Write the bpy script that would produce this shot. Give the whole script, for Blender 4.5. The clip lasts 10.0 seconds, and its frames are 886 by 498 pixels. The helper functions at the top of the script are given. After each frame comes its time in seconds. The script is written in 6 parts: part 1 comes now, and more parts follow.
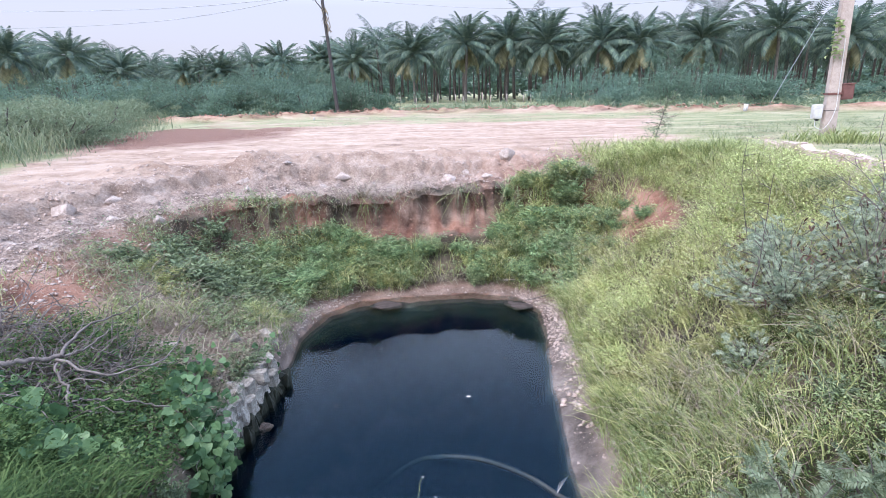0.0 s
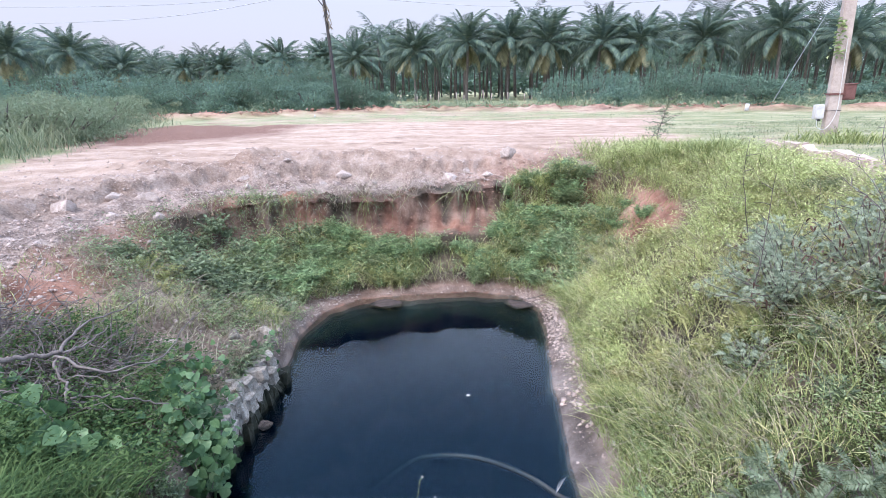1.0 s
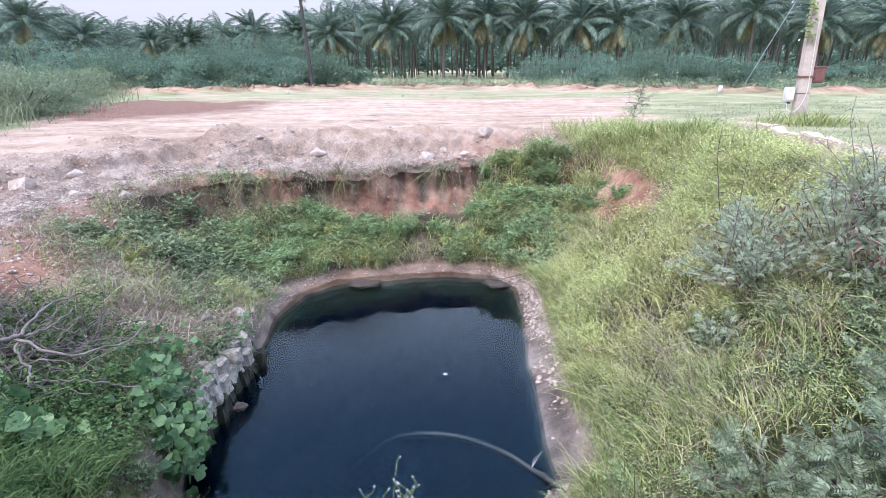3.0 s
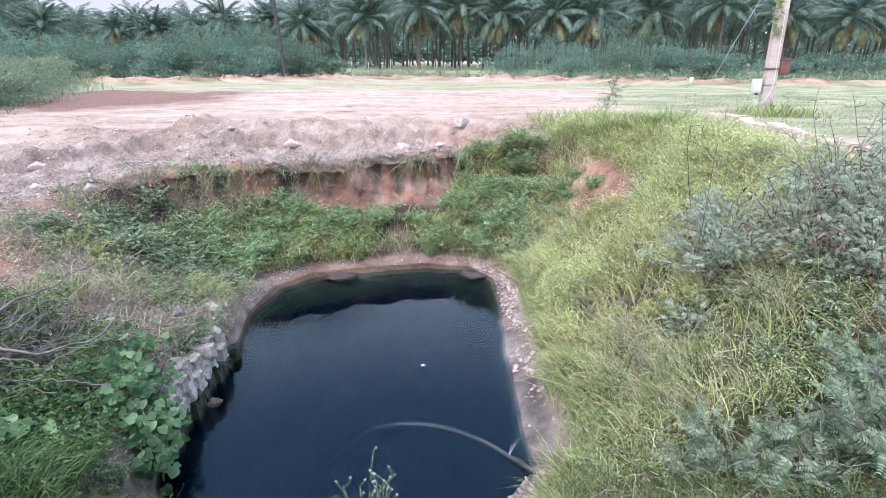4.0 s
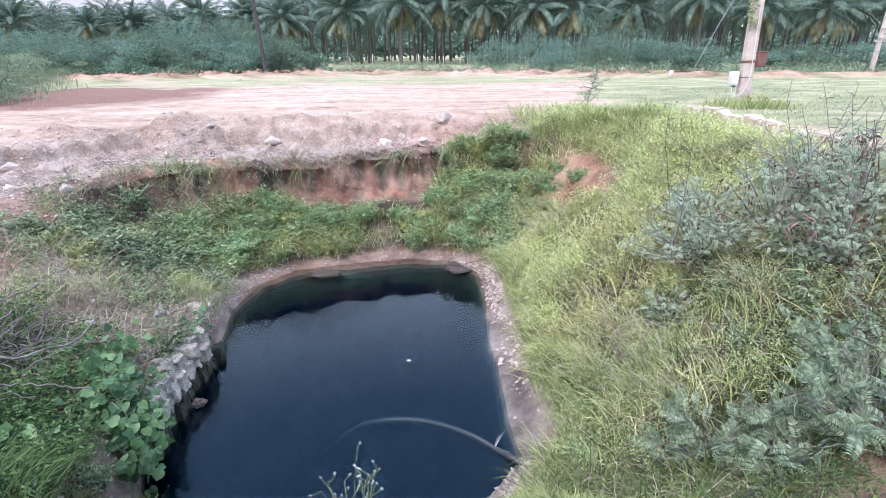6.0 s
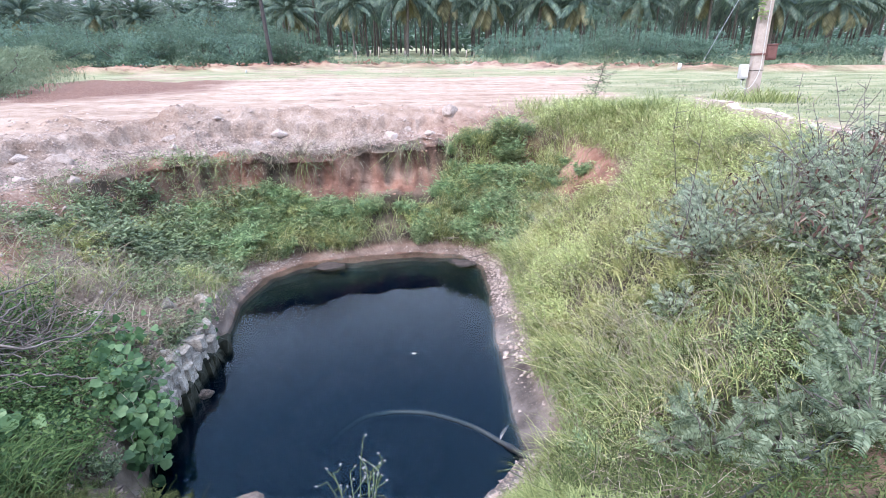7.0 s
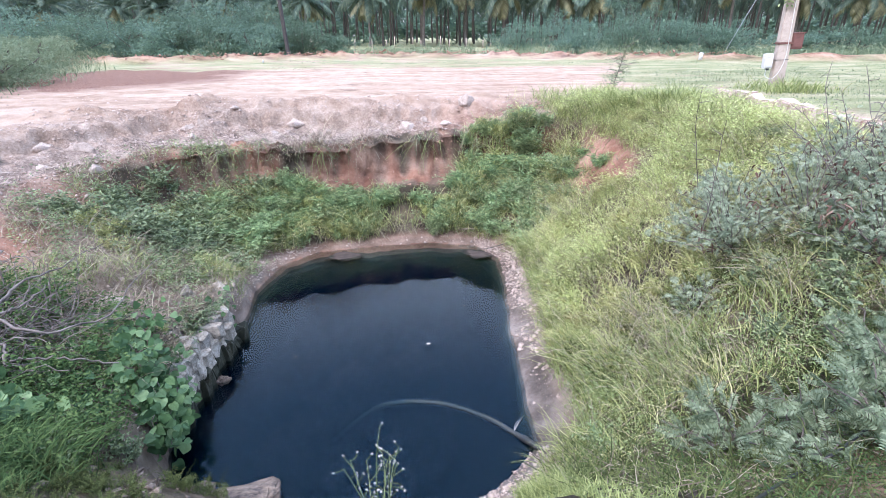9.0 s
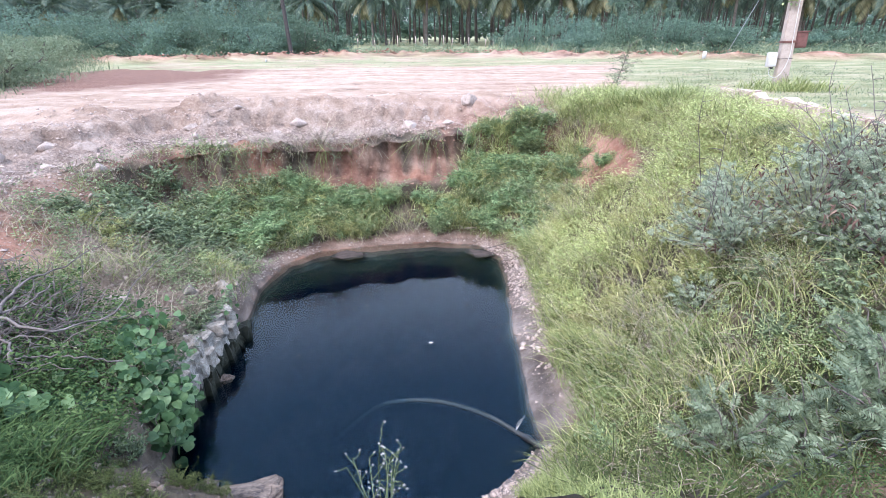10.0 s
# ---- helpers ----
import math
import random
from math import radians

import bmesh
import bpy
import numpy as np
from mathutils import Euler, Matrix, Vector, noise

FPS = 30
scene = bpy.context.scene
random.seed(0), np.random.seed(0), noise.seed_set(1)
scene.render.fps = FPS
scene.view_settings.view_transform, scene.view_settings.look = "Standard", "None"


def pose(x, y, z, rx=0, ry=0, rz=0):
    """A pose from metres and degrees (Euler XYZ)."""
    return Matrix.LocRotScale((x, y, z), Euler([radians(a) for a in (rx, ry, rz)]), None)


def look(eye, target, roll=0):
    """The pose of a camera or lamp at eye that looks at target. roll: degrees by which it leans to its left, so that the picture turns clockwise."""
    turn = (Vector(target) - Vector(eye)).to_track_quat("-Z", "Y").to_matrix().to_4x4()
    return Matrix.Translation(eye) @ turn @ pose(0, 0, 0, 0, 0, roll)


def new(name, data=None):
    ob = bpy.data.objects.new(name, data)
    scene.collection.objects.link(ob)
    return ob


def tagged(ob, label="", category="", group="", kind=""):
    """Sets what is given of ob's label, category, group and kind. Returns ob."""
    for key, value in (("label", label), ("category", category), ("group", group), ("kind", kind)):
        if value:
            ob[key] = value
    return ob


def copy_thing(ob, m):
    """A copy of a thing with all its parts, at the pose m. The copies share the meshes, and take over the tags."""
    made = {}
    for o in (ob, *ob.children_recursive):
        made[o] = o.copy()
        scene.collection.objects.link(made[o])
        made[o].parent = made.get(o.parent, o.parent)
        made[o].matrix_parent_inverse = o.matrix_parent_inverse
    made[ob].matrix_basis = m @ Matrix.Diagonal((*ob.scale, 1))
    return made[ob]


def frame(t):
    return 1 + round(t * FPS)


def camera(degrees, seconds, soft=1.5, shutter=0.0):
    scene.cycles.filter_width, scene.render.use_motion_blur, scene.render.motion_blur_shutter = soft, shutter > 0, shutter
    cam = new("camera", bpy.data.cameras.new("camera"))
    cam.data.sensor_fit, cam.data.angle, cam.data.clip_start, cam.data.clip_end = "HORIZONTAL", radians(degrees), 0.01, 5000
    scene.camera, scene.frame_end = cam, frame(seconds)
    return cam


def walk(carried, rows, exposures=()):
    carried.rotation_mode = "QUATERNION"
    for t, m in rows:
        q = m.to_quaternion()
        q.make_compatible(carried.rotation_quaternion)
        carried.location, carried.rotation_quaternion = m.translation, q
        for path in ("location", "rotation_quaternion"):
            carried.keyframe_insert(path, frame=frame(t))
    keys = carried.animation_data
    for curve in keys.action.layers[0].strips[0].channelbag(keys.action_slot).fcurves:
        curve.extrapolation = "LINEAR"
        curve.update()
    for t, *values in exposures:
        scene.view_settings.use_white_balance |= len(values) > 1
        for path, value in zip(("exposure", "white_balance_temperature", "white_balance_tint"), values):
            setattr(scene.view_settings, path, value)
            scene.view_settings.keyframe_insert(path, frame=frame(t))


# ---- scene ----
cam = camera(83.27, 10.0, soft=0.6)
PATH = [
    (0.0, pose(0.0000, 0.0000, 1.3500, 72.600, 1.200, 0.000)),
    (0.5, pose(-0.0001, 0.0079, 1.3499, 72.600, 1.073, 0.055)),
    (1.0, pose(-0.0038, 0.0136, 1.3479, 72.404, 0.893, 0.096)),
    (1.5, pose(-0.0114, 0.0212, 1.3420, 72.044, 0.662, -0.157)),
    (2.0, pose(-0.0112, 0.0370, 1.3386, 71.272, 0.410, -0.831)),
    (2.5, pose(-0.0087, 0.0474, 1.3370, 70.674, 0.220, -1.497)),
    (4.0, pose(0.0120, 0.0499, 1.3233, 69.145, -0.237, -5.024)),
    (4.5, pose(0.0289, 0.0490, 1.3257, 69.002, -0.281, -6.438)),
    (5.0, pose(0.0413, 0.0339, 1.3292, 68.941, -0.088, -7.100)),
    (6.5, pose(0.0318, 0.0325, 1.3296, 68.270, 0.204, -6.730)),
    (7.0, pose(0.0317, 0.0356, 1.3263, 67.863, 0.089, -6.231)),
    (7.5, pose(0.0242, 0.0423, 1.3221, 67.383, 0.141, -5.464)),
    (8.0, pose(0.0200, 0.0439, 1.3200, 67.212, 0.096, -5.102)),
    (8.5, pose(0.0207, 0.0450, 1.3218, 67.090, 0.004, -5.074)),
    (9.0, pose(0.0153, 0.0481, 1.3157, 66.853, 0.179, -4.530)),
    (9.5, pose(0.0144, 0.0435, 1.3170, 66.857, 0.170, -4.459)),
    (10.0, pose(0.0154, 0.0437, 1.3172, 66.758, 0.242, -4.239)),
]

EXPOSURES = ((0.0, 0.26, 5900, 17), (2.0, 0.30, 5900, 17), (4.5, 0.40, 5900, 17), (10.0, 0.42, 5900, 17))
walk(cam, PATH, EXPOSURES)

# ---- sky and light: thin evening overcast, glow from the left ----
SUN_AZ, SUN_EL = -138.0, 52.0      # degrees, azimuth from +y towards +x
world = bpy.data.worlds.new("overcast_sky")
scene.world = world
world.use_nodes = True
wn, wl = world.node_tree.nodes, world.node_tree.links
wn.clear()
sky = wn.new("ShaderNodeTexSky")
sky.sky_type, sky.sun_disc = "NISHITA", False
sky.sun_elevation, sky.sun_rotation = radians(SUN_EL), radians(SUN_AZ)
sky.air_density, sky.dust_density, sky.ozone_density = 1.0, 4.0, 2.0
cloud = wn.new("ShaderNodeValToRGB")
stops = cloud.color_ramp.elements
stops[0].position, stops[0].color = 0.0, (0.245, 0.235, 0.25, 1)
stops[1].position, stops[1].color = 0.93, (1.0, 1.0, 1.0, 1)
for at, c in ((0.15, (0.245, 0.242, 0.262)), (0.30, (0.50, 0.56, 0.64)), (0.44, (0.68, 0.84, 1.0)), (0.62, (0.24, 0.43, 0.68)), (0.78, (0.25, 0.46, 0.73))):
    stops.new(at).color = (*c, 1)
tc, sep = wn.new("ShaderNodeTexCoord"), wn.new("ShaderNodeSeparateXYZ")
wl.new(tc.outputs["Generated"], sep.inputs[0])
wl.new(sep.outputs["Z"], cloud.inputs[0])
bg1, bg2, add, out = wn.new("ShaderNodeBackground"), wn.new("ShaderNodeBackground"), wn.new("ShaderNodeAddShader"), wn.new("ShaderNodeOutputWorld")
bg1.inputs["Strength"].default_value = 0.05
bg2.inputs["Strength"].default_value = 2.3
wl.new(sky.outputs[0], bg1.inputs["Color"])
wl.new(cloud.outputs[0], bg2.inputs["Color"])
wl.new(bg1.outputs[0], add.inputs[0])
wl.new(bg2.outputs[0], add.inputs[1])
wl.new(add.outputs[0], out.inputs[0])
sun = new("sun", bpy.data.lights.new("sun", "SUN"))
sun.data.energy, sun.data.angle, sun.data.color = 3.0, radians(22), (1.0, 0.94, 0.86)
az, el = radians(SUN_AZ), radians(SUN_EL)
sun.matrix_world = look((0, 0, 30), Vector((0, 0, 30)) - Vector((math.sin(az) * math.cos(el), math.cos(az) * math.cos(el), math.sin(el))))


# ---- materials ----
def nodes_of(name):
    m = bpy.data.materials.new(name)
    m.use_nodes = True
    n, l = m.node_tree.nodes, m.node_tree.links
    return m, n, l, n["Principled BSDF"]


def ramp(n, stops):
    r = n.new("ShaderNodeValToRGB")
    els = r.color_ramp.elements
    while len(els) < len(stops):
        els.new(0.5)
    for el_, (p, c) in zip(els, stops):
        el_.position, el_.color = p, (*c, 1)
    return r


def noise_node(n, l, scale, detail=5, rough=0.6, coords="Object"):
    t, x = n.new("ShaderNodeTexCoord"), n.new("ShaderNodeTexNoise")
    x.inputs["Scale"].default_value, x.inputs["Detail"].default_value, x.inputs["Roughness"].default_value = scale, detail, rough
    l.new(t.outputs[coords], x.inputs["Vector"])
    return x


def mixed(n, l, fac, a, b):
    """Colour mix; fac, a, b are sockets or values."""
    x = n.new("ShaderNodeMix")
    x.data_type = "RGBA"
    for sock, v in ((x.inputs[0], fac), (x.inputs[6], a), (x.inputs[7], b)):
        if hasattr(v, "is_output"):
            l.new(v, sock)
        else:
            sock.default_value = v if isinstance(v, (int, float)) else (*v, 1)
    return x.outputs[2]


def maths(n, l, op, a, b, clamp=False):
    x = n.new("ShaderNodeMath")
    x.operation, x.use_clamp = op, clamp
    for sock, v in zip(x.inputs, (a, b)):
        if hasattr(v, "is_output"):
            l.new(v, sock)
        else:
            sock.default_value = v
    return x.outputs[0]


def bump_to(n, l, bsdf, height, strength=0.5, distance=0.02):
    b = n.new("ShaderNodeBump")
    b.inputs["Strength"].default_value, b.inputs["Distance"].default_value = strength, distance
    l.new(height, b.inputs["Height"])
    l.new(b.outputs[0], bsdf.inputs["Normal"])


def surface(name, dark, light, scale=6.0, rough=0.85, bump=0.5, fine=60.0, dist=0.01, metal=0.0, per_object=0.0):
    """A worn opaque surface: two colours mixed by coarse and fine grain, with relief."""
    m, n, l, p = nodes_of(name)
    a, b = noise_node(n, l, scale, 6), noise_node(n, l, fine, 4)
    f = maths(n, l, "ADD", maths(n, l, "MULTIPLY", a.outputs[0], 0.65), maths(n, l, "MULTIPLY", b.outputs[0], 0.35))
    r = ramp(n, [(0.36, dark), (0.64, light)])
    l.new(f, r.inputs[0])
    col = r.outputs[0]
    if per_object:
        info = n.new("ShaderNodeObjectInfo")
        hsv = n.new("ShaderNodeHueSaturation")
        l.new(maths(n, l, "ADD", maths(n, l, "MULTIPLY", info.outputs["Random"], per_object), 1 - per_object / 2), hsv.inputs["Value"])
        l.new(col, hsv.inputs["Color"])
        col = hsv.outputs[0]
    l.new(col, p.inputs["Base Color"])
    p.inputs["Roughness"].default_value, p.inputs["Metallic"].default_value = rough, metal
    bump_to(n, l, p, f, bump, dist)
    return m


def foliage(name, stops, rough=0.55, through_light=0.35, gloss=0.3, patch=1.2, vary=0.0):
    """Leaves and blades: colour by leaf and by patch of the stand, lit through as well as from above."""
    m, n, l, p = nodes_of(name)
    g = n.new("ShaderNodeNewGeometry")
    pn = noise_node(n, l, patch, 3)
    f = maths(n, l, "ADD", maths(n, l, "MULTIPLY", g.outputs["Random Per Island"], 0.55), maths(n, l, "MULTIPLY", pn.outputs[0], 0.45))
    r = ramp(n, stops)
    l.new(f, r.inputs[0])
    col = r.outputs[0]
    if vary:
        info, hsv = n.new("ShaderNodeObjectInfo"), n.new("ShaderNodeHueSaturation")
        l.new(maths(n, l, "ADD", maths(n, l, "MULTIPLY", info.outputs["Random"], vary), 1 - vary / 2), hsv.inputs["Value"])
        l.new(maths(n, l, "ADD", maths(n, l, "MULTIPLY", info.outputs["Random"], 0.06), 0.47), hsv.inputs["Hue"])
        l.new(col, hsv.inputs["Color"])
        col = hsv.outputs[0]
    l.new(col, p.inputs["Base Color"])
    p.inputs["Roughness"].default_value, p.inputs["Specular IOR Level"].default_value = rough, gloss
    tr, mx = n.new("ShaderNodeBsdfTranslucent"), n.new("ShaderNodeMixShader")
    l.new(col, tr.inputs["Color"])
    mx.inputs[0].default_value = through_light
    l.new(p.outputs[0], mx.inputs[1])
    l.new(tr.outputs[0], mx.inputs[2])
    l.new(mx.outputs[0], n["Material Output"].inputs["Surface"])
    return m


def soil_material():
    """Laterite soil; the masks say what covers it: weeds with the shade between them, red cut earth, wet mud, gravel,
    ploughing, turf.
    """
    m, n, l, p = nodes_of("laterite_soil")

    def mask(name):
        a = n.new("ShaderNodeAttribute")
        a.attribute_name = name
        return a.outputs["Fac"]

    coarse, mid, fine = noise_node(n, l, 0.35, 5), noise_node(n, l, 2.6, 7, 0.65), noise_node(n, l, 26, 6, 0.7)
    streak_map = n.new("ShaderNodeMapping")
    tcn = n.new("ShaderNodeTexCoord")
    streak_map.inputs["Scale"].default_value = (0.55, 1.4, 1)
    l.new(tcn.outputs["Object"], streak_map.inputs[0])
    streak = n.new("ShaderNodeTexNoise")
    streak.inputs["Scale"].default_value, streak.inputs["Detail"].default_value = 0.9, 8
    l.new(streak_map.outputs[0], streak.inputs["Vector"])
    f = maths(n, l, "ADD", maths(n, l, "MULTIPLY", mid.outputs[0], 0.5), maths(n, l, "MULTIPLY", streak.outputs[0], 0.5))
    bare = ramp(n, [(0.33, (0.23, 0.15, 0.115)), (0.43, (0.40, 0.275, 0.205)), (0.53, (0.50, 0.36, 0.28)), (0.66, (0.58, 0.44, 0.36))])
    l.new(f, bare.inputs[0])
    col = bare.outputs[0]
    track_map, track = n.new("ShaderNodeMapping"), n.new("ShaderNodeTexNoise")
    track_map.inputs["Scale"].default_value, track_map.inputs["Rotation"].default_value = (0.16, 1.25, 1), (0, 0, 0.12)
    track.inputs["Scale"].default_value, track.inputs["Detail"].default_value, track.inputs["Roughness"].default_value = 1.3, 6, 0.62
    l.new(tcn.outputs["Object"], track_map.inputs[0])
    l.new(track_map.outputs[0], track.inputs["Vector"])
    worn = maths(n, l, "MULTIPLY", maths(n, l, "SUBTRACT", track.outputs[0], 0.55), 9.0, True)
    col = mixed(n, l, maths(n, l, "MULTIPLY", worn, 0.62), col, (0.25, 0.15, 0.105))
    pale = maths(n, l, "MULTIPLY", maths(n, l, "SUBTRACT", 0.46, track.outputs[0]), 8.0, True)
    col = mixed(n, l, maths(n, l, "MULTIPLY", pale, 0.45), col, (0.66, 0.49, 0.40))
    grav = ramp(n, [(0.36, (0.085, 0.062, 0.052)), (0.47, (0.24, 0.175, 0.145)), (0.57, (0.43, 0.335, 0.285)), (0.69, (0.64, 0.53, 0.47))])
    l.new(maths(n, l, "ADD", maths(n, l, "MULTIPLY", fine.outputs[0], 0.5), maths(n, l, "MULTIPLY", mid.outputs[0], 0.5)), grav.inputs[0])
    col = mixed(n, l, mask("gravelly"), col, grav.outputs[0])
    plough = ramp(n, [(0.35, (0.12, 0.06, 0.045)), (0.5, (0.22, 0.12, 0.09)), (0.65, (0.34, 0.21, 0.165))])
    l.new(fine.outputs[0], plough.inputs[0])
    col = mixed(n, l, mask("ploughed"), col, plough.outputs[0])
    turf = ramp(n, [(0.36, (0.15, 0.165, 0.08)), (0.46, (0.25, 0.265, 0.135)), (0.54, (0.34, 0.325, 0.19)), (0.64, (0.52, 0.42, 0.32))])
    l.new(maths(n, l, "ADD", maths(n, l, "MULTIPLY", fine.outputs[0], 0.5), maths(n, l, "MULTIPLY", streak.outputs[0], 0.5)), turf.inputs[0])
    tm = maths(n, l, "MULTIPLY", maths(n, l, "SUBTRACT", maths(n, l, "ADD", mask("turf"), maths(n, l, "ADD", maths(n, l, "MULTIPLY", streak.outputs[0], 0.6), maths(n, l, "MULTIPLY", mid.outputs[0], 0.8))), 1.02), 3.0, True)
    col = mixed(n, l, tm, col, turf.outputs[0])
    red = ramp(n, [(0.36, (0.10, 0.045, 0.034)), (0.46, (0.24, 0.115, 0.08)), (0.55, (0.40, 0.215, 0.155)), (0.68, (0.55, 0.35, 0.275))])
    l.new(f, red.inputs[0])
    col = mixed(n, l, mask("redcut"), col, red.outputs[0])
    # Near-black soil under weeds: shadow of the plant gaps put into its colour.
    weedy_shade = ramp(n, [(0.36, (0.032, 0.026, 0.018)), (0.5, (0.085, 0.066, 0.046)), (0.66, (0.19, 0.145, 0.10))])
    l.new(mid.outputs[0], weedy_shade.inputs[0])
    col = mixed(n, l, mask("weedy_shade"), col, weedy_shade.outputs[0])
    mud = ramp(n, [(0.35, (0.07, 0.054, 0.048)), (0.5, (0.165, 0.132, 0.118)), (0.68, (0.32, 0.265, 0.24))])
    l.new(mid.outputs[0], mud.inputs[0])
    col = mixed(n, l, mask("muddy"), col, mud.outputs[0])
    l.new(col, p.inputs["Base Color"])
    l.new(maths(n, l, "SUBTRACT", 0.95, maths(n, l, "MULTIPLY", mask("muddy"), 0.45)), p.inputs["Roughness"])
    p.inputs["Specular IOR Level"].default_value = 0.25
    bump_to(n, l, p, maths(n, l, "ADD", mid.outputs[0], maths(n, l, "MULTIPLY", fine.outputs[0], 0.6)), 1.0, 0.09)
    return m


def water_material(name, tint, gloss):
    """Still pond water: the surface mirrors by its angle and lets dimmed light through; deeper layers only dim."""
    m, n, l, p = nodes_of(name)
    n.remove(p)
    t = n.new("ShaderNodeBsdfTransparent")
    t.inputs["Color"].default_value = (*tint, 1)
    last = t.outputs[0]
    if gloss:
        g, mx, fr = n.new("ShaderNodeBsdfGlossy"), n.new("ShaderNodeMixShader"), n.new("ShaderNodeFresnel")
        g.inputs["Roughness"].default_value, fr.inputs["IOR"].default_value = 0.0, 1.36
        ripple = noise_node(n, l, 5.0, 2)
        b = n.new("ShaderNodeBump")
        b.inputs["Strength"].default_value, b.inputs["Distance"].default_value = 0.02, 0.003
        l.new(ripple.outputs[0], b.inputs["Height"])
        l.new(b.outputs[0], g.inputs["Normal"])
        l.new(fr.outputs[0], mx.inputs[0])
        l.new(last, mx.inputs[1])
        l.new(g.outputs[0], mx.inputs[2])
        last = mx.outputs[0]
    else:
        d, mx = n.new("ShaderNodeBsdfDiffuse"), n.new("ShaderNodeMixShader")
        d.inputs["Color"].default_value, mx.inputs[0].default_value = (0.003, 0.038, 0.125, 1), 0.041
        l.new(last, mx.inputs[1])
        l.new(d.outputs[0], mx.inputs[2])
        last = mx.outputs[0]
    l.new(last, n["Material Output"].inputs["Surface"])
    return m


SOIL = soil_material()
ROCK = surface("pale_rock", (0.26, 0.20, 0.17), (0.56, 0.455, 0.40), 5, 0.9, 0.7, 40, 0.02, per_object=0.3)
GREY_ROCK = surface("grey_granite", (0.17, 0.14, 0.115), (0.52, 0.46, 0.40), 5, 0.85, 0.7, 50, 0.02, per_object=0.7)
BROWN_ROCK = surface("brown_rock", (0.055, 0.042, 0.04), (0.30, 0.225, 0.18), 7, 0.95, 1.0, 30, 0.04)
GRAVEL = surface("gravel_stone", (0.30, 0.22, 0.185), (0.58, 0.46, 0.405), 9, 0.9, 0.5, 60)
RED_EARTH = surface("red_earth_clod", (0.16, 0.08, 0.058), (0.50, 0.30, 0.225), 6, 0.95, 0.6, 40, 0.02)
PALE_EARTH = surface("pale_earth_clod", (0.24, 0.165, 0.135), (0.56, 0.42, 0.355), 6, 0.95, 0.6, 40, 0.02)
CONCRETE = surface("weathered_concrete", (0.30, 0.235, 0.20), (0.56, 0.46, 0.405), 3, 0.9, 0.4, 50)
DARK_STEEL = surface("dark_steel", (0.03, 0.028, 0.03), (0.09, 0.075, 0.07), 8, 0.6, 0.3, 60, 0.003, 0.3)
BARK = surface("palm_bark", (0.055, 0.045, 0.04), (0.17, 0.145, 0.125), 4, 0.95, 0.8, 20, 0.03)
TWIG = surface("dry_twig", (0.07, 0.055, 0.05), (0.23, 0.19, 0.175), 9, 0.9, 0.5, 60)
# Bluish cast in these greens carries the distance haze over the grove.
PALM_LEAF = foliage("palm_leaf", [(0.2, (0.05, 0.08, 0.065)), (0.5, (0.09, 0.132, 0.098)), (0.8, (0.165, 0.21, 0.14))], 0.55, 0.25, 0.3, 0.25, 0.5)
PALM_DRY = foliage("palm_leaf_yellow", [(0.25, (0.14, 0.14, 0.08)), (0.7, (0.30, 0.28, 0.16))], 0.6, 0.3, 0.3, 0.4)
# Haze at the field's edge painted in: greens paled and blued.
BUSH_LEAF = foliage("bush_leaf", [(0.2, (0.11, 0.165, 0.13)), (0.5, (0.15, 0.22, 0.16)), (0.8, (0.20, 0.28, 0.19))], 0.75, 0.35, 0.12, 0.35, 0.45)
SCRUB_LEAF = foliage("scrub_leaf", [(0.2, (0.17, 0.215, 0.14)), (0.5, (0.225, 0.275, 0.175)), (0.8, (0.29, 0.33, 0.215))], 0.75, 0.3, 0.12, 0.5, 0.3)
REED_LEAF = foliage("reed_blade", [(0.25, (0.11, 0.15, 0.085)), (0.55, (0.22, 0.26, 0.15)), (0.8, (0.38, 0.38, 0.25))], 0.6, 0.3, 0.25, 0.5)
SLOPE_GRASS = foliage("slope_grass_blade", [(0.2, (0.25, 0.285, 0.105)), (0.4, (0.49, 0.51, 0.19)), (0.58, (0.67, 0.635, 0.30)), (0.82, (0.80, 0.72, 0.46))], 0.55, 0.28, 0.3, 0.9)
LUSH_GRASS = foliage("lush_grass_blade", [(0.25, (0.135, 0.17, 0.058)), (0.55, (0.31, 0.35, 0.13)), (0.8, (0.48, 0.495, 0.22))], 0.5, 0.28, 0.3, 1.0)
DRY_GRASS = foliage("dry_grass_blade", [(0.25, (0.19, 0.15, 0.12)), (0.55, (0.36, 0.30, 0.23)), (0.8, (0.57, 0.49, 0.37))], 0.8, 0.3, 0.1, 1.5)
# Green darkened in the colour for near-bank shade and hollows under shrubs.
SHADED_GRASS = foliage("shaded_grass_blade", [(0.22, (0.035, 0.065, 0.027)), (0.5, (0.08, 0.135, 0.05)), (0.8, (0.17, 0.235, 0.09))], 0.85, 0.3, 0.08, 1.4)
OLIVE_GRASS = foliage("olive_grass_blade", [(0.22, (0.035, 0.046, 0.016)), (0.5, (0.09, 0.115, 0.04)), (0.8, (0.205, 0.23, 0.09))], 0.7, 0.25, 0.15, 1.4)
WEED_LEAF = foliage("weed_leaf", [(0.22, (0.16, 0.22, 0.09)), (0.5, (0.32, 0.40, 0.17)), (0.8, (0.52, 0.58, 0.29))], 0.5, 0.35, 0.3, 1.1)
DARK_WEED = foliage("dark_weed_leaf", [(0.22, (0.10, 0.125, 0.075)), (0.5, (0.205, 0.26, 0.145)), (0.8, (0.36, 0.42, 0.23))], 0.5, 0.3, 0.3, 1.1)
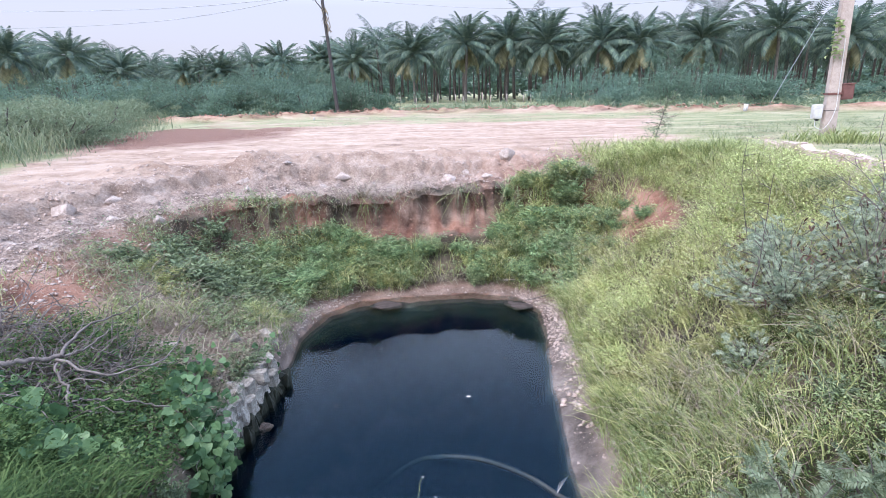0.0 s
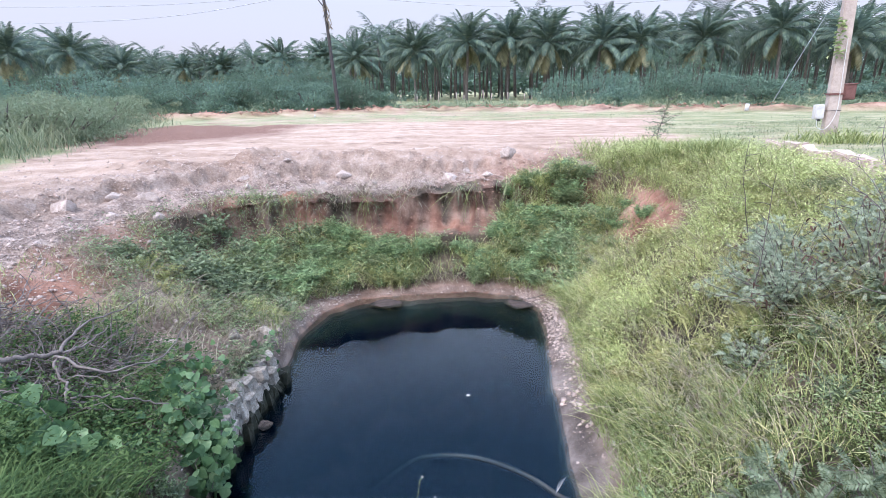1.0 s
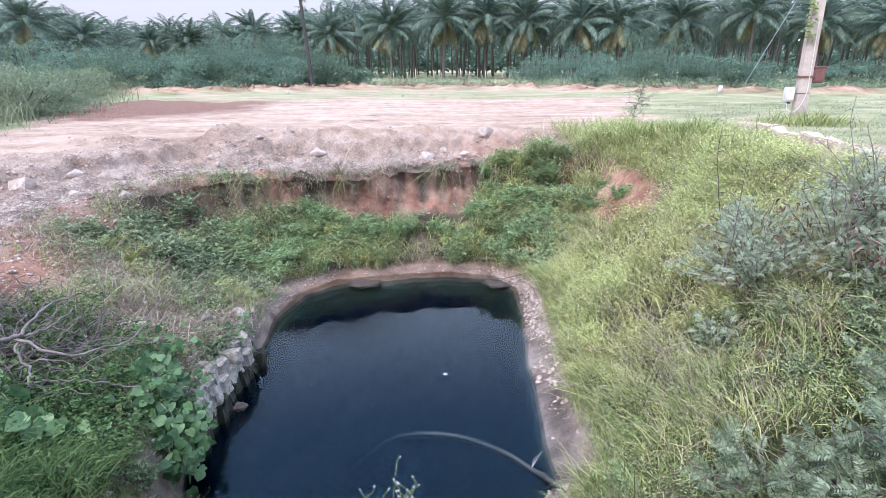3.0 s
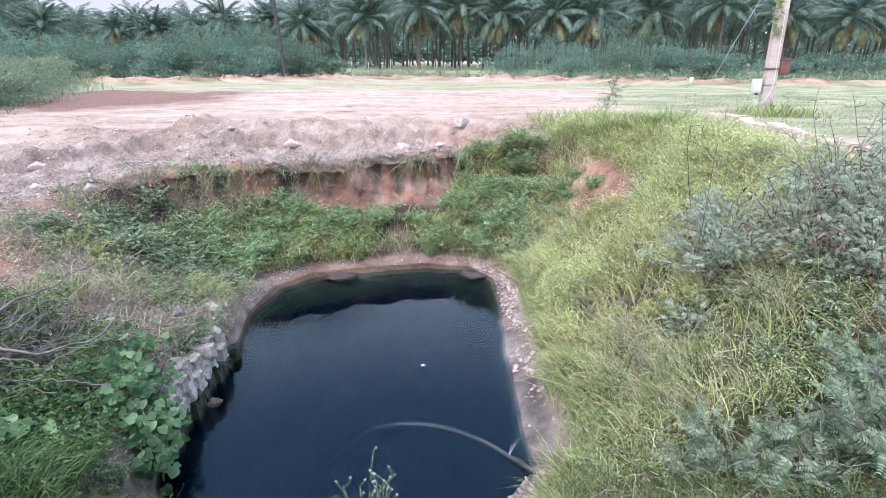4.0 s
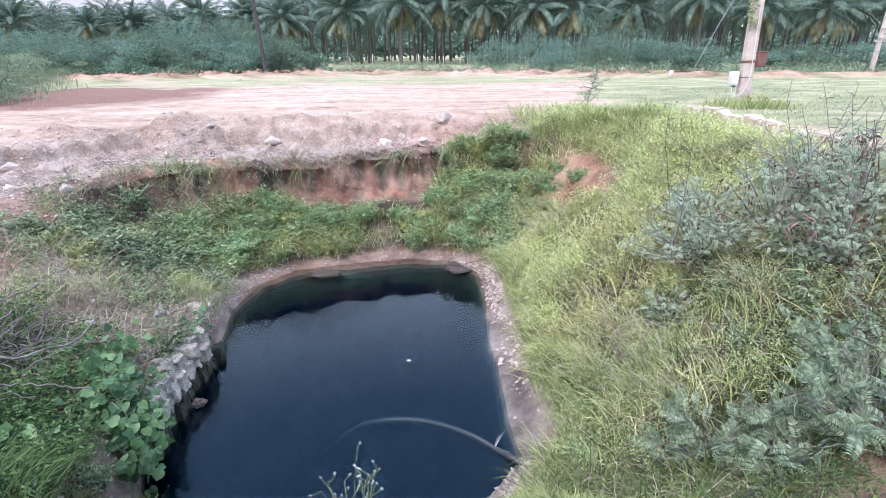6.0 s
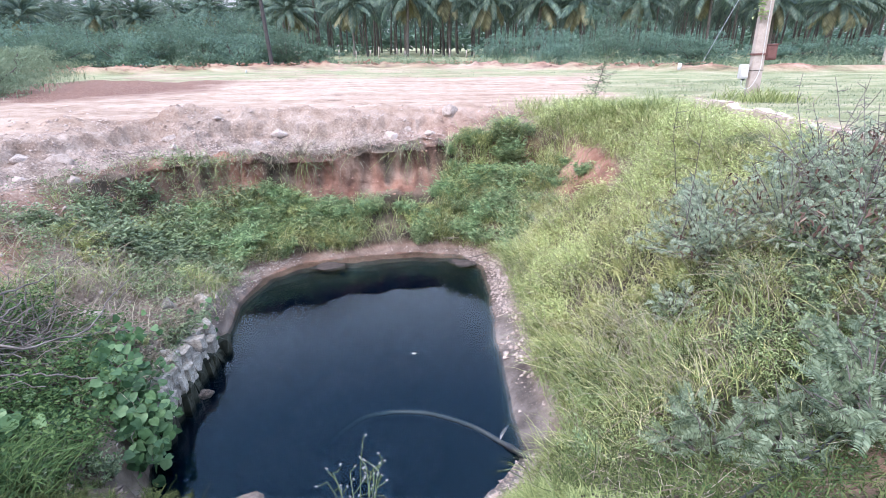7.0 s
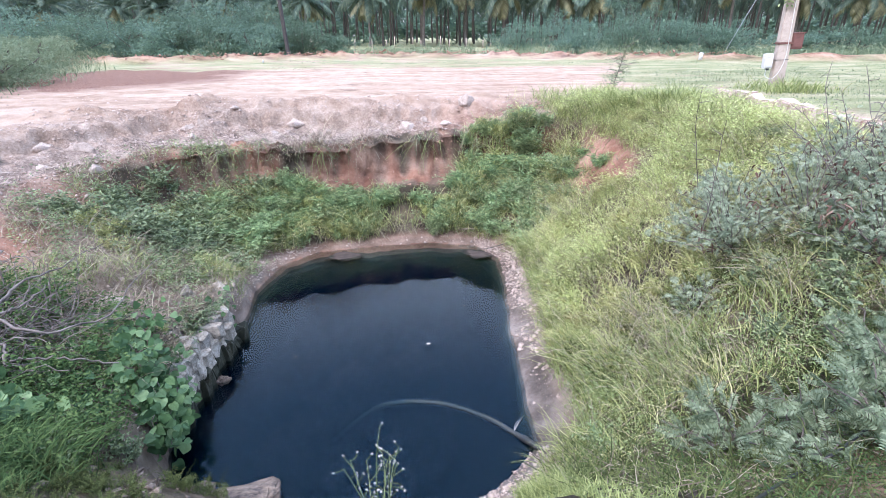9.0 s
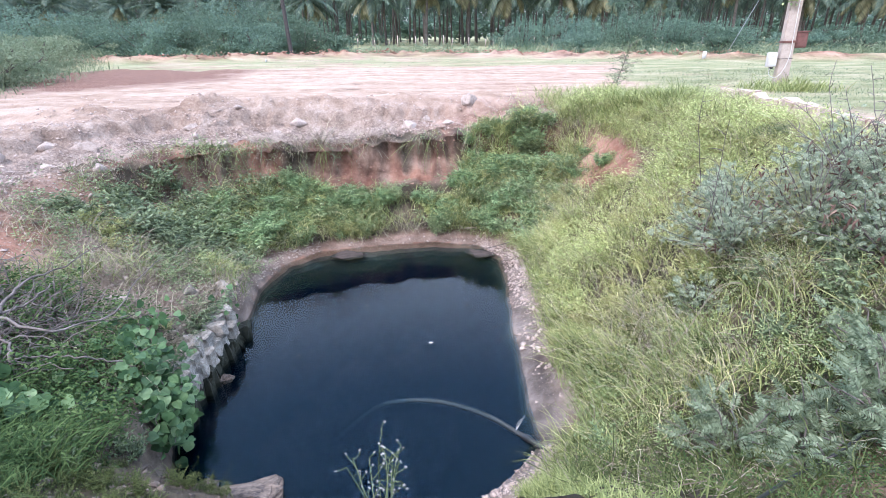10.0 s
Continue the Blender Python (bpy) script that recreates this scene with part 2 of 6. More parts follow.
SHRUB_LEAF = foliage("blue_green_leaflet", [(0.22, (0.19, 0.235, 0.16)), (0.5, (0.34, 0.39, 0.27)), (0.8, (0.54, 0.58, 0.42))], 0.5, 0.45, 0.4, 1.6)
BANK_WEED = foliage("bank_weed_leaf", [(0.2, (0.12, 0.165, 0.085)), (0.5, (0.27, 0.35, 0.175)), (0.8, (0.49, 0.56, 0.30))], 0.5, 0.35, 0.3, 1.1, 0.5)
BRIGHT_WEED = foliage("bright_weed_leaf", [(0.2, (0.25, 0.27, 0.10)), (0.5, (0.49, 0.49, 0.20)), (0.8, (0.70, 0.68, 0.35))], 0.5, 0.3, 0.3, 1.1, 0.4)
LOW_SHRUB_LEAF = foliage("deep_green_leaflet", [(0.22, (0.12, 0.155, 0.09)), (0.5, (0.215, 0.265, 0.16)), (0.8, (0.36, 0.41, 0.275))], 0.55, 0.4, 0.3, 1.6)
CREEPER_LEAF = foliage("creeper_leaf", [(0.25, (0.05, 0.10, 0.045)), (0.55, (0.12, 0.215, 0.09)), (0.8, (0.28, 0.40, 0.20))], 0.5, 0.35, 0.3, 2.0)
WATER = water_material("pond_surface", (0.74, 0.82, 0.84), True)
MURK = water_material("murky_water", (0.60, 0.71, 0.73), False)


# ---- small tools ----
def from_arrays(name, verts, faces, material, smooth=False):
    """One mesh from an (n, 3) array of places and an (m, 3 or 4) array of corners."""
    verts, faces = np.asarray(verts, np.float32), np.asarray(faces, np.int32)
    me = bpy.data.meshes.new(name)
    k = faces.shape[1]
    me.vertices.add(len(verts))
    me.vertices.foreach_set("co", verts.ravel())
    me.loops.add(faces.size)
    me.loops.foreach_set("vertex_index", faces.ravel())
    me.polygons.add(len(faces))
    me.polygons.foreach_set("loop_start", np.arange(0, faces.size, k, dtype=np.int32))
    if smooth:
        me.polygons.foreach_set("use_smooth", np.ones(len(faces), bool))
    me.update(calc_edges=True)
    me.materials.append(material)
    return me


def part(name, bm, material, parent=None, label="", smooth=True):
    """A bmesh as one mesh object, under a thing or a part."""
    me = bpy.data.meshes.new(name)
    bm.to_mesh(me)
    bm.free()
    if smooth:
        for f in me.polygons:
            f.use_smooth = True
    me.materials.append(material)
    ob = new(name, me)
    ob.parent = parent
    if label:
        ob["label"] = label
    return ob


def attach(name, me, parent=None, label=""):
    ob = new(name, me)
    ob.parent = parent
    if label:
        ob["label"] = label
    return ob


RNG = np.random.default_rng(7)


def hash01(i, j, seed):
    h = np.sin(i * 127.1 + j * 311.7 + seed * 74.7) * 43758.5453
    return h - np.floor(h)


def vnoise(x, y, seed=0):
    i, j = np.floor(x), np.floor(y)
    u, v = x - i, y - j
    u, v = u * u * (3 - 2 * u), v * v * (3 - 2 * v)
    a, b = hash01(i, j, seed), hash01(i + 1, j, seed)
    c, d = hash01(i, j + 1, seed), hash01(i + 1, j + 1, seed)
    return (a + (b - a) * u) * (1 - v) + (c + (d - c) * u) * v


def fbm(x, y, seed=0, octaves=4):
    s, amp, tot = 0.0, 1.0, 0.0
    for k in range(octaves):
        s, tot = s + amp * vnoise(x * 2**k, y * 2**k, seed + k), tot + amp
        amp *= 0.55
    return s / tot * 2 - 1


# ---- the ground: pit, apron and field in one sheet ----
WATER_Z = -2.05
POOL = np.array([(-1.95, 3.0), (-2.22, 3.7), (-2.26, 4.4), (-2.20, 5.2), (-2.12, 5.8), (-2.18, 6.6), (-1.97, 7.5), (-1.5, 7.95), (-0.8, 8.08), (0.4, 8.22),
                 (1.2, 8.0), (1.52, 7.45), (1.43, 6.5), (1.26, 5.05), (1.18, 4.05), (1.14, 3.4), (0.88, 3.12), (0.52, 2.85), (-0.2, 2.6), (-0.9, 2.75)])
# rim: x, y, height, width of the apron behind it, side (0 far, 1 right, 2 left, 3 near)
RIM = np.array([(-4.9, 6.6, -0.43, 2.6, 2), (-5.0, 5.3, -0.45, 2.6, 2), (-5.2, 3.8, -0.5, 2.5, 2), (-4.4, 2.2, -0.5, 2.5, 2), (-2.5, 1.2, -0.4, 1.5, 2),
                (-0.8, 1.0, -0.18, 1.5, 3), (0.8, 0.95, -0.18, 1.5, 3), (1.9, 0.75, -0.15, 1.5, 1), (3.2, 1.3, 0.0, 2.5, 1), (4.2, 3.0, 0.10, 3, 1),
                (4.6, 5.0, 0.12, 3, 1), (4.7, 7.0, 0.12, 2.5, 1), (4.5, 8.6, 0.08, 2.5, 1), (3.7, 9.9, 0.02, 2, 1), (2.9, 10.2, -0.25, 1.5, 0),
                (1.33, 10.2, -0.46, 1.5, 0), (-0.1, 10.05, -0.50, 1.5, 0), (-1.58, 9.55, -0.56, 2.3, 0), (-2.95, 9.25, -0.49, 2.3, 0), (-4.05, 8.65, -0.45, 2.2, 0), (-4.65, 7.8, -0.45, 2.2, 0)])
# ploughed plot beside the bare ground
PLOT = np.array([(-26.0, 30.0), (-16.0, 22.5), (-9.6, 14.0), (-7.4, 15.6), (-5.9, 19.6), (-6.4, 22.3), (-9.5, 23.2), (-16.0, 26.5)])
BUND_X, BUND_Y = [-60, -16, -7, 0, 8, 13, 16, 21, 26.5, 70], [26, 28.5, 33.3, 35.3, 34.3, 31, 28.9, 27.2, 27.5, 22]


def edge_distance(x, y, poly):
    best = np.full(x.shape, 1e9)
    inside = np.zeros(x.shape, bool)
    for (ax, ay), (bx, by) in zip(poly, np.roll(poly, -1, axis=0)):
        ex, ey = bx - ax, by - ay
        s = np.clip(((x - ax) * ex + (y - ay) * ey) / (ex * ex + ey * ey), 0, 1)
        best = np.minimum(best, np.hypot(x - ax - s * ex, y - ay - s * ey))
        if ey != 0:
            inside ^= ((ay > y) != (by > y)) & (x < ex * (y - ay) / ey + ax)
    return best, inside


def lay(x, y):
    """Height of the ground at (x, y), and what lies there: side weights, u up the bank (0 water, 1 rim), v over the apron."""
    x, y = np.asarray(x, float), np.asarray(y, float)
    shape = x.shape
    x, y = x.ravel(), y.ravel()
    wob = 0.10 * fbm(x * 1.3, y * 1.3, 3)
    wob2 = 0.22 * fbm(x * 0.9 + 5, y * 0.9, 9) + 0.13 * fbm(x * 3.3, y * 3.3, 14, 3)
    d0, in0 = edge_distance(x + wob * 0.6, y + wob * 0.6, POOL)
    ragged = np.clip((y - 8.2) / 0.6, 0, 1) * np.clip((3.2 - x) / 0.6, 0, 1) * (0.16 * fbm(x * 2.3, 0.7 + 0 * y, 211, 3) + 0.08 * fbm(x * 8.0, y * 2.0, 213, 3))
    d1, in1 = edge_distance(x + wob2, y + wob2 + ragged, RIM[:, :2])
    w = 1 / ((x[:, None] - RIM[:, 0]) ** 2 + (y[:, None] - RIM[:, 1]) ** 2 + 0.25) ** 2
    w /= w.sum(1, keepdims=True)
    z1, w1 = w @ RIM[:, 2], w @ RIM[:, 3]
    side = np.stack([w[:, RIM[:, 4] == k].sum(1) for k in range(4)], 1)
    u = d0 / (d0 + d1 + 1e-9)
    u = np.clip(u + side[:, 0] * 0.07 * np.sin(np.clip((u - 0.5) * 2, 0, 1) * np.pi) * fbm(x * 2.6, y * 0.8, 65, 3), 0, 1)
    prof = (side[:, 0] * np.interp(u, [0, .12, .22, .70, .76, .84, 1], [0, .03, .10, .52, .62, .93, 1])
            + side[:, 1] * np.interp(u, [0, .07, .12, .55, 1], [0, .03, .09, .62, 1])
            + side[:, 2] * np.interp(u, [0, .012, .03, .065, .2, .5, 1], [0, .20, .25, .42, .51, .67, 1])
            + side[:, 3] * np.interp(u, [0, .1, .25, .7, 1], [0, .05, .25, .8, 1]))
    z_ring = WATER_Z + (z1 - WATER_Z) * prof
    v = np.clip(d1 / w1, 0, 1)
    step_v = np.clip(v + 0.16 * fbm(x * 1.1, y * 0.8, 64, 3) * np.clip(v * 5, 0, 1) * np.clip((1 - v) * 4, 0, 1), 0, 1)
    apron = np.interp(step_v, [0, .34, .50, .57, .85, 1], [0, .06, .18, .68, .95, 1])
    z_out = z1 * (1 - apron)
    steep = side @ np.array([0.065, 1.6, 3.0, 1.6])
    z_in = WATER_Z - 1.7 * (1 - np.exp(-d0 * steep))
    z = np.where(in0, z_in, np.where(in1, z_ring, z_out))
    rough_pit = np.where(in0, 0.02, np.where(in1, 0.055 * np.clip(u * 6, 0.1, 1), 0.04 * (1 - v) + 0.012))
    z = z + rough_pit * 1.6 * fbm(x * 1.7, y * 1.7, 21) + rough_pit * 0.8 * fbm(x * 6, y * 6, 31, 3)
    gully = np.where(in1, 0, np.sin(np.clip(v, 0, 1) * np.pi)) * (side[:, 0] + side[:, 2])
    z = z - 0.10 * gully * np.clip(fbm(x * 1.9, y * 0.5, 77, 3), 0, 1)
    ridge = 1 - 2 * np.abs(fbm(x * 1.5, y * 2.2, 57, 4))
    z = z + np.where(in1, 0.05 * side[:, 0] * np.clip(u * 2 - 1, 0, 1), 0.085 * (side[:, 0] + side[:, 2]) * np.sin(np.clip(v, 0.02, 1) * np.pi)) * ridge
    z = z + np.where(in1, 0, 0.10 * (side[:, 0] + side[:, 2]) * np.clip(1.25 - v, 0, 1)) * fbm(x * 3.1, y * 3.1, 59, 3)
    z = z + np.where(in0, 0, 0.018 * np.clip(1.2 - 0.05 * np.hypot(x, y), 0, 1)) * fbm(x * 9, y * 9, 58, 3)
    for hx_, hy0, hw, hd, hh in ((-3.95, 10.4, 0.55, 0.28, 0.24), (-2.9, 10.75, 0.6, 0.28, 0.14), (-1.6, 11.1, 0.7, 0.26, 0.12), (0.2, 11.4, 0.8, 0.25, 0.10), (-5.9, 9.4, 0.7, 0.35, 0.16), (1.9, 11.6, 0.7, 0.25, 0.09)):
        z = z + hh * np.exp(-((x - hx_) / hw) ** 2) / (1 + np.exp(-(y - hy0) / (hd * 0.22))) * np.exp(-(np.maximum(y - hy0, 0) / (hd * 3)) ** 2) * (1 + 0.9 * fbm(x * 3.5, y * 3.5, 66, 3))
    crumb = 1 - 2 * np.abs(fbm(x * 4.6 + 2, y * 6.0, 215, 4))
    z = z + np.where(in1, 0, 0.045 * (side[:, 0] + side[:, 2]) * np.sin(np.clip(v * 0.9 + 0.08, 0, 1) * np.pi)) * crumb * np.clip(0.5 + 1.2 * fbm(x * 0.7, y * 0.7, 217, 2), 0, 1)
    far_r = np.hypot(x, y - 6)
    z = z + 0.05 * fbm(x * 0.25, y * 0.25, 41, 3) * np.clip((far_r - 8) / 6, 0, 1)
    by = np.interp(x, BUND_X, BUND_Y)
    z = z + (0.38 + 0.2 * fbm(x * 2.2, y * 2.2, 55, 3)) * np.exp(-((y - by) / 0.8) ** 2)
    plot_d, plot_in = edge_distance(x + 0.7 * fbm(x * 0.5, y * 0.5, 62), y + 0.9 * fbm(x * 0.4 + 9, y * 0.4, 63), PLOT)
    rut = np.clip(0.5 + np.where(plot_in, 1, -1) * plot_d / 1.6 + 0.5 * fbm(x * 0.9, y * 0.9, 68, 3), 0, 1)
    z = z + 0.05 * rut * np.sin((y - 0.15 * x) * 9 + 2 * fbm(x, y, 61, 2))
    return dict(z=z.reshape(shape), u=u.reshape(shape), v=v.reshape(shape), pool=in0.reshape(shape), pit=in1.reshape(shape), d0=d0.reshape(shape), d1=d1.reshape(shape),
                far=side[:, 0].reshape(shape), right=side[:, 1].reshape(shape), left=side[:, 2].reshape(shape), near=side[:, 3].reshape(shape), rut=rut.reshape(shape))


def ground_z(x, y):
    return float(lay(np.array([x]), np.array([y]))["z"][0])


def axis_steps(lo, hi, step, reach_lo, reach_hi, growth):
    mid = list(np.arange(lo, hi, step))
    up, s = [hi], step
    while up[-1] < reach_hi:
        s *= growth
        up.append(up[-1] + s)
    down, s = [], step
    at = lo
    while at > reach_lo:
        s *= growth
        at -= s
        down.append(at)
    return np.array(down[::-1] + mid + up)


def build_ground():
    xs = axis_steps(-7.5, 7.5, 0.05, -900, 900, 1.075)
    ys = np.concatenate([np.arange(0.8, 8.2, 0.06), np.arange(8.2, 10.5, 0.026)])
    ys = np.concatenate([axis_steps(0.8, 0.86, 0.06, -400, 0.8, 1.06)[:-2], ys, axis_steps(10.5, 12.6, 0.05, 10.5, 1200, 1.055)])
    ys = np.unique(ys.round(4))
    gx, gy = np.meshgrid(xs, ys)
    g = lay(gx, gy)
    z = g["z"]
    nx, ny = len(xs), len(ys)
    idx = np.arange(nx * ny).reshape(ny, nx)
    quads = np.stack([idx[:-1, :-1], idx[:-1, 1:], idx[1:, 1:], idx[1:, :-1]], -1).reshape(-1, 4)
    # the crumbling face of the far cut: lumps, hollows under the lip
    face = g["far"] * g["pit"] * np.clip((g["u"] - 0.66) * 12, 0, 1)
    low = np.exp(-((g["u"] - 0.79) / 0.05) ** 2)
    lumps = fbm(gx * 2.4, z * 3.2, 201, 4)
    shift = face * (0.16 * low * (0.9 + 0.9 * fbm(gx * 1.3, z * 1.1, 203, 3)) + 0.16 * lumps + 0.06 * fbm(gx * 9, z * 11, 205, 3) - 0.10 * np.exp(-((g["u"] - 0.90) / 0.05) ** 2))
    me = from_arrays("ground", np.stack([gx - 0.25 * shift * (gx < -2), gy + shift, z + 0.04 * face * fbm(gx * 7, gy * 7, 207, 3)], -1).reshape(-1, 3), quads, SOIL, True)
    nz = fbm(gx * 1.4, gy * 1.4, 91)
    inpit = g["pit"] & ~g["pool"]
    far_band = g["far"] * np.clip((g["u"] - 0.60 + 0.06 * nz) * 14, 0, 1) * np.clip(0.50 + 1.4 * fbm(gx * 2.4, gy * 1.4, 97), 0.05, 1)
    left_bare = g["left"] * np.clip((g["u"] - 0.55 + 0.25 * nz) * 5, 0, 1) * 0.5
    red_spot = np.exp(-(((gx - 3.34) / 0.42) ** 2 + ((gy - 8.1) / 0.85) ** 2)) * 2 + 0.7 * np.exp(-(((gx - 2.7) / 0.25) ** 2 + ((gy - 9.35) / 0.35) ** 2))
    shoulder = 0.6 * np.exp(-(((gx + 4.35) / 0.45) ** 2 + ((gy - 5.05) / 0.55) ** 2)) * (1 + 0.8 * nz)
    redcut = np.where(inpit, np.clip(far_band + left_bare + red_spot + shoulder, 0, 1), 0)
    redcut = np.maximum(redcut, np.exp(-((gy - np.interp(gx, BUND_X, BUND_Y)) / 1.0) ** 2) * (gy > 15) * np.clip(0.95 + 1.2 * nz, 0, 1))
    redcut = np.maximum(redcut, np.exp(-(((gx - 6.5) / 0.8) ** 2 + ((gy - 7.8) / 1.8) ** 2)))
    redcut = np.maximum(redcut, np.where(~g["pit"], 0.55 * g["far"] * np.clip((gx + 0.5) / 2, 0, 1) * np.clip(1.2 - g["v"], 0, 1), 0))
    redcut = np.maximum(redcut, 0.8 * np.exp(-(((gx - 2.3) / 0.5) ** 2 + ((gy - 1.6) / 0.5) ** 2)))
    weedy_shade = np.where(inpit, 1 - redcut, 0) * np.clip((g["u"] - 0.10) * 14, 0, 1) * np.clip(1.1 - 0.95 * g["left"] * np.clip((gy - 3.6) * 1.5, 0, 1) - 0.6 * nz * g["left"], 0, 1)
    muddy = (np.where(inpit, np.clip(1 - (g["u"] - 0.06) * 10, 0, 1), 0) + g["pool"]) * np.where(g["pool"], 1 - np.clip(1.6 * g["far"], 0, 0.95), 1 - 0.5 * g["far"])
    redcut = np.maximum(redcut, g["far"] * np.where(g["pool"], 0.9, np.where(g["u"] < 0.2, 0.55, 0)) * g["pit"])
    gravelly = np.where(g["pit"], np.where(g["u"] > 0.9, 0.7, 0), np.clip(1.4 - 1.3 * g["v"], 0, 1)) * np.clip(1 - 1.3 * g["right"], 0, 1)
    gravelly = np.maximum(gravelly, np.where(inpit, g["left"] * 0.85 * (g["u"] > 0.04) * np.clip((gy - 3.4) * 2, 0, 1), 0))
    gravelly = np.maximum(gravelly, np.where(inpit, g["far"] * np.clip((g["u"] - 0.55) * 8, 0, 1), 0))
    ploughed = g["rut"] * 1.2
    by = np.interp(gx, BUND_X, BUND_Y)
    turf = np.clip((gx - 0.38 * gy + 0.8 + 1.5 * fbm(gx * 0.5, gy * 0.4, 94)) / 2.5, 0, 1) * (gy > 2)
    turf = np.maximum(turf, np.clip((gy - 21.5 - 0.10 * gx) / 4, 0, 0.75))
    turf = np.maximum(turf, np.clip((gy - by) / 1.0, 0, 1))
    turf = np.maximum(turf, np.clip((-8.5 - gx - 0.18 * (gy - 12)) / 1.5, 0, 1) * (1 - np.clip(ploughed, 0, 1)))
    turf = np.clip(turf + 0.5 * fbm(gx * 0.35, gy * 0.5, 93) * (turf > 0.02) - 0.2, 0, 1)
    turf = turf * (1 - np.exp(-(((gx - 7.1) / 1.1) ** 2 + ((gy - 8.2) / 2.6) ** 2)))
    turf = np.where(g["pit"], 0, turf)
    # Shade of the near-left bank put into the soil: less mud, darker earth.
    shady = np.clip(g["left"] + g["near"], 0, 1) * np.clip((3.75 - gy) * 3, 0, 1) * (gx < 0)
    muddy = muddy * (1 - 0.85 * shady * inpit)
    weedy_shade = np.maximum(weedy_shade, shady * inpit * 0.9)
    for name, a in (("redcut", redcut), ("weedy_shade", weedy_shade), ("muddy", np.clip(muddy, 0, 1)), ("gravelly", gravelly), ("ploughed", np.clip(ploughed, 0, 1)), ("turf", turf)):
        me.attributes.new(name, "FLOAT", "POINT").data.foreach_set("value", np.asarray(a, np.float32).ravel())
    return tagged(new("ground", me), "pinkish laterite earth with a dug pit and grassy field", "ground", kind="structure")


build_ground()


def water_sheet(name, z, material, step=0.12, uneven=0.0):
    xs, ys = np.arange(-3.2, 2.4, step), np.arange(1.9, 9.0, step)
    gx, gy = np.meshgrid(xs, ys)
    idx = np.arange(gx.size).reshape(gx.shape)
    quads = np.stack([idx[:-1, :-1], idx[:-1, 1:], idx[1:, 1:], idx[1:, :-1]], -1).reshape(-1, 4)
    return attach(name, from_arrays(name, np.stack([gx, gy, z + uneven * fbm(gx * 3.1, gy * 3.1, int(-z * 1000), 3)], -1).reshape(-1, 3), quads, material, True))


pond = tagged(water_sheet("pond_water", WATER_Z, WATER), "still dark blue pond water mirroring the sky", "water", kind="structure")
for dz in (0.05, 0.09, 0.14, 0.22, 0.34, 0.52, 0.80, 1.15):
    ob = water_sheet("murky_layer", WATER_Z - dz, MURK, 0.06, dz * 0.25)
    ob.parent = pond


# ---- makers ----
def blades(n_base, height, azim, bend, width, lean=0.25):
    """Curved tapering blades on the given base points: four levels, three quads each."""
    b, h = np.asarray(n_base, float), np.asarray(height, float)
    n = len(b)
    d = np.stack([np.cos(azim), np.sin(azim), np.zeros(n)], 1)
    side = np.stack([-np.sin(azim), np.cos(azim), np.zeros(n)], 1)
    tw = RNG.uniform(-0.9, 0.9, n)[:, None]
    side = side * np.cos(tw) + d * np.sin(tw)
    rows = []
    for s, wf in ((0.0, 0.8), (0.38, 1.0), (0.72, 0.7), (1.0, 0.08)):
        up = h * s * (1 - 0.45 * bend * s * s)
        outw = h * (lean * s + bend * s * s * 0.75)
        c = b + d * outw[:, None]
        c[:, 2] += up
        rows += [c - side * (width * wf / 2)[:, None], c + side * (width * wf / 2)[:, None]]
    verts = np.stack(rows, 1).reshape(-1, 3)
    base = (np.arange(n) * 8)[:, None, None]
    quads = (base + np.array([[0, 1, 3, 2], [2, 3, 5, 4], [4, 5, 7, 6]])[None]).reshape(-1, 4)
    return verts, quads


def leaf_soup(place, azim, pitch, length, width, roll=None, fold=0.25):
    """Ovate leaves from their stalk ends: two folded halves each."""
    n = len(place)
    roll = RNG.uniform(-0.6, 0.6, n) if roll is None else roll
    fwd = np.stack([np.cos(azim) * np.cos(pitch), np.sin(azim) * np.cos(pitch), np.sin(pitch)], 1)
    lvl = np.stack([-np.sin(azim), np.cos(azim), np.zeros(n)], 1)
    up = np.cross(fwd, lvl)
    sd = lvl * np.cos(roll)[:, None] + up * np.sin(roll)[:, None]
    nm = np.cross(fwd, sd)
    L, W = length[:, None], width[:, None]
    p = np.asarray(place, float)
    lift = nm * W * fold
    v = np.stack([p, p + fwd * L * 0.3 + sd * W * 0.5 + lift, p + fwd * L * 0.68 + sd * W * 0.36 + lift, p + fwd * L - nm * L * 0.12,
                  p + fwd * L * 0.68 - sd * W * 0.36 + lift, p + fwd * L * 0.3 - sd * W * 0.5 + lift], 1).reshape(-1, 3)
    base = (np.arange(n) * 6)[:, None, None]
    return v, (base + np.array([[0, 1, 2, 3], [0, 3, 4, 5]])[None]).reshape(-1, 4)


def ribbons(lines, width):
    """Thin flat strands along many lines, an (n, k, 3) array; each tapers to its tip."""
    p = np.asarray(lines, float)
    n, k = p.shape[:2]
    tang = np.gradient(p, axis=1)
    sd = np.cross(tang, RNG.normal(0, 1, (n, 1, 3)))
    sd /= np.linalg.norm(sd, axis=2, keepdims=True) + 1e-9
    w = np.asarray(width, float).reshape(-1, 1, 1) * np.interp(np.linspace(0, 1, k), [0, 0.6, 1], [1, 0.85, 0.25])[None, :, None] / 2
    v = np.stack([p - sd * w, p + sd * w], 2).reshape(-1, 3)
    i = (np.arange(n) * 2 * k)[:, None] + 2 * np.arange(k - 1)[None]
    return v, np.stack([i, i + 1, i + 3, i + 2], -1).reshape(-1, 4)


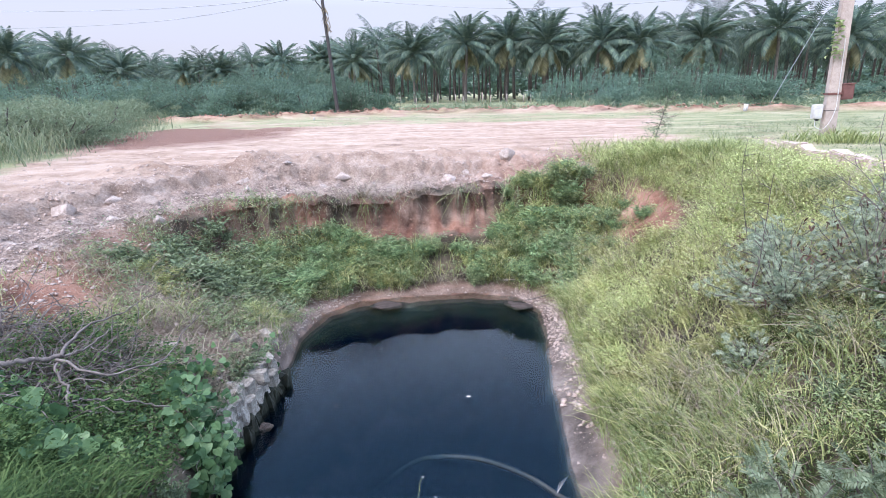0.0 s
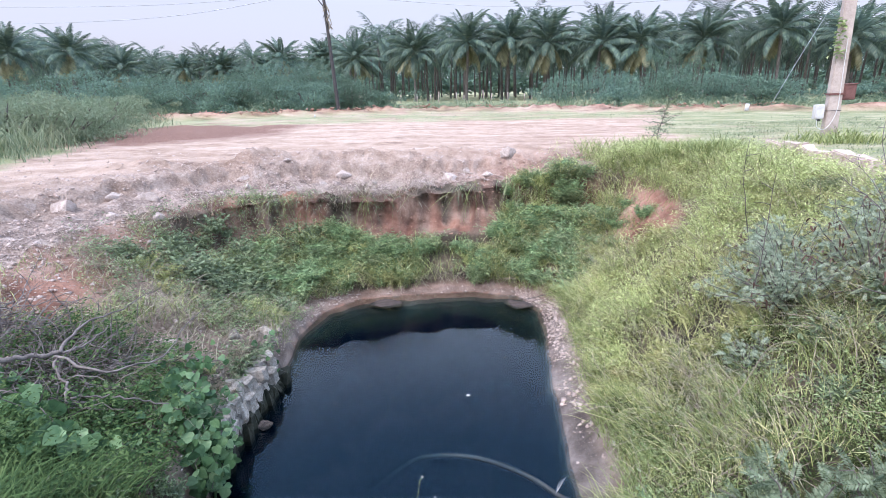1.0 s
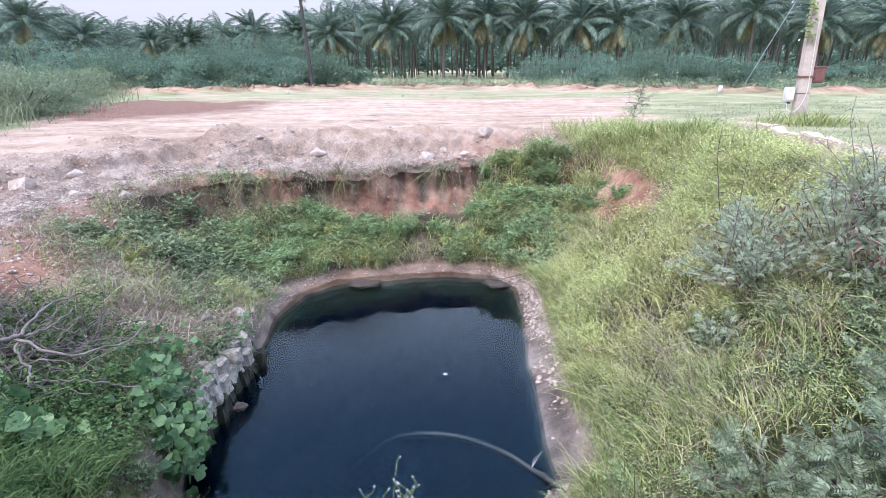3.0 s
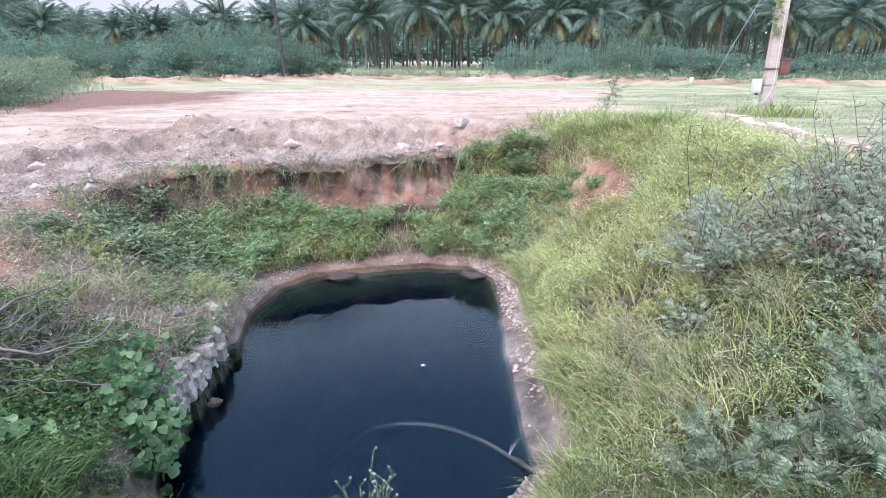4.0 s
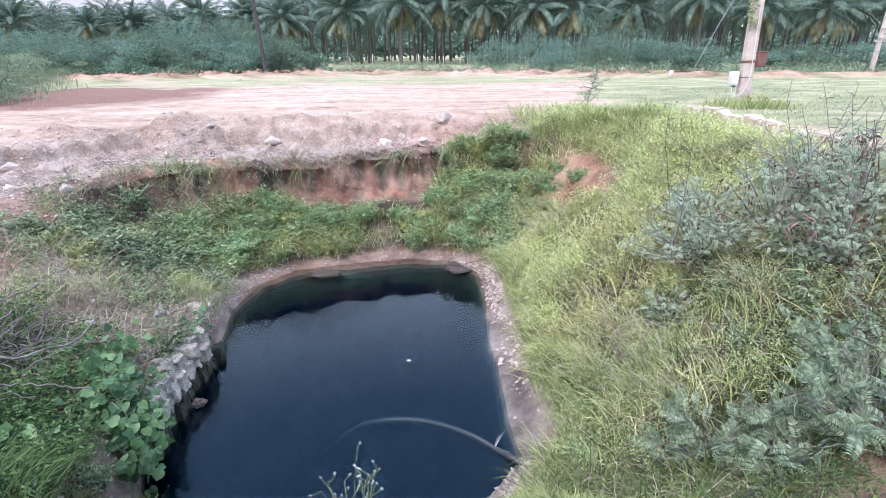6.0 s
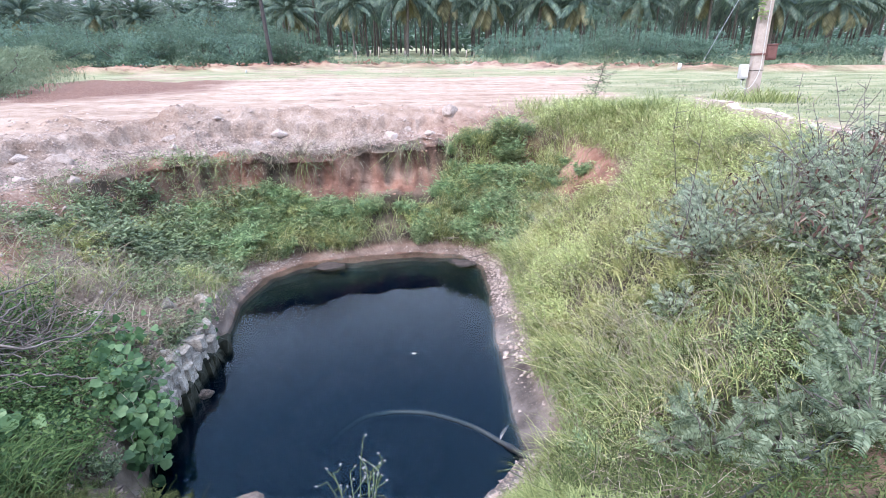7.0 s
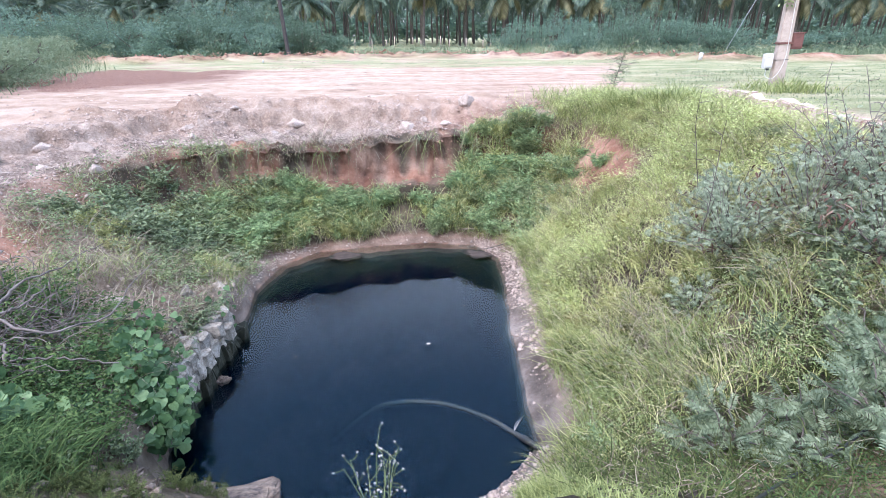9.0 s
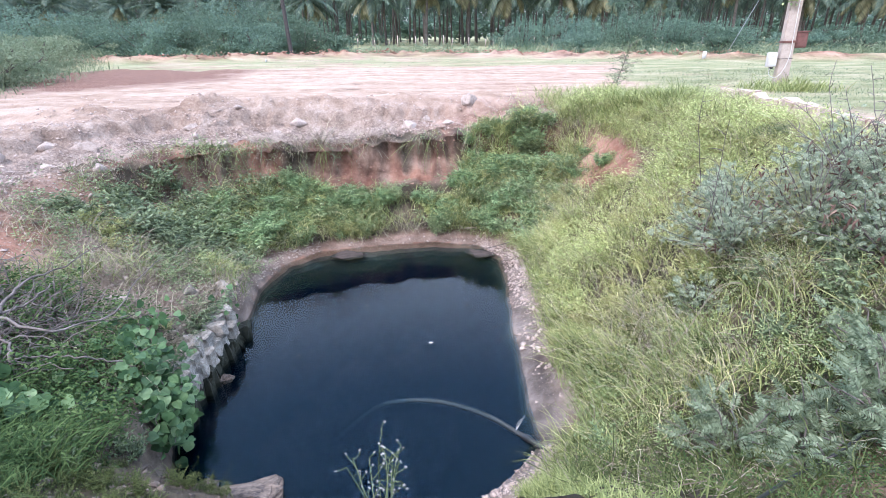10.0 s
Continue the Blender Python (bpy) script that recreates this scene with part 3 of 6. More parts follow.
def arching(P, length, rise, sag=0.6, k=7, curl=0.12):
    """Lines of stalks that rise from the base points, lean over and sag."""
    n = len(P)
    a = RNG.uniform(0, 2 * np.pi, n)
    L, e = RNG.uniform(*length, n), RNG.uniform(*rise, n)
    t = np.linspace(0, 1, k)[None]
    out = L[:, None] * np.cos(e)[:, None] * t
    up = L[:, None] * (np.sin(e)[:, None] * t - sag * RNG.uniform(0.4, 1.2, n)[:, None] * t**2.2)
    bend = a[:, None] + RNG.normal(0, 0.5, n)[:, None] * t
    q = np.stack([P[:, 0, None] + np.cos(bend) * out, P[:, 1, None] + np.sin(bend) * out, P[:, 2, None] + up], -1)
    return q + np.cumsum(RNG.normal(0, curl * 0.1, q.shape), axis=1) * t[..., None]


def join_arrays(*pairs):
    vs, fs, off = [], [], 0
    for v, f in pairs:
        vs.append(v)
        fs.append(f + off)
        off += len(v)
    return np.concatenate(vs), np.concatenate(fs)


def tube(points, radii, sides=6):
    """A tapered tube along a line of points, as places and quads."""
    p = np.asarray(points, float)
    r = np.interp(np.linspace(0, 1, len(p)), np.linspace(0, 1, len(radii)), radii)
    tang = np.gradient(p, axis=0)
    tang /= np.linalg.norm(tang, axis=1, keepdims=True) + 1e-9
    ref = np.where(np.abs(tang[:, 2:3]) > 0.9, np.array([[1.0, 0, 0]]), np.array([[0, 0, 1.0]]))
    a = np.cross(tang, ref)
    a /= np.linalg.norm(a, axis=1, keepdims=True) + 1e-9
    b = np.cross(tang, a)
    ang = np.linspace(0, 2 * np.pi, sides, endpoint=False)
    ring = a[:, None] * np.cos(ang)[None, :, None] + b[:, None] * np.sin(ang)[None, :, None]
    v = (p[:, None] + ring * r[:, None, None]).reshape(-1, 3)
    i = np.arange((len(p) - 1) * sides).reshape(len(p) - 1, sides)
    j = np.roll(i, -1, axis=1)
    return v, np.stack([i, j, j + sides, i + sides], -1).reshape(-1, 4)


def smooth_line(points, n=16):
    """A soft curve through a few points (Catmull-Rom)."""
    p = np.asarray(points, float)
    p = np.vstack([2 * p[0] - p[1], p, 2 * p[-1] - p[-2]])
    t = np.linspace(0, len(p) - 3.0001, n)
    k = t.astype(int)
    f = (t - k)[:, None]
    a, b, c, d = p[k], p[k + 1], p[k + 2], p[k + 3]
    return 0.5 * (2 * b + (c - a) * f + (2 * a - 5 * b + 4 * c - d) * f**2 + (3 * b - a - 3 * c + d) * f**3)


def wander(start, heading, length, n=7, curl=0.35, rise=0.0):
    pts, d = [np.array(start, float)], np.array(heading, float)
    for _ in range(n):
        d = d + RNG.normal(0, curl, 3)
        d[2] += rise
        d /= np.linalg.norm(d)
        pts.append(pts[-1] + d * length / n)
    return np.array(pts)


def rock_mesh(name, material, seed, flat=0.7, sharp=0.5, subdiv=2):
    """A broken stone: the hull of a few points on a flattened ball, its edges knocked off."""
    r = np.random.default_rng(900 + seed)
    q = r.normal(0, 1, (16, 3))
    q /= np.linalg.norm(q, axis=1, keepdims=True)
    q *= r.uniform(0.40, 0.58, (16, 1)) * np.array([1, 1, flat])
    bm = bmesh.new()
    for c in q:
        bm.verts.new(c)
    res = bmesh.ops.convex_hull(bm, input=bm.verts)
    bmesh.ops.delete(bm, geom=[g for g in res["geom_interior"] if isinstance(g, bmesh.types.BMVert)], context="VERTS")
    bmesh.ops.bevel(bm, geom=bm.edges[:], offset=0.03, segments=1, affect="EDGES")
    if subdiv > 1:
        bmesh.ops.subdivide_edges(bm, edges=bm.edges[:], cuts=subdiv - 1, use_grid_fill=True)
        for v in bm.verts:
            v.co *= 1 + 0.09 * sharp * noise.noise(v.co * 6 + Vector((seed, 2, 5)))
    me = bpy.data.meshes.new(name)
    bm.to_mesh(me)
    bm.free()
    me.materials.append(material)
    return me


def scatter(n, box, chance, tries=6):
    """n ground points in a box, kept by a chance that is worked out from the lay of the land."""
    x0, y0, x1, y1 = box
    xs, ys, zs, keep = [], [], [], 0
    for _ in range(tries):
        x, y = RNG.uniform(x0, x1, n * 2), RNG.uniform(y0, y1, n * 2)
        g = lay(x, y)
        ok = RNG.uniform(0, 1, len(x)) < chance(x, y, g)
        xs.append(x[ok]), ys.append(y[ok]), zs.append(g["z"][ok])
        keep += ok.sum()
        if keep >= n:
            break
    return np.stack([np.concatenate(xs), np.concatenate(ys), np.concatenate(zs)], 1)[:n]


def stuff(name, arrays, material, label, category):
    return tagged(new(name, from_arrays(name, *arrays, material)), label, category, kind="stuff")


def grass(name, P, h, w, material, label, bend=(0.3, 1.0), toward=None, lean=0.25, category="grass"):
    n = len(P)
    az = RNG.uniform(0, 2 * np.pi, n)
    if toward is not None:
        az = toward + 3.2 * fbm(P[:, 0] * 1.2, P[:, 1] * 1.2, 19, 3) + RNG.normal(0, 1.6, n)
    clump = fbm(P[:, 0] * 1.6, P[:, 1] * 1.6, 13)
    hh = RNG.uniform(h[0], h[1], n) * (1 + 0.45 * clump) * (1 + 0.8 * fbm(P[:, 0] * 3.2, P[:, 1] * 3.2, 15, 2))
    hh = hh * np.clip(0.45 + 0.11 * P[:, 1], 0.6, 1)
    P = P - np.array([0, 0, 0.01])
    return stuff(name, blades(P, hh, az, RNG.uniform(*bend, n), RNG.uniform(w[0], w[1], n), lean), material, label, category)


def weeds(P, height, leaves_each, size, spread=0.12, aspect=0.5):
    """Leafy herbs: leaves set round upright stems on every base point."""
    n = len(P)
    clump = 1 + 0.5 * fbm(P[:, 0] * 1.2, P[:, 1] * 1.2, 17)
    h = RNG.uniform(height[0], height[1], n) * clump
    k = leaves_each
    s = RNG.uniform(0.15, 1, (n, k))
    az = RNG.uniform(0, 2 * np.pi, (n, k))
    tilt = RNG.normal(0, 0.22, (n, 2))
    rad = spread * (1.1 - 0.6 * s) * RNG.uniform(0.1, 1, (n, k))
    p = np.stack([P[:, 0, None] + np.cos(az) * rad + tilt[:, 0, None] * s * h[:, None], P[:, 1, None] + np.sin(az) * rad + tilt[:, 1, None] * s * h[:, None], P[:, 2, None] + s * h[:, None]], -1).reshape(-1, 3)
    m = n * k
    L = RNG.uniform(size[0], size[1], m)
    return leaf_soup(p, az.ravel(), RNG.uniform(-0.5, 0.8, m), L, L * RNG.uniform(aspect * 0.8, aspect * 1.2, m))


# ---- coconut palms ----
def frond_arrays(length, droop, lift, seed, pairs=30, blade=0.95):
    r = np.random.default_rng(seed)
    s = np.linspace(0, 1, 12)
    th = lift - droop * s**1.4
    step = length / 11
    x = np.concatenate([[0], np.cumsum(np.cos(th[:-1]) * step)])
    z = np.concatenate([[0], np.cumsum(np.sin(th[:-1]) * step)])
    spine = np.stack([x, 0 * x, z], 1)
    rv, rf = tube(spine, [0.045, 0.03, 0.008], 4)
    q = np.repeat(np.linspace(0.14, 1, pairs), 2)
    sgn = np.tile([1, -1], pairs)
    px_, pz_ = np.interp(q, s, x), np.interp(q, s, z)
    tx, tz = np.cos(np.interp(q, s, th)), np.sin(np.interp(q, s, th))
    L = blade * np.interp(q, [0.14, 0.3, 0.7, 1], [0.55, 1, 0.95, 0.4]) * r.uniform(0.8, 1.15, len(q))
    sag = r.uniform(0.45, 1.0, len(q)) * np.interp(q, [0, 1], [0.7, 1.0])
    base = np.stack([px_, 0 * px_, pz_], 1)
    out = np.stack([tx * 0.55, sgn * 0.75, tz * 0.55 - sag * 0.35], 1)
    out /= np.linalg.norm(out, axis=1, keepdims=True)
    mid = base + out * (L * 0.55)[:, None]
    tip = mid + (out * 0.5 + np.array([0, 0, -1.0]) * sag[:, None]) * (L * 0.5)[:, None]
    wide = np.stack([tx, 0 * tx, tz], 1) * 0.07
    v = np.stack([base - wide * 0.5, base + wide * 0.5, mid - wide, mid + wide, tip - wide * 0.15, tip + wide * 0.15], 1).reshape(-1, 3)
    b = (np.arange(len(q)) * 6)[:, None, None]
    f = (b + np.array([[0, 1, 3, 2], [2, 3, 5, 4]])[None]).reshape(-1, 4)
    return join_arrays((rv, rf), (v, f))


FRONDS = [from_arrays("frond", *frond_arrays(4.9, dr, 0.0, k, 34, 1.0), PALM_LEAF) for k, dr in enumerate((0.75, 1.1, 1.45, 0.95))]
OLD_FRONDS = [from_arrays("old_frond", *frond_arrays(4.0, dr, 0.0, 40 + k, 30, 1.15), PALM_DRY) for k, dr in enumerate((0.6, 0.9))]


def palm_tree(trunk_height, seed, old=4):
    """A young coconut palm: ringed trunk, green fronds from upright to hanging, a few yellowing ones below."""
    r = np.random.default_rng(seed)
    root = tagged(new("coconut_palm"), "coconut palm with arching green fronds and yellowing lower ones", "palm tree", "palms of the coconut grove")
    lean = r.normal(0, 0.05, 2)
    zs = np.linspace(0, trunk_height, 14)
    line = np.stack([lean[0] * zs + 0.02 * np.sin(zs), lean[1] * zs, zs], 1)
    line[0, 2] = -0.3
    rad = 0.17 + 0.08 * np.exp(-zs * 2) + 0.012 * (np.arange(14) % 2)
    attach("trunk", from_arrays("trunk", *tube(line, rad, 8), BARK, True), root)
    top = line[-1]
    n = 30
    for k in range(n):
        e = 1.45 - 1.95 * (k / n) ** 1.1 + r.normal(0, 0.08)
        a = k * 2.39996 + r.normal(0, 0.15)
        fr = attach("frond", FRONDS[k % 4], root)
        sc = r.uniform(0.85, 1.1) * (0.9 if e > 1.0 else 1.0)
        fr.matrix_basis = Matrix.Translation(Vector(top) + Vector((0, 0, 0.15))) @ Matrix.Rotation(a, 4, "Z") @ Matrix.Rotation(-e, 4, "Y") @ Matrix.Rotation(r.normal(0, 0.3), 4, "X") @ Matrix.Scale(sc, 4)
    for k in range(old):
        fr = attach("old_frond", OLD_FRONDS[k % 2], root, "yellowing drooping frond")
        a = -1.57 + r.normal(0, 1.1)
        fr.matrix_basis = Matrix.Translation(top) @ Matrix.Rotation(a, 4, "Z") @ Matrix.Rotation(r.uniform(0.55, 1.0), 4, "Y") @ Matrix.Scale(r.uniform(0.75, 1.0), 4)
    return root


def palm_joined(trunk_height, seed):
    """A palm further back in the grove: trunk and one crown."""
    r = np.random.default_rng(seed)
    root = tagged(new("coconut_palm"), "coconut palm deeper in the shaded grove", "palm tree", "palms of the coconut grove")
    zs = np.linspace(0, trunk_height, 8)
    lean = r.normal(0, 0.04, 2)
    line = np.stack([lean[0] * zs, lean[1] * zs, zs], 1)
    line[0, 2] = -0.3
    attach("trunk", from_arrays("trunk", *tube(line, [0.2, 0.15, 0.14], 6), BARK, True), root)
    pairs = []
    for k in range(20):
        e, a = 1.35 - 1.8 * (k / 20) ** 1.1 + r.normal(0, 0.08), k * 2.39996 + r.normal(0, 0.15)
        v, f = frond_arrays(4.9 * r.uniform(0.85, 1.1), r.uniform(1.0, 1.5), 0.0, seed * 50 + k, pairs=18, blade=1.05)
        m = np.array(Matrix.Rotation(a, 3, "Z") @ Matrix.Rotation(-e, 3, "Y"))
        pairs.append((v @ m.T + line[-1], f))
    attach("crown", from_arrays("crown", *join_arrays(*pairs), PALM_LEAF), root)
    return root


def place_palms():
    kinds = [palm_tree(h, 11 + k, old=o) for k, (h, o) in enumerate(((6.6, 6), (7.2, 7), (6.2, 5), (7.7, 6), (6.8, 7)))]
    r = np.random.default_rng(5)
    # front row: place along the edge of the grove and depth
    front = [(-41, 50), (-36, 51), (-33, 55), (-29.5, 60), (-25, 60), (-20.5, 61), (-17, 56), (-12.5, 55), (-8.5, 50), (-2.6, 48), (2.0, 46), (5.7, 47), (8.8, 46.5), (12.6, 45), (16.6, 44), (21.5, 45), (27.2, 43), (33, 43), (37.5, 42), (41, 45), (45.5, 43)]
    for k, (x, y) in enumerate(front):
        x, y = x * 1.48, y * 1.48
        m = pose(x, y, ground_z(x, y) - 0.02, 0, 0, r.uniform(0, 360) if k >= 5 else r.uniform(-25, 25))
        s = r.uniform(0.94, 1.06) * np.interp(x, [-67, -53, -46, -27, -12, 0], [1.08, 1.02, 0.74, 0.78, 0.92, 1])
        if k < 5:
            ob = kinds[k]
            ob.matrix_basis = m @ Matrix.Scale(s, 4)
        else:
            ob = copy_thing(kinds[(k * 2 + 1) % 5], m)
            ob.scale = (s, s, s)
    rear = [palm_joined(h, 70 + k) for k, h in enumerate((7.0, 7.8, 6.4, 8.4))]
    used = 0
    for row in range(9):
        for x in np.arange(-92, 92, 5.6):
            x = x + r.uniform(-1.8, 1.8) + 2.8 * (row % 2)
            y = np.interp(x, [-67, -45, -12, 0, 67], [80, 93, 80, 73, 69]) + row * 5.8 + r.uniform(-1.8, 1.8)
            m = pose(x, y, ground_z(x, y) - 0.02, 0, 0, r.uniform(0, 360))
            s = r.uniform(0.95, 1.15) * np.interp(x, [-89, -71, -53, -27, -12, 0], [1.1, 1.0, 0.74, 0.78, 0.92, 1])
            if used < 4:
                ob = rear[used]
                ob.matrix_basis = m @ Matrix.Scale(s, 4)
            else:
                ob = copy_thing(rear[used % 4], m)
                ob.scale = (s, s, s)
            used += 1


place_palms()


# ---- scrub and bushes along the field's far edge ----
def bush(x, y, width, height, seed, material=None, label="dense green thorny bush with feathery foliage", leaf=0.13, count=7000):
    r = np.random.default_rng(seed)
    root = tagged(new("bush"), label, "bush", "bushes at the edge of the grove")
    pairs, tips = [], []
    for k in range(9):
        a, e = r.uniform(0, 2 * np.pi), r.uniform(0.5, 1.35)
        d = np.array([np.cos(a) * np.cos(e) * width / 2, np.sin(a) * np.cos(e) * width / 2, np.sin(e) * height * 0.85])
        pts = np.linspace(0, 1, 6)[:, None] * d + r.normal(0, 0.08, (6, 3)) * np.linspace(0, 1, 6)[:, None] * height * 0.5
        pairs.append(tube(pts, [0.06, 0.012], 5))
        tips.append(pts[3:])
    attach("trunk", from_arrays("trunk", *join_arrays(*pairs), BARK, True), root)
    tips = np.concatenate(tips)
    nc = 58
    cen = tips[r.integers(0, len(tips), nc)] + r.normal(0, 1, (nc, 3)) * np.array([width * 0.17, width * 0.17, height * 0.13])
    cen[::3, 2] *= 0.35
    cen[:, 2] = np.clip(cen[:, 2], height * 0.06, height * 0.92)
    per = count // nc
    rad = r.uniform(0.10, 0.22, nc) * min(width, height * 1.4)
    q = r.normal(0, 1, (nc, per, 3))
    q /= np.linalg.norm(q, axis=2, keepdims=True)
    q *= r.uniform(0.78, 1.06, (nc, per, 1))
    p = (cen[:, None] + q * rad[:, None, None] * np.array([1.35, 1.35, 0.5])).reshape(-1, 3)
    p[:, 2] = np.maximum(p[:, 2], 0.03)
    az = np.arctan2(q[..., 1], q[..., 0]).ravel() + r.normal(0, 0.7, nc * per)
    L = r.uniform(0.6, 1.4, nc * per) * leaf
    attach("crown", from_arrays("crown", *leaf_soup(p, az, r.normal(0.1, 0.5, nc * per), L, L * 0.42), material or BUSH_LEAF), root)
    root.location = (x, y, ground_z(x, y) - 0.03)
    return root


for k, (x, y, w, h) in enumerate([(-22.5, 42, 5.5, 3.0), (-19, 38.5, 5.5, 2.9), (-15.2, 39, 5.0, 2.8), (-13.2, 43, 5.5, 4.2), (-10.2, 43, 5.5, 4.0), (-9.9, 37.5, 4.4, 2.0), (-7.0, 39.5, 4.2, 2.4), (-4.6, 39.5, 3.6, 1.7),
                                  (-17.5, 46, 6, 3.8), (-26, 37, 5.5, 3.0), (-30, 40, 6, 3.4), (-27.5, 30, 5, 2.6), (-34, 36, 6, 3.2), (16.8, 38.5, 4.4, 2.6), (20.2, 38.0, 4.6, 2.5), (22.5, 37.0, 4.0, 1.9), (13.2, 40, 3.2, 1.8),
                                  (19.3, 44, 5.0, 4.8), (14.0, 45.5, 4.0, 3.4), (31.0, 34.5, 5.0, 1.9), (35.0, 33.5, 5.5, 2.0), (28.2, 35.5, 4.0, 1.6), (39, 33, 5.5, 2.3),
                                  (-21.0, 36.0, 5.5, 2.6), (-16.6, 36.6, 5.0, 2.4), (-12.4, 38.6, 5.0, 2.5), (-24.5, 40.5, 6, 3.3), (-8.2, 41.5, 5.0, 3.0), (10.5, 47.5, 4.5, 2.6), (25.2, 40.0, 4.6, 2.4)]):
    bush(x, y, w, h, 300 + k)

hx = RNG.uniform(-48, 52, 9000)
hy_ = np.interp(hx, BUND_X, BUND_Y) + 0.9 + RNG.uniform(0, 1, 9000) ** 1.3 * 8
HP = np.stack([hx, hy_, lay(hx, hy_)["z"]], 1)
HP = HP[fbm(hx * 0.3, hy_ * 0.3, 23) > np.where(hx < -3, 0.2, -0.2)]
stuff("undergrowth", weeds(HP[::2], (0.3, 0.8), 9, (0.08, 0.17), 0.3, 0.4), SCRUB_LEAF, "low green undergrowth below the coconut palms", "undergrowth")
bx_ = RNG.uniform(-150, 150, 9000)
by_ = RNG.uniform(140, 160, 9000)
FP = np.stack([bx_, by_, lay(bx_, by_)["z"] - 0.05], 1)
stuff("far_thicket", weeds(FP, (3.5, 10.5), 4, (0.9, 1.8), 1.5, 0.5), BUSH_LEAF, "dark thicket behind the coconut grove", "thicket")
ux = RNG.uniform(-75, 75, 6000)
uy = np.interp(ux, [-67, -45, -12, 0, 67], [80, 89, 77, 71, 68]) + RNG.uniform(0, 32, 6000)
UP = np.stack([ux, uy, lay(ux, uy)["z"]], 1)
UP = UP[fbm(ux * 0.2, uy * 0.2, 29) > 0.2]
stuff("grove_undergrowth", weeds(UP, (0.6, 2.4), 7, (0.25, 0.5), 0.7, 0.4), BUSH_LEAF, "shaded undergrowth between the palm trunks", "undergrowth")
fx, fy = RNG.uniform(-7, 34, 16000), RNG.uniform(13, 36, 16000)
ok = (fy < np.interp(fx, BUND_X, BUND_Y)) & ((fx > 0.42 * fy) | (fy > 23.5 + 0.1 * fx)) & (fbm(fx * 0.45, fy * 0.8, 27) > 0.02)
GP = np.stack([fx, fy, lay(fx, fy)["z"]], 1)[ok]
grass("field_turf", GP, (0.03, 0.08), (0.012, 0.03), REED_LEAF, "short patchy turf over the far field")
grass("verge_grass", HP[::2] + np.array([0, -0.6, 0]), (0.4, 0.9), (0.03, 0.05), REED_LEAF, "pale rough grass along the field's far edge")

for k, (x, y, w, h) in enumerate([(-12.3, 15.6, 3.2, 1.30), (-12.3, 17.2, 3.2, 1.35), (-14.2, 21.7, 3.4, 1.30), (-17.4, 28.0, 3.4, 1.20), (-12.6, 14.6, 3.4, 1.5), (-15.4, 15.8, 3.8, 1.7), (-14.2, 18.6, 3.6, 1.6), (-17.6, 18.0, 4.2, 1.9), (-17.2, 21.6, 3.8, 1.6), (-20.5, 21.0, 4.4, 1.9), (-20.3, 24.6, 3.8, 1.5), (-23.5, 24.5, 4.6, 1.9), (-19.0, 14.8, 4.0, 1.7)]):
    bush(x, y, w, h, 340 + k, SCRUB_LEAF, "soft grey-green scrub bush beside the bare ground", 0.075, 8200)

# tall reed grass beside the bare ground
rp = scatter(26000, (-30, 11.5, -8.5, 27), lambda x, y, g: np.clip((-9.3 - x - 0.30 * (y - 12)) / 1.0, 0, 1) * np.clip(1 - (y - 13 + 0.5 * (x + 20)) / 9, 0.1, 1))
grass("reed_grass", rp, (0.5, 1.15), (0.008, 0.018), REED_LEAF, "tall grey-green reed grass beside the bare ground", (0.2, 0.9), lean=0.2)
rp2 = scatter(3500, (-26, 10.5, -7.5, 24), lambda x, y, g: np.clip((-8.6 - x - 0.28 * (y - 12)) / 1.0, 0, 1))
grass("short_grass", rp2, (0.12, 0.35), (0.012, 0.03), REED_LEAF, "short green grass before the reeds")


# ---- power poles, wires and boxes ----
def box_bm(sx, sy, sz, bevel=0.01, taper=1.0):
    bm = bmesh.new()
    bmesh.ops.create_cube(bm, size=1)
    for v in bm.verts:
        k = taper if v.co.z > 0 else 1
        v.co = Vector((v.co.x * sx * k, v.co.y * sy * k, (v.co.z + 0.5) * sz))
    bmesh.ops.bevel(bm, geom=bm.edges[:], offset=bevel, segments=2, affect="EDGES")
    return bm


WHITE_PAINT = surface("dusty_white_paint", (0.46, 0.43, 0.41), (0.68, 0.65, 0.62), 6, 0.6, 0.2, 60, 0.003)
RED_PAINT = surface("faded_red_paint", (0.10, 0.04, 0.035), (0.20, 0.085, 0.07), 6, 0.6, 0.2, 60, 0.003)
BLACK_PLASTIC = surface("black_plastic", (0.012, 0.012, 0.014), (0.035, 0.035, 0.04), 12, 0.4, 0.2, 80, 0.002)
CABLE_WHITE = surface("pale_cable", (0.5, 0.47, 0.45), (0.7, 0.68, 0.66), 12, 0.6, 0.1, 80, 0.002)
WIRE = surface("aluminium_wire", (0.30, 0.31, 0.34), (0.5, 0.5, 0.54), 12, 0.5, 0.1, 80, 0.002, 0.4)


def flat(ob):
    ob.data.polygons.foreach_set("use_smooth", np.zeros(len(ob.data.polygons), bool))
    return ob


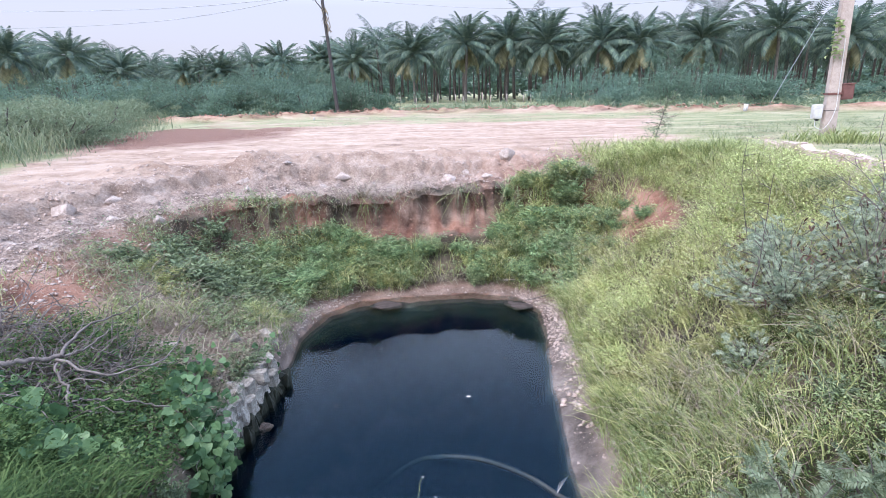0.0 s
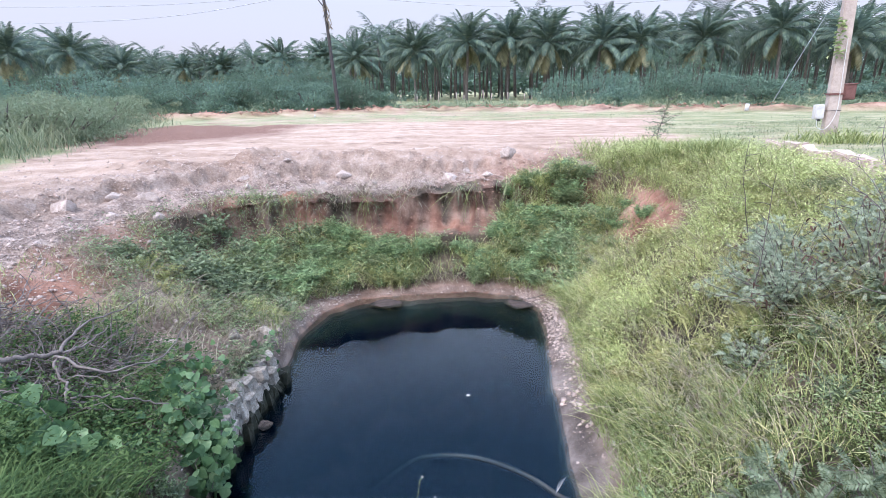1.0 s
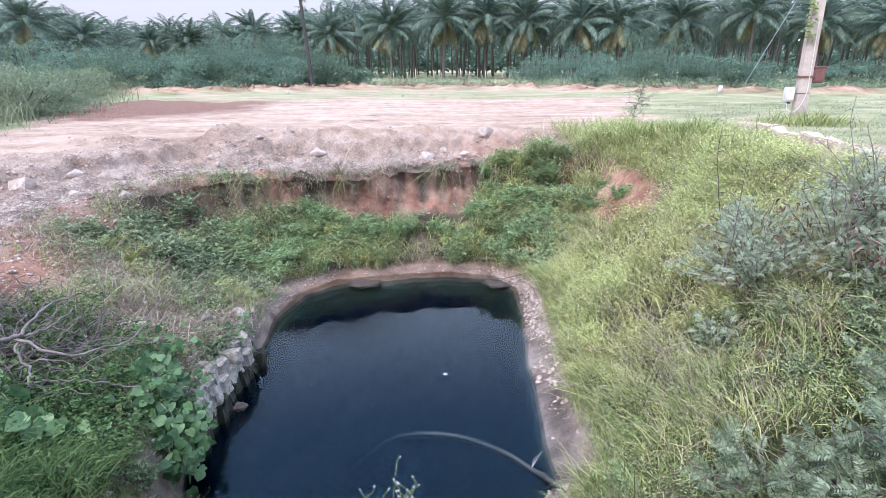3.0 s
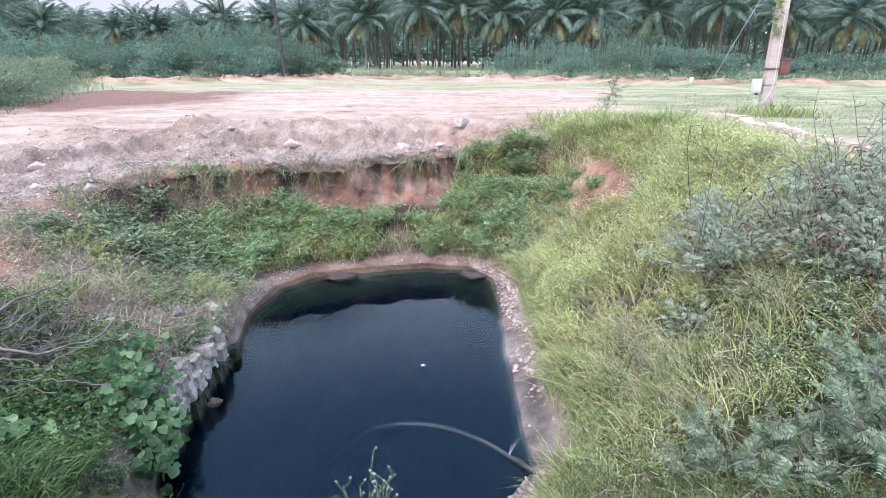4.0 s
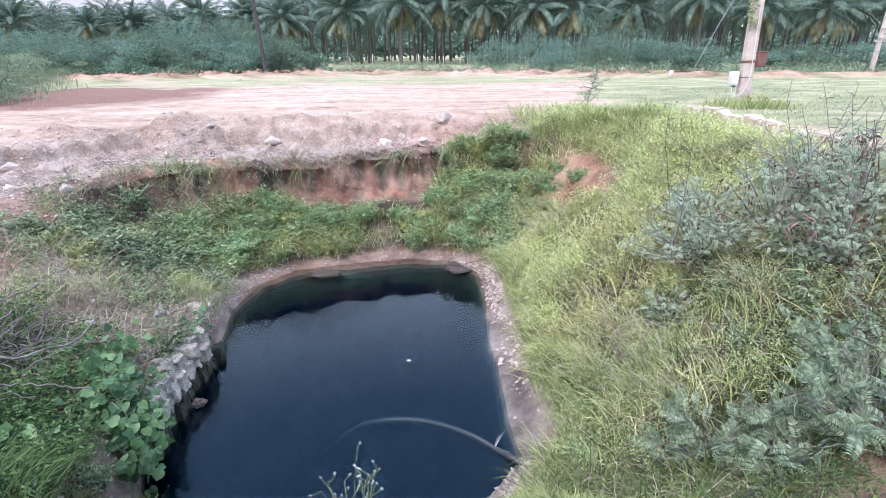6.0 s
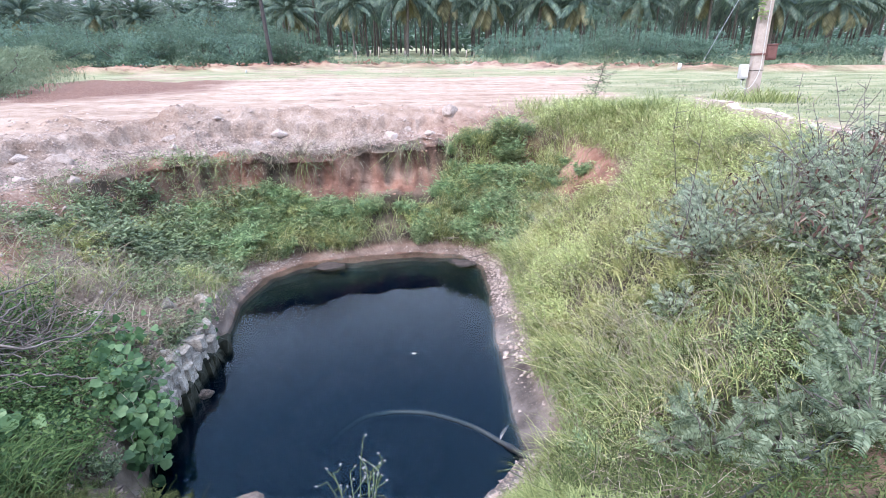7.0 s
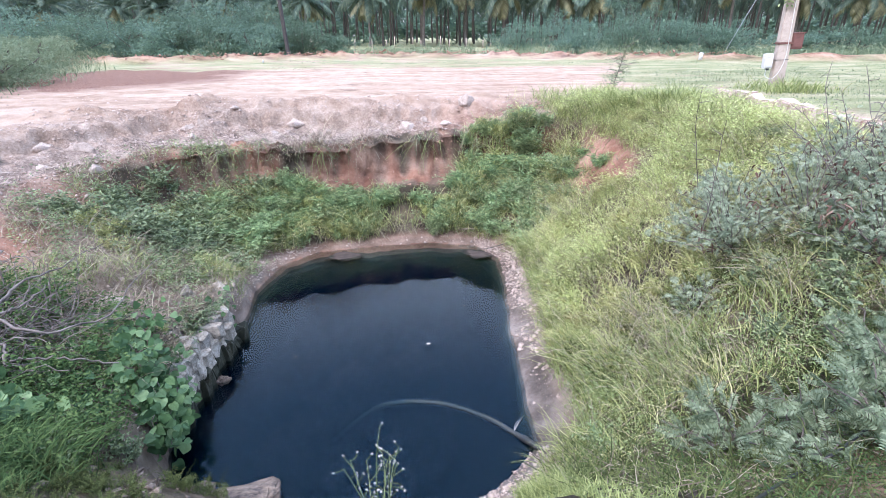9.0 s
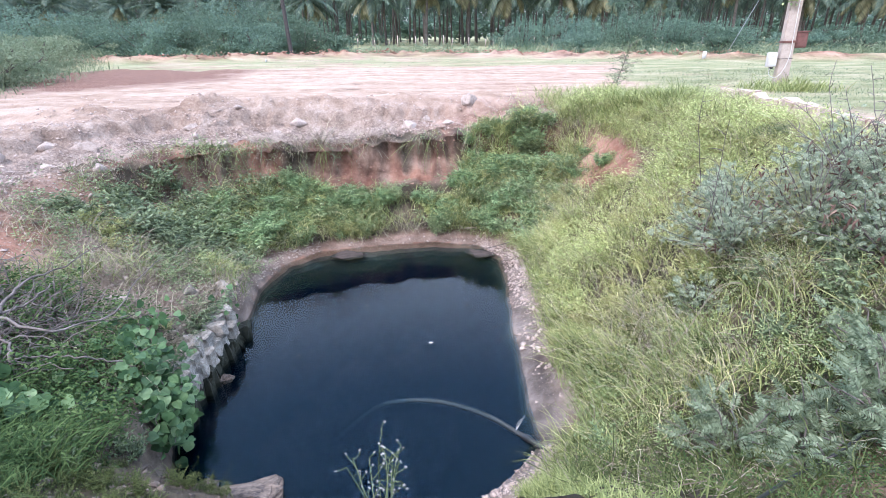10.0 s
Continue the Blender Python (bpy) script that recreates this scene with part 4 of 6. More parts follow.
def concrete_pole():
    root = tagged(new("power_pole"), "leaning tapered concrete power pole with two meter boxes", "power pole")
    x, y = 9.84, 13.1
    z = ground_z(x, y)
    shaft = part("shaft", smooth=False, bm=box_bm(0.31, 0.21, 8.3, 0.02, 0.62), material=CONCRETE, parent=root)
    shaft.location = (0, 0, -0.3)
    band = part("band", box_bm(0.32, 0.23, 0.05, 0.006), RED_PAINT, root, "rusty red clamp band")
    band.location = (0, 0, 1.10)
    red = part("meter_box", box_bm(0.27, 0.18, 0.36, 0.015), RED_PAINT, root, "faded red metal meter box")
    red.location = (0.285, 0, 0.97)
    lid = part("box_lid", box_bm(0.30, 0.21, 0.03, 0.006), RED_PAINT, red)
    lid.location = (0, 0, 0.362)
    door = part("box_door", box_bm(0.20, 0.012, 0.28, 0.004), RED_PAINT, red)
    door.location = (0, -0.097, 0.04)
    white = part("switch_box", box_bm(0.22, 0.15, 0.36, 0.02), WHITE_PAINT, root, "dusty white switch box")
    white.location = (-0.31, -0.02, 0.53)
    wd = part("box_door", box_bm(0.17, 0.012, 0.29, 0.004), WHITE_PAINT, white)
    wd.location = (0, -0.081, 0.035)
    foot = part("box_base", box_bm(0.08, 0.06, 0.05, 0.005), BLACK_PLASTIC, white)
    foot.location = (0.02, 0, -0.052)
    loop = smooth_line([(-0.34, -0.06, 0.50), (-0.33, -0.1, 0.34), (-0.20, -0.17, 0.28), (-0.05, -0.16, 0.45), (0.04, -0.15, 0.75), (0.05, -0.14, 1.1), (0.03, -0.13, 2.4)], 30)
    attach("cable", from_arrays("cable", *tube(loop, [0.008, 0.008], 6), CABLE_WHITE, True), root)
    for zz in (0.72,):
        tie = part("tie_wire", box_bm(0.315, 0.215, 0.012, 0.003), DARK_STEEL, root)
        tie.location = (0, 0, zz)
    leaf_p = np.stack([RNG.normal(-0.13, 0.05, 60), RNG.normal(-0.13, 0.04, 60), RNG.uniform(2.0, 2.9, 60)], 1)
    tagged(attach("climber", from_arrays("climber", *leaf_soup(leaf_p, RNG.uniform(0, 6.3, 60), RNG.uniform(-0.6, 0.6, 60), np.full(60, 0.12), np.full(60, 0.07)), WEED_LEAF), root), "small green climber leaves", kind="stuff")
    for ob in (band, red, lid, door, white, wd, foot):
        flat(ob)
    root.matrix_basis = pose(x, y, z, 0, -2.6, -12)
    return root


concrete_pole()


def steel_pole():
    root = tagged(new("power_pole"), "thin dark steel power pole leaning, with insulators", "power pole")
    zs = np.linspace(-0.2, 7.6, 10)
    attach("shaft", from_arrays("shaft", *tube(np.stack([0 * zs, 0 * zs, zs], 1), [0.13, 0.09], 8), DARK_STEEL, True), root)
    arm = part("crossarm", box_bm(0.9, 0.08, 0.08, 0.01), DARK_STEEL, root)
    arm.location = (-0.15, 0, 7.0)
    arm2 = part("brace", box_bm(0.06, 0.06, 0.75, 0.01), DARK_STEEL, root)
    arm2.matrix_basis = pose(0.0, -0.05, 6.35, 0, -35, 0)
    for dx in (-0.55, 0.22):
        zz = np.linspace(0, 0.24, 7)
        ins = attach("insulator", from_arrays("insulator", *tube(np.stack([0 * zz, 0 * zz, zz], 1), [0.03, 0.08, 0.04, 0.08, 0.04, 0.06, 0.01], 8), DARK_STEEL, True), root)
        ins.location = (dx, 0, 7.06)
    nest = leaf_soup(np.stack([RNG.normal(0.1, 0.07, 50), RNG.normal(-0.1, 0.07, 50), RNG.uniform(5.2, 6.6, 50)], 1), RNG.uniform(0, 6.3, 50), RNG.uniform(-1.4, -0.6, 50), np.full(50, 0.35), np.full(50, 0.05))
    attach("dry_creeper", from_arrays("dry_creeper", *nest, DRY_GRASS), root, "dry creeper strands")
    root.matrix_basis = pose(-7.0, 34.3, ground_z(-7.0, 34.3), 0, -3.4, 5)
    return root


steel_pole()


def wire(name, pts, radius=0.012):
    return tagged(new(name, from_arrays(name, *tube(smooth_line(pts, 24), [radius, radius], 4), WIRE, True)), "thin sagging overhead power line", "wire", "overhead wires")


wire("overhead_wire", [(-7.9, 34.3, 7.3), (-20, 36, 6.2), (-40, 38, 6.4), (-70, 40, 7.6)], 0.016)
wire("overhead_wire", [(-7.2, 34.3, 7.3), (-20, 36, 7.0), (-40, 38, 7.6), (-70, 40, 9.0)], 0.016)
wire("overhead_wire", [(-7.2, 34.3, 7.35), (5, 33, 6.9), (20, 32, 7.3), (45, 30, 9)], 0.014)
wire("overhead_wire", [(-7.9, 34.3, 7.2), (5, 33, 6.1), (20, 32, 6.6), (45, 30, 8.4)], 0.014)
# stay wire of the poles at the grove's edge
wire("stay_wire", [(21.4, 34, 0.15), (22.4, 34, 2.4), (23.7, 34, 5.2), (25.3, 34, 8.5)], 0.016)


def double_pole():
    """Two-legged pole structure at the field's edge."""
    root = tagged(new("pole_structure"), "two-legged grey pole structure with crossbars", "power pole")
    for dx in (-0.75, 0.75):
        zs = np.linspace(-0.2, 8.0, 8)
        attach("leg", from_arrays("leg", *tube(np.stack([0 * zs + dx, 0 * zs, zs], 1), [0.15, 0.11], 8), CONCRETE, True), root)
    for zz in (2.2, 2.75, 3.4, 6.5):
        bar = part("crossbar", box_bm(1.9, 0.09, 0.09, 0.01), CONCRETE, root)
        bar.location = (0, -0.12, zz)
    root.matrix_basis = pose(32.2, 30.5, ground_z(32.2, 30.5), 0, 0, 0)


double_pole()


def fence():
    """White-topped posts along the grove's edge."""
    for k in range(30):
        x = -10 + k * 1.6 + RNG.uniform(-0.5, 0.5)
        y = 62.0 + RNG.uniform(-0.8, 0.8)
        ob = part("fence_post", box_bm(0.10, 0.10, RNG.uniform(0.9, 1.5), 0.01), CONCRETE)
        tagged(ob, "pale concrete fence post among the undergrowth", "fence post", "fence posts along the grove")
        ob.matrix_basis = pose(x, y, ground_z(x, y) - 0.02, 0, RNG.uniform(-4, 4), 0)


fence()


# ---- rocks, gravel and the dry-stone lining ----
ROCKS = [rock_mesh("rock", ROCK, k, 0.55 + 0.1 * (k % 3), 0.6) for k in range(5)]
GREYS = [rock_mesh("grey_rock", GREY_ROCK, 20 + k, 0.8, 0.6) for k in range(3)]


def rock(x, y, sx, sy, sz, turn=0, grey=False, label="pale broken rock lying on the gravelly slope", sink=0.12):
    k = int(abs(x * 13 + y * 7)) % (3 if grey else 5)
    ob = new("rock", (GREYS if grey else ROCKS)[k])
    tagged(ob, label, "rock", "loose rocks round the pit")
    ob.matrix_basis = Matrix.Translation((x, y, ground_z(x, y) + sz * (0.18 - sink))) @ Matrix.Rotation(radians(turn), 4, "Z") @ Matrix.Diagonal((sx, sy, sz * 1.45, 1))
    return ob


for args in [(1.42, 11.2, 0.40, 0.3, 0.42, 10), (0.09, 10.35, 0.46, 0.35, 0.42, 30), (-5.93, 7.55, 0.42, 0.3, 0.36, 20), (-5.1, 8.4, 0.40, 0.26, 0.24, 5), (-5.35, 7.75, 0.22, 0.2, 0.2, 70), (-5.6, 8.25, 0.34, 0.2, 0.28, 40),
             (-4.45, 7.5, 0.22, 0.16, 0.28, 60), (-4.0, 9.9, 0.30, 0.2, 0.16, 15), (-3.85, 9.6, 0.16, 0.14, 0.14, 80), (-2.2, 10.6, 0.42, 0.3, 0.34, 25), (-2.5, 10.1, 0.2, 0.2, 0.2, 0), (0.9, 10.6, 0.30, 0.22, 0.2, 45),
             (2.3, 10.9, 0.24, 0.16, 0.2, 10), (-6.6, 6.4, 0.28, 0.22, 0.16, 30), (-7.3, 5.9, 0.36, 0.28, 0.2, 10), (-1.5, 10.4, 0.16, 0.14, 0.16, 20), (-3.3, 10.5, 0.20, 0.14, 0.14, 50), (0.45, 10.9, 0.18, 0.14, 0.16, 5)]:
    rock(*args)
rock(-3.08, 4.83, 0.34, 0.2, 0.16, 15, label="pale rock half hidden among weeds")
rock(-2.36, 5.80, 0.24, 0.2, 0.32, 10, True, "bluish grey rock standing above the lining", 0.1)
rock(-2.58, 5.42, 0.2, 0.16, 0.22, 50, True, "bluish grey rock among dry weeds")
rock(-3.9, 3.9, 0.3, 0.25, 0.3, 20, label="brownish rock beside the dead brush")
rock(-2.9, 3.2, 0.18, 0.16, 0.2, 60, True, "grey rock among creepers")
rock(-1.6, 8.75, 0.2, 0.16, 0.14, 10, label="small rock on the ledge above the cut")


# Near-black stone: the shadowed earth face under the lining put into its colour.
SHADED_FOOTING = surface("shaded_footing_stone", (0.012, 0.014, 0.009), (0.055, 0.055, 0.035), 6, 0.6, 0.7, 40, 0.02, per_object=0.3)


def stone_lining():
    """Rough upright slabs lining the pit's edge above the water; every stone is a piece."""
    root = tagged(new("stone_lining"), "rough dry-stone lining of upright grey slabs at the water", "stone wall")
    line = np.array([(-1.97, 5.46), (-2.06, 5.09), (-2.09, 4.51), (-2.09, 3.95), (-2.08, 3.85)])
    lens = np.concatenate([[0], np.cumsum(np.hypot(*np.diff(line, axis=0).T))])
    meshes = []
    for k in range(5):
        bm = bmesh.new()
        bmesh.ops.create_cube(bm, size=1)
        bmesh.ops.bevel(bm, geom=bm.edges[:], offset=0.06, segments=1, affect="EDGES")
        bmesh.ops.subdivide_edges(bm, edges=[e for e in bm.edges if e.calc_length() > 0.5], cuts=1)
        for v in bm.verts:
            v.co += Vector([noise.noise(v.co * 2.3 + Vector((k * 5.1, ax * 3.3, 0.7))) * 0.26 for ax in range(3)])
        me = bpy.data.meshes.new("stone")
        bm.to_mesh(me)
        bm.free()
        me.materials.append(GREY_ROCK)
        meshes.append(me)
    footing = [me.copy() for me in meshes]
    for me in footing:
        me.materials[0] = SHADED_FOOTING
    r = np.random.default_rng(3)
    s = 0.0
    for course, (z0, hgt) in enumerate(((-2.34, 0.44), (-1.92, 0.20), (-1.74, 0.18))):
        s = 0.03 + 0.07 * course
        while s < lens[-1] - 0.1:
            w = r.uniform(0.11, 0.22)
            x, y = np.interp(s + w / 2, lens, line[:, 0]), np.interp(s + w / 2, lens, line[:, 1])
            h = hgt * (r.uniform(0.75, 1.25) if course == 2 else 1.0)
            ob = attach("stone", (meshes if course else footing)[r.integers(0, 5)], root, "" if course else "footing stone coloured dark as the shadowed face below the lining")
            ob.matrix_basis = Matrix.Translation((x - 0.09 - 0.025 * course + r.uniform(-0.035, 0.035), y, z0 + h / 2)) @ Euler((r.normal(0, 0.14), r.normal(-0.06, 0.05), r.normal(0.0, 0.10))).to_matrix().to_4x4() @ Matrix.Diagonal((r.uniform(0.16, 0.26), w * 0.92, h * 1.0, 1))
            s += w
    return root


stone_lining()


WET_MUD = surface("dark_wet_mud", (0.03, 0.02, 0.017), (0.085, 0.06, 0.05), 7, 0.9, 0.8, 40, 0.02)


def ledge_rock(x, y, sx, sy, sz, z, name="ledge_rock", label="flat brown rock ledge at the water's edge", seed=4):
    """A flat-topped broken ledge with a rough, pitted top."""
    me = rock_mesh(name, WET_MUD if name == "mud_slab" else BROWN_ROCK, seed, 0.7, 1.5, 5)
    for v in me.vertices:
        p = Vector(v.co)
        k = 0.10 * noise.fractal(p * 4.5 + Vector((seed, 1, 3)), 0.8, 2.1, 5)
        v.co = Vector((p.x * (1 + k), p.y * (1 + k), min(p.z, 0.20 + 0.06 * noise.noise(p * 5)) + 0.7 * k))
    ob = tagged(new(name, me), label, "rock")
    ob.matrix_basis = Matrix.Translation((x, y, z)) @ Matrix.Rotation(0.15, 4, "Z") @ Matrix.Diagonal((sx, sy, sz, 1))
    return ob


ledge_rock(-1.32, 2.90, 0.72, 0.52, 0.50, -1.95)
ledge_rock(-1.75, 2.98, 0.5, 0.42, 0.40, -1.99, seed=6)
ledge_rock(-1.6, 2.62, 0.7, 0.5, 0.55, -1.95, seed=12)
ledge_rock(-2.0, 2.75, 0.5, 0.5, 0.44, -2.0, seed=14)
ledge_rock(-1.0, 7.74, 0.62, 0.5, 0.09, -2.06, "mud_slab", "dark flat slab of mud in the shallows", 8)
ledge_rock(1.22, 7.72, 0.7, 0.5, 0.09, -2.06, "mud_slab", "dark flat slab of mud in the shallows", 9)
ledge_rock(-1.98, 4.55, 0.16, 0.14, 0.14, -2.05, "wet_stone", "wet reddish stone just above the water", 5)


def gravel(name, n, box, chance, size, material, label):
    """Loose small stones: eight-faced chips."""
    P = scatter(n, box, chance)
    m = len(P)
    octa = np.array([(1, 0, 0), (-1, 0, 0), (0, 1, 0), (0, -1, 0), (0, 0, 1), (0, 0, -1)], float)
    tri = np.array([(0, 2, 4), (2, 1, 4), (1, 3, 4), (3, 0, 4), (2, 0, 5), (1, 2, 5), (3, 1, 5), (0, 3, 5)])
    s = size[0] + (size[1] - size[0]) * RNG.uniform(0, 1, m) ** 8
    a = RNG.uniform(0, 6.3, m)
    v = octa[None] * s[:, None, None] * RNG.uniform(0.6, 1.3, (m, 6, 1)) * np.array([1, 0.75, 0.55])
    v = v + RNG.normal(0, 0.22, (m, 6, 3)) * s[:, None, None]
    c, sn = np.cos(a)[:, None], np.sin(a)[:, None]
    v = np.stack([v[..., 0] * c - v[..., 1] * sn, v[..., 0] * sn + v[..., 1] * c, v[..., 2]], -1) + P[:, None] + np.array([0, 0, 0.05]) * s[:, None, None]
    f = (np.arange(m) * 6)[:, None, None] + tri[None]
    return stuff(name, (v.reshape(-1, 3), f.reshape(-1, 3)), material, label, "gravel")


gravel("apron_gravel", 17000, (-9, 4, 4.5, 13), lambda x, y, g: np.where(g["pit"], (g["u"] > 0.9) * 0.25 * (1 - g["right"]), (1 - g["right"]) * np.clip(1.05 - g["v"], 0.015, 1) * (0.35 + 0.65 * (fbm(x * 0.9, y * 0.9, 71) > 0.0))), (0.007, 0.042), GRAVEL, "pinkish rubble and gravel on the slope above the pit")
gravel("beach_pebbles", 1700, (0.3, 2.4, 2.6, 8.2), lambda x, y, g: np.where(g["pit"] & ~g["pool"], np.clip(1 - np.abs(g["u"] - 0.075) * 13, 0, 1) * (0.16 + 0.84 * (fbm(x * 1.6, y * 1.6, 72) > 0.05)), 0), (0.007, 0.055), GRAVEL, "pale pebbles along the narrow muddy shore")
gravel("far_shore_chips", 3400, (-3.0, 5.7, 1.9, 8.9), lambda x, y, g: np.where(g["pit"] & ~g["pool"], np.clip(1 - np.abs(g["u"] - 0.06) * 11, 0, 1) * np.where((x < -1.5) | (x > 1.2), 1, 0.08), 0), (0.008, 0.036), GRAVEL, "pale stone chips along the pond's far shore")
gravel("corner_rubble", 420, (0.3, 2.5, 1.25, 3.3), lambda x, y, g: np.where(g["pit"] & ~g["pool"], np.clip(1 - np.abs(g["u"] - 0.07) * 8, 0, 1), 0), (0.012, 0.05), GRAVEL, "pale rubble heaped at the shore's corner")
gravel("red_clods", 1800, (-5.2, 7.0, 4.4, 10.8), lambda x, y, g: np.where(g["pit"] & ~g["pool"], g["far"] * np.clip((g["u"] - 0.6) * 6, 0, 1) * np.clip(0.5 + fbm(x * 2.2, y * 2.2, 73), 0, 1), 0), (0.010, 0.045), RED_EARTH, "crumbling red earth clods of the cut")
gravel("bank_clods", 3000, (-8.5, 4, 4.4, 12.6), lambda x, y, g: np.where(g["pit"], g["left"] * (g["u"] > 0.5) * 0.5, (1 - g["right"]) * np.sin(np.clip(g["v"], 0, 1) * 3.1) * np.clip(0.3 + 1.5 * fbm(x * 1.3, y * 1.3, 74), 0, 1)), (0.010, 0.05), PALE_EARTH, "pale earth clods on the crumbling bank")
gravel("left_rubble", 2600, (-5.5, 3.0, -1.9, 8.5), lambda x, y, g: np.where(g["pit"] & ~g["pool"], g["left"] * (g["u"] > 0.04) * 0.8, 0), (0.009, 0.05), GRAVEL, "small rubble among weeds on the bank")


gravel("bund_clods", 1500, (-20, 28, 34, 38), lambda x, y, g: np.exp(-((y - np.interp(x, BUND_X, BUND_Y)) / 0.6) ** 2), (0.04, 0.16), RED_EARTH, "red earth clods heaped along the field's far bund")


def block_row():
    """Low row of rough pale blocks above the slope."""
    line = np.array([(7.3, 11.4), (7.2, 10.2), (7.0, 9.2), (6.85, 8.2), (6.65, 7.2), (6.45, 6.2)])
    lens = np.concatenate([[0], np.cumsum(np.hypot(*np.diff(line, axis=0).T))])
    r = np.random.default_rng(9)
    PALE = surface("pale_block", (0.40, 0.29, 0.25), (0.62, 0.49, 0.43), 5, 0.9, 0.5, 40, 0.01, per_object=0.2)
    s, k = 0.0, 0
    while s < 4.9:
        w = r.uniform(0.4, 0.65)
        x, y = np.interp(s + w / 2, lens, line[:, 0]), np.interp(s + w / 2, lens, line[:, 1])
        x2, y2 = np.interp(s + w, lens, line[:, 0]), np.interp(s + w, lens, line[:, 1])
        h = r.uniform(0.24, 0.31)
        bm = box_bm(w * 0.97, 0.26, h, 0.02)
        for v in bm.verts:
            v.co += Vector([noise.noise(v.co * 7 + Vector((k, ax, 3.1))) * 0.06 for ax in range(3)])
        ob = part("block", bm, PALE, smooth=False)
        tagged(ob, "rough pale pink block in a low row", "block", "row of blocks above the slope")
        ob.matrix_basis = pose(x, y, ground_z(x, y) - 0.08, r.normal(0, 4), r.normal(0, 4), math.degrees(math.atan2(y2 - y, x2 - x)) + r.normal(0, 3))
        s, k = s + w, k + 1


block_row()


# ---- grass and weeds of the pit ----
def on_right(x, y, g):
    near_bare = np.clip(0.25 + 0.75 * (y - 2.3 - 0.2 * (x - 2)) / 0.9, 0.25, 1) * np.clip((y - 2.15 + 0.25 * (x - 2)) * 2.5, 0, 1) * np.clip(0.35 + (y - 2.6) * 0.5, 0.3, 1)
    ring = g["pit"] & ~g["pool"]
    bare = np.exp(-(((x - 3.34) / 0.38) ** 2 + ((y - 8.05) / 0.82) ** 2)) * 2.2 + 1.2 * np.exp(-(((x - 2.7) / 0.2) ** 2 + ((y - 9.35) / 0.3) ** 2)) + 0.9 * np.exp(-(((x - 2.3) / 0.35) ** 2 + ((y - 1.5) / 0.4) ** 2))
    out = np.where(g["pit"], 0, np.clip(1.3 - g["d1"] / np.where(y > 8, 1.3, 0.8), 0, 1))
    return np.clip((g["right"] + 0.9 * g["near"] * (x > 0.9)) * 1.25 - 0.1, 0, 1) * np.where(ring, np.clip((g["u"] - 0.095 + 0.05 * fbm(x * 2, y * 2, 5)) * 12, 0, 1), out) * np.clip(1 - 1.2 * bare, 0, 1) * near_bare * np.clip(0.5 + 1.4 * fbm(x * 3.3, y * 3.3, 88, 3), 0.16, 1)


SLOPE_BOX = (1.0, 0.9, 6.8, 11.5)
P = scatter(22000, SLOPE_BOX, lambda x, y, g: on_right(x, y, g) * np.clip(0.55 + fbm(x * 0.8, y * 0.8, 83), 0.15, 1))
grass("slope_grass", P, (0.12, 0.34), (0.004, 0.009), SLOPE_GRASS, "yellow-green wild grass tangled over the slope", (0.4, 1.2), toward=np.pi)
P = scatter(24000, SLOPE_BOX, lambda x, y, g: on_right(x, y, g) * np.clip(1.7 - 1.0 * g["u"] - 0.04 * y, 0.15, 1) * np.clip(0.4 + 1.4 * fbm(x * 0.9, y * 0.9, 84), 0, 1))
grass("lush_slope_grass", P, (0.14, 0.32), (0.005, 0.011), LUSH_GRASS, "lush green grass low on the slope", (0.3, 0.9), toward=np.pi)
P = scatter(6500, SLOPE_BOX, lambda x, y, g: on_right(x, y, g) * np.clip(0.5 + 1.2 * fbm(x * 1.1, y * 1.1, 85), 0, 1))
P2 = scatter(500, (1.0, 1.0, 3.6, 2.9), lambda x, y, g: np.where(g["pit"] & ~g["pool"], g["right"] * (g["u"] > 0.15) * np.clip(0.55 + fbm(x * 2.5, y * 2.5, 87), 0, 1), 0))
P3 = scatter(7500, (0.72, 1.3, 2.4, 3.1), lambda x, y, g: np.where(g["pit"] & ~g["pool"], (g["right"] + g["near"]) * (g["u"] > 0.12) * np.clip((1.05 + 0.7 * np.clip(y - 2.0, 0, 1) - x) * 5, 0.12, 1) * np.clip(0.6 + 1.2 * fbm(x * 3, y * 3, 87), 0.1, 1), 0))
bright = P3[:, 0] + 0.25 * fbm(P3[:, 0] * 3, P3[:, 1] * 3, 118) < 1.02
grass("shore_corner_grass", P3[bright], (0.07, 0.20), (0.003, 0.006), LUSH_GRASS, "green grass at the pipe's corner of the shore", (0.4, 1.0))
grass("olive_grass", P3[~bright], (0.07, 0.20), (0.003, 0.006), OLIVE_GRASS, "olive green grass between the low shrubs", (0.4, 1.0))
P4 = scatter(1500, (1.4, 2.2, 4.0, 4.6), lambda x, y, g: on_right(x, y, g) ** 0.5 * np.clip((4.4 - y) * 1.2, 0, 1) * np.clip(0.5 + 1.3 * fbm(x * 1.8, y * 1.8, 89), 0, 1))
stuff("lower_slope_weeds", weeds(P4[::2], (0.06, 0.26), 20, (0.014, 0.036), 0.10, 0.32), WEED_LEAF, "darker leafy weeds low on the near slope", "weeds")
# Dark-coloured weeds stand for the deep shade beneath the low shrubs.
stuff("shade_weeds", weeds(P2, (0.04, 0.2), 22, (0.008, 0.022), 0.10, 0.36), SHADED_GRASS, "small-leaved weeds coloured dark as the shade under the low shrubs", "weeds")
grass("straw_grass", P, (0.2, 0.6), (0.003, 0.006), DRY_GRASS, "dry straw stalks among the slope's grass", (0.6, 1.4), toward=np.pi)
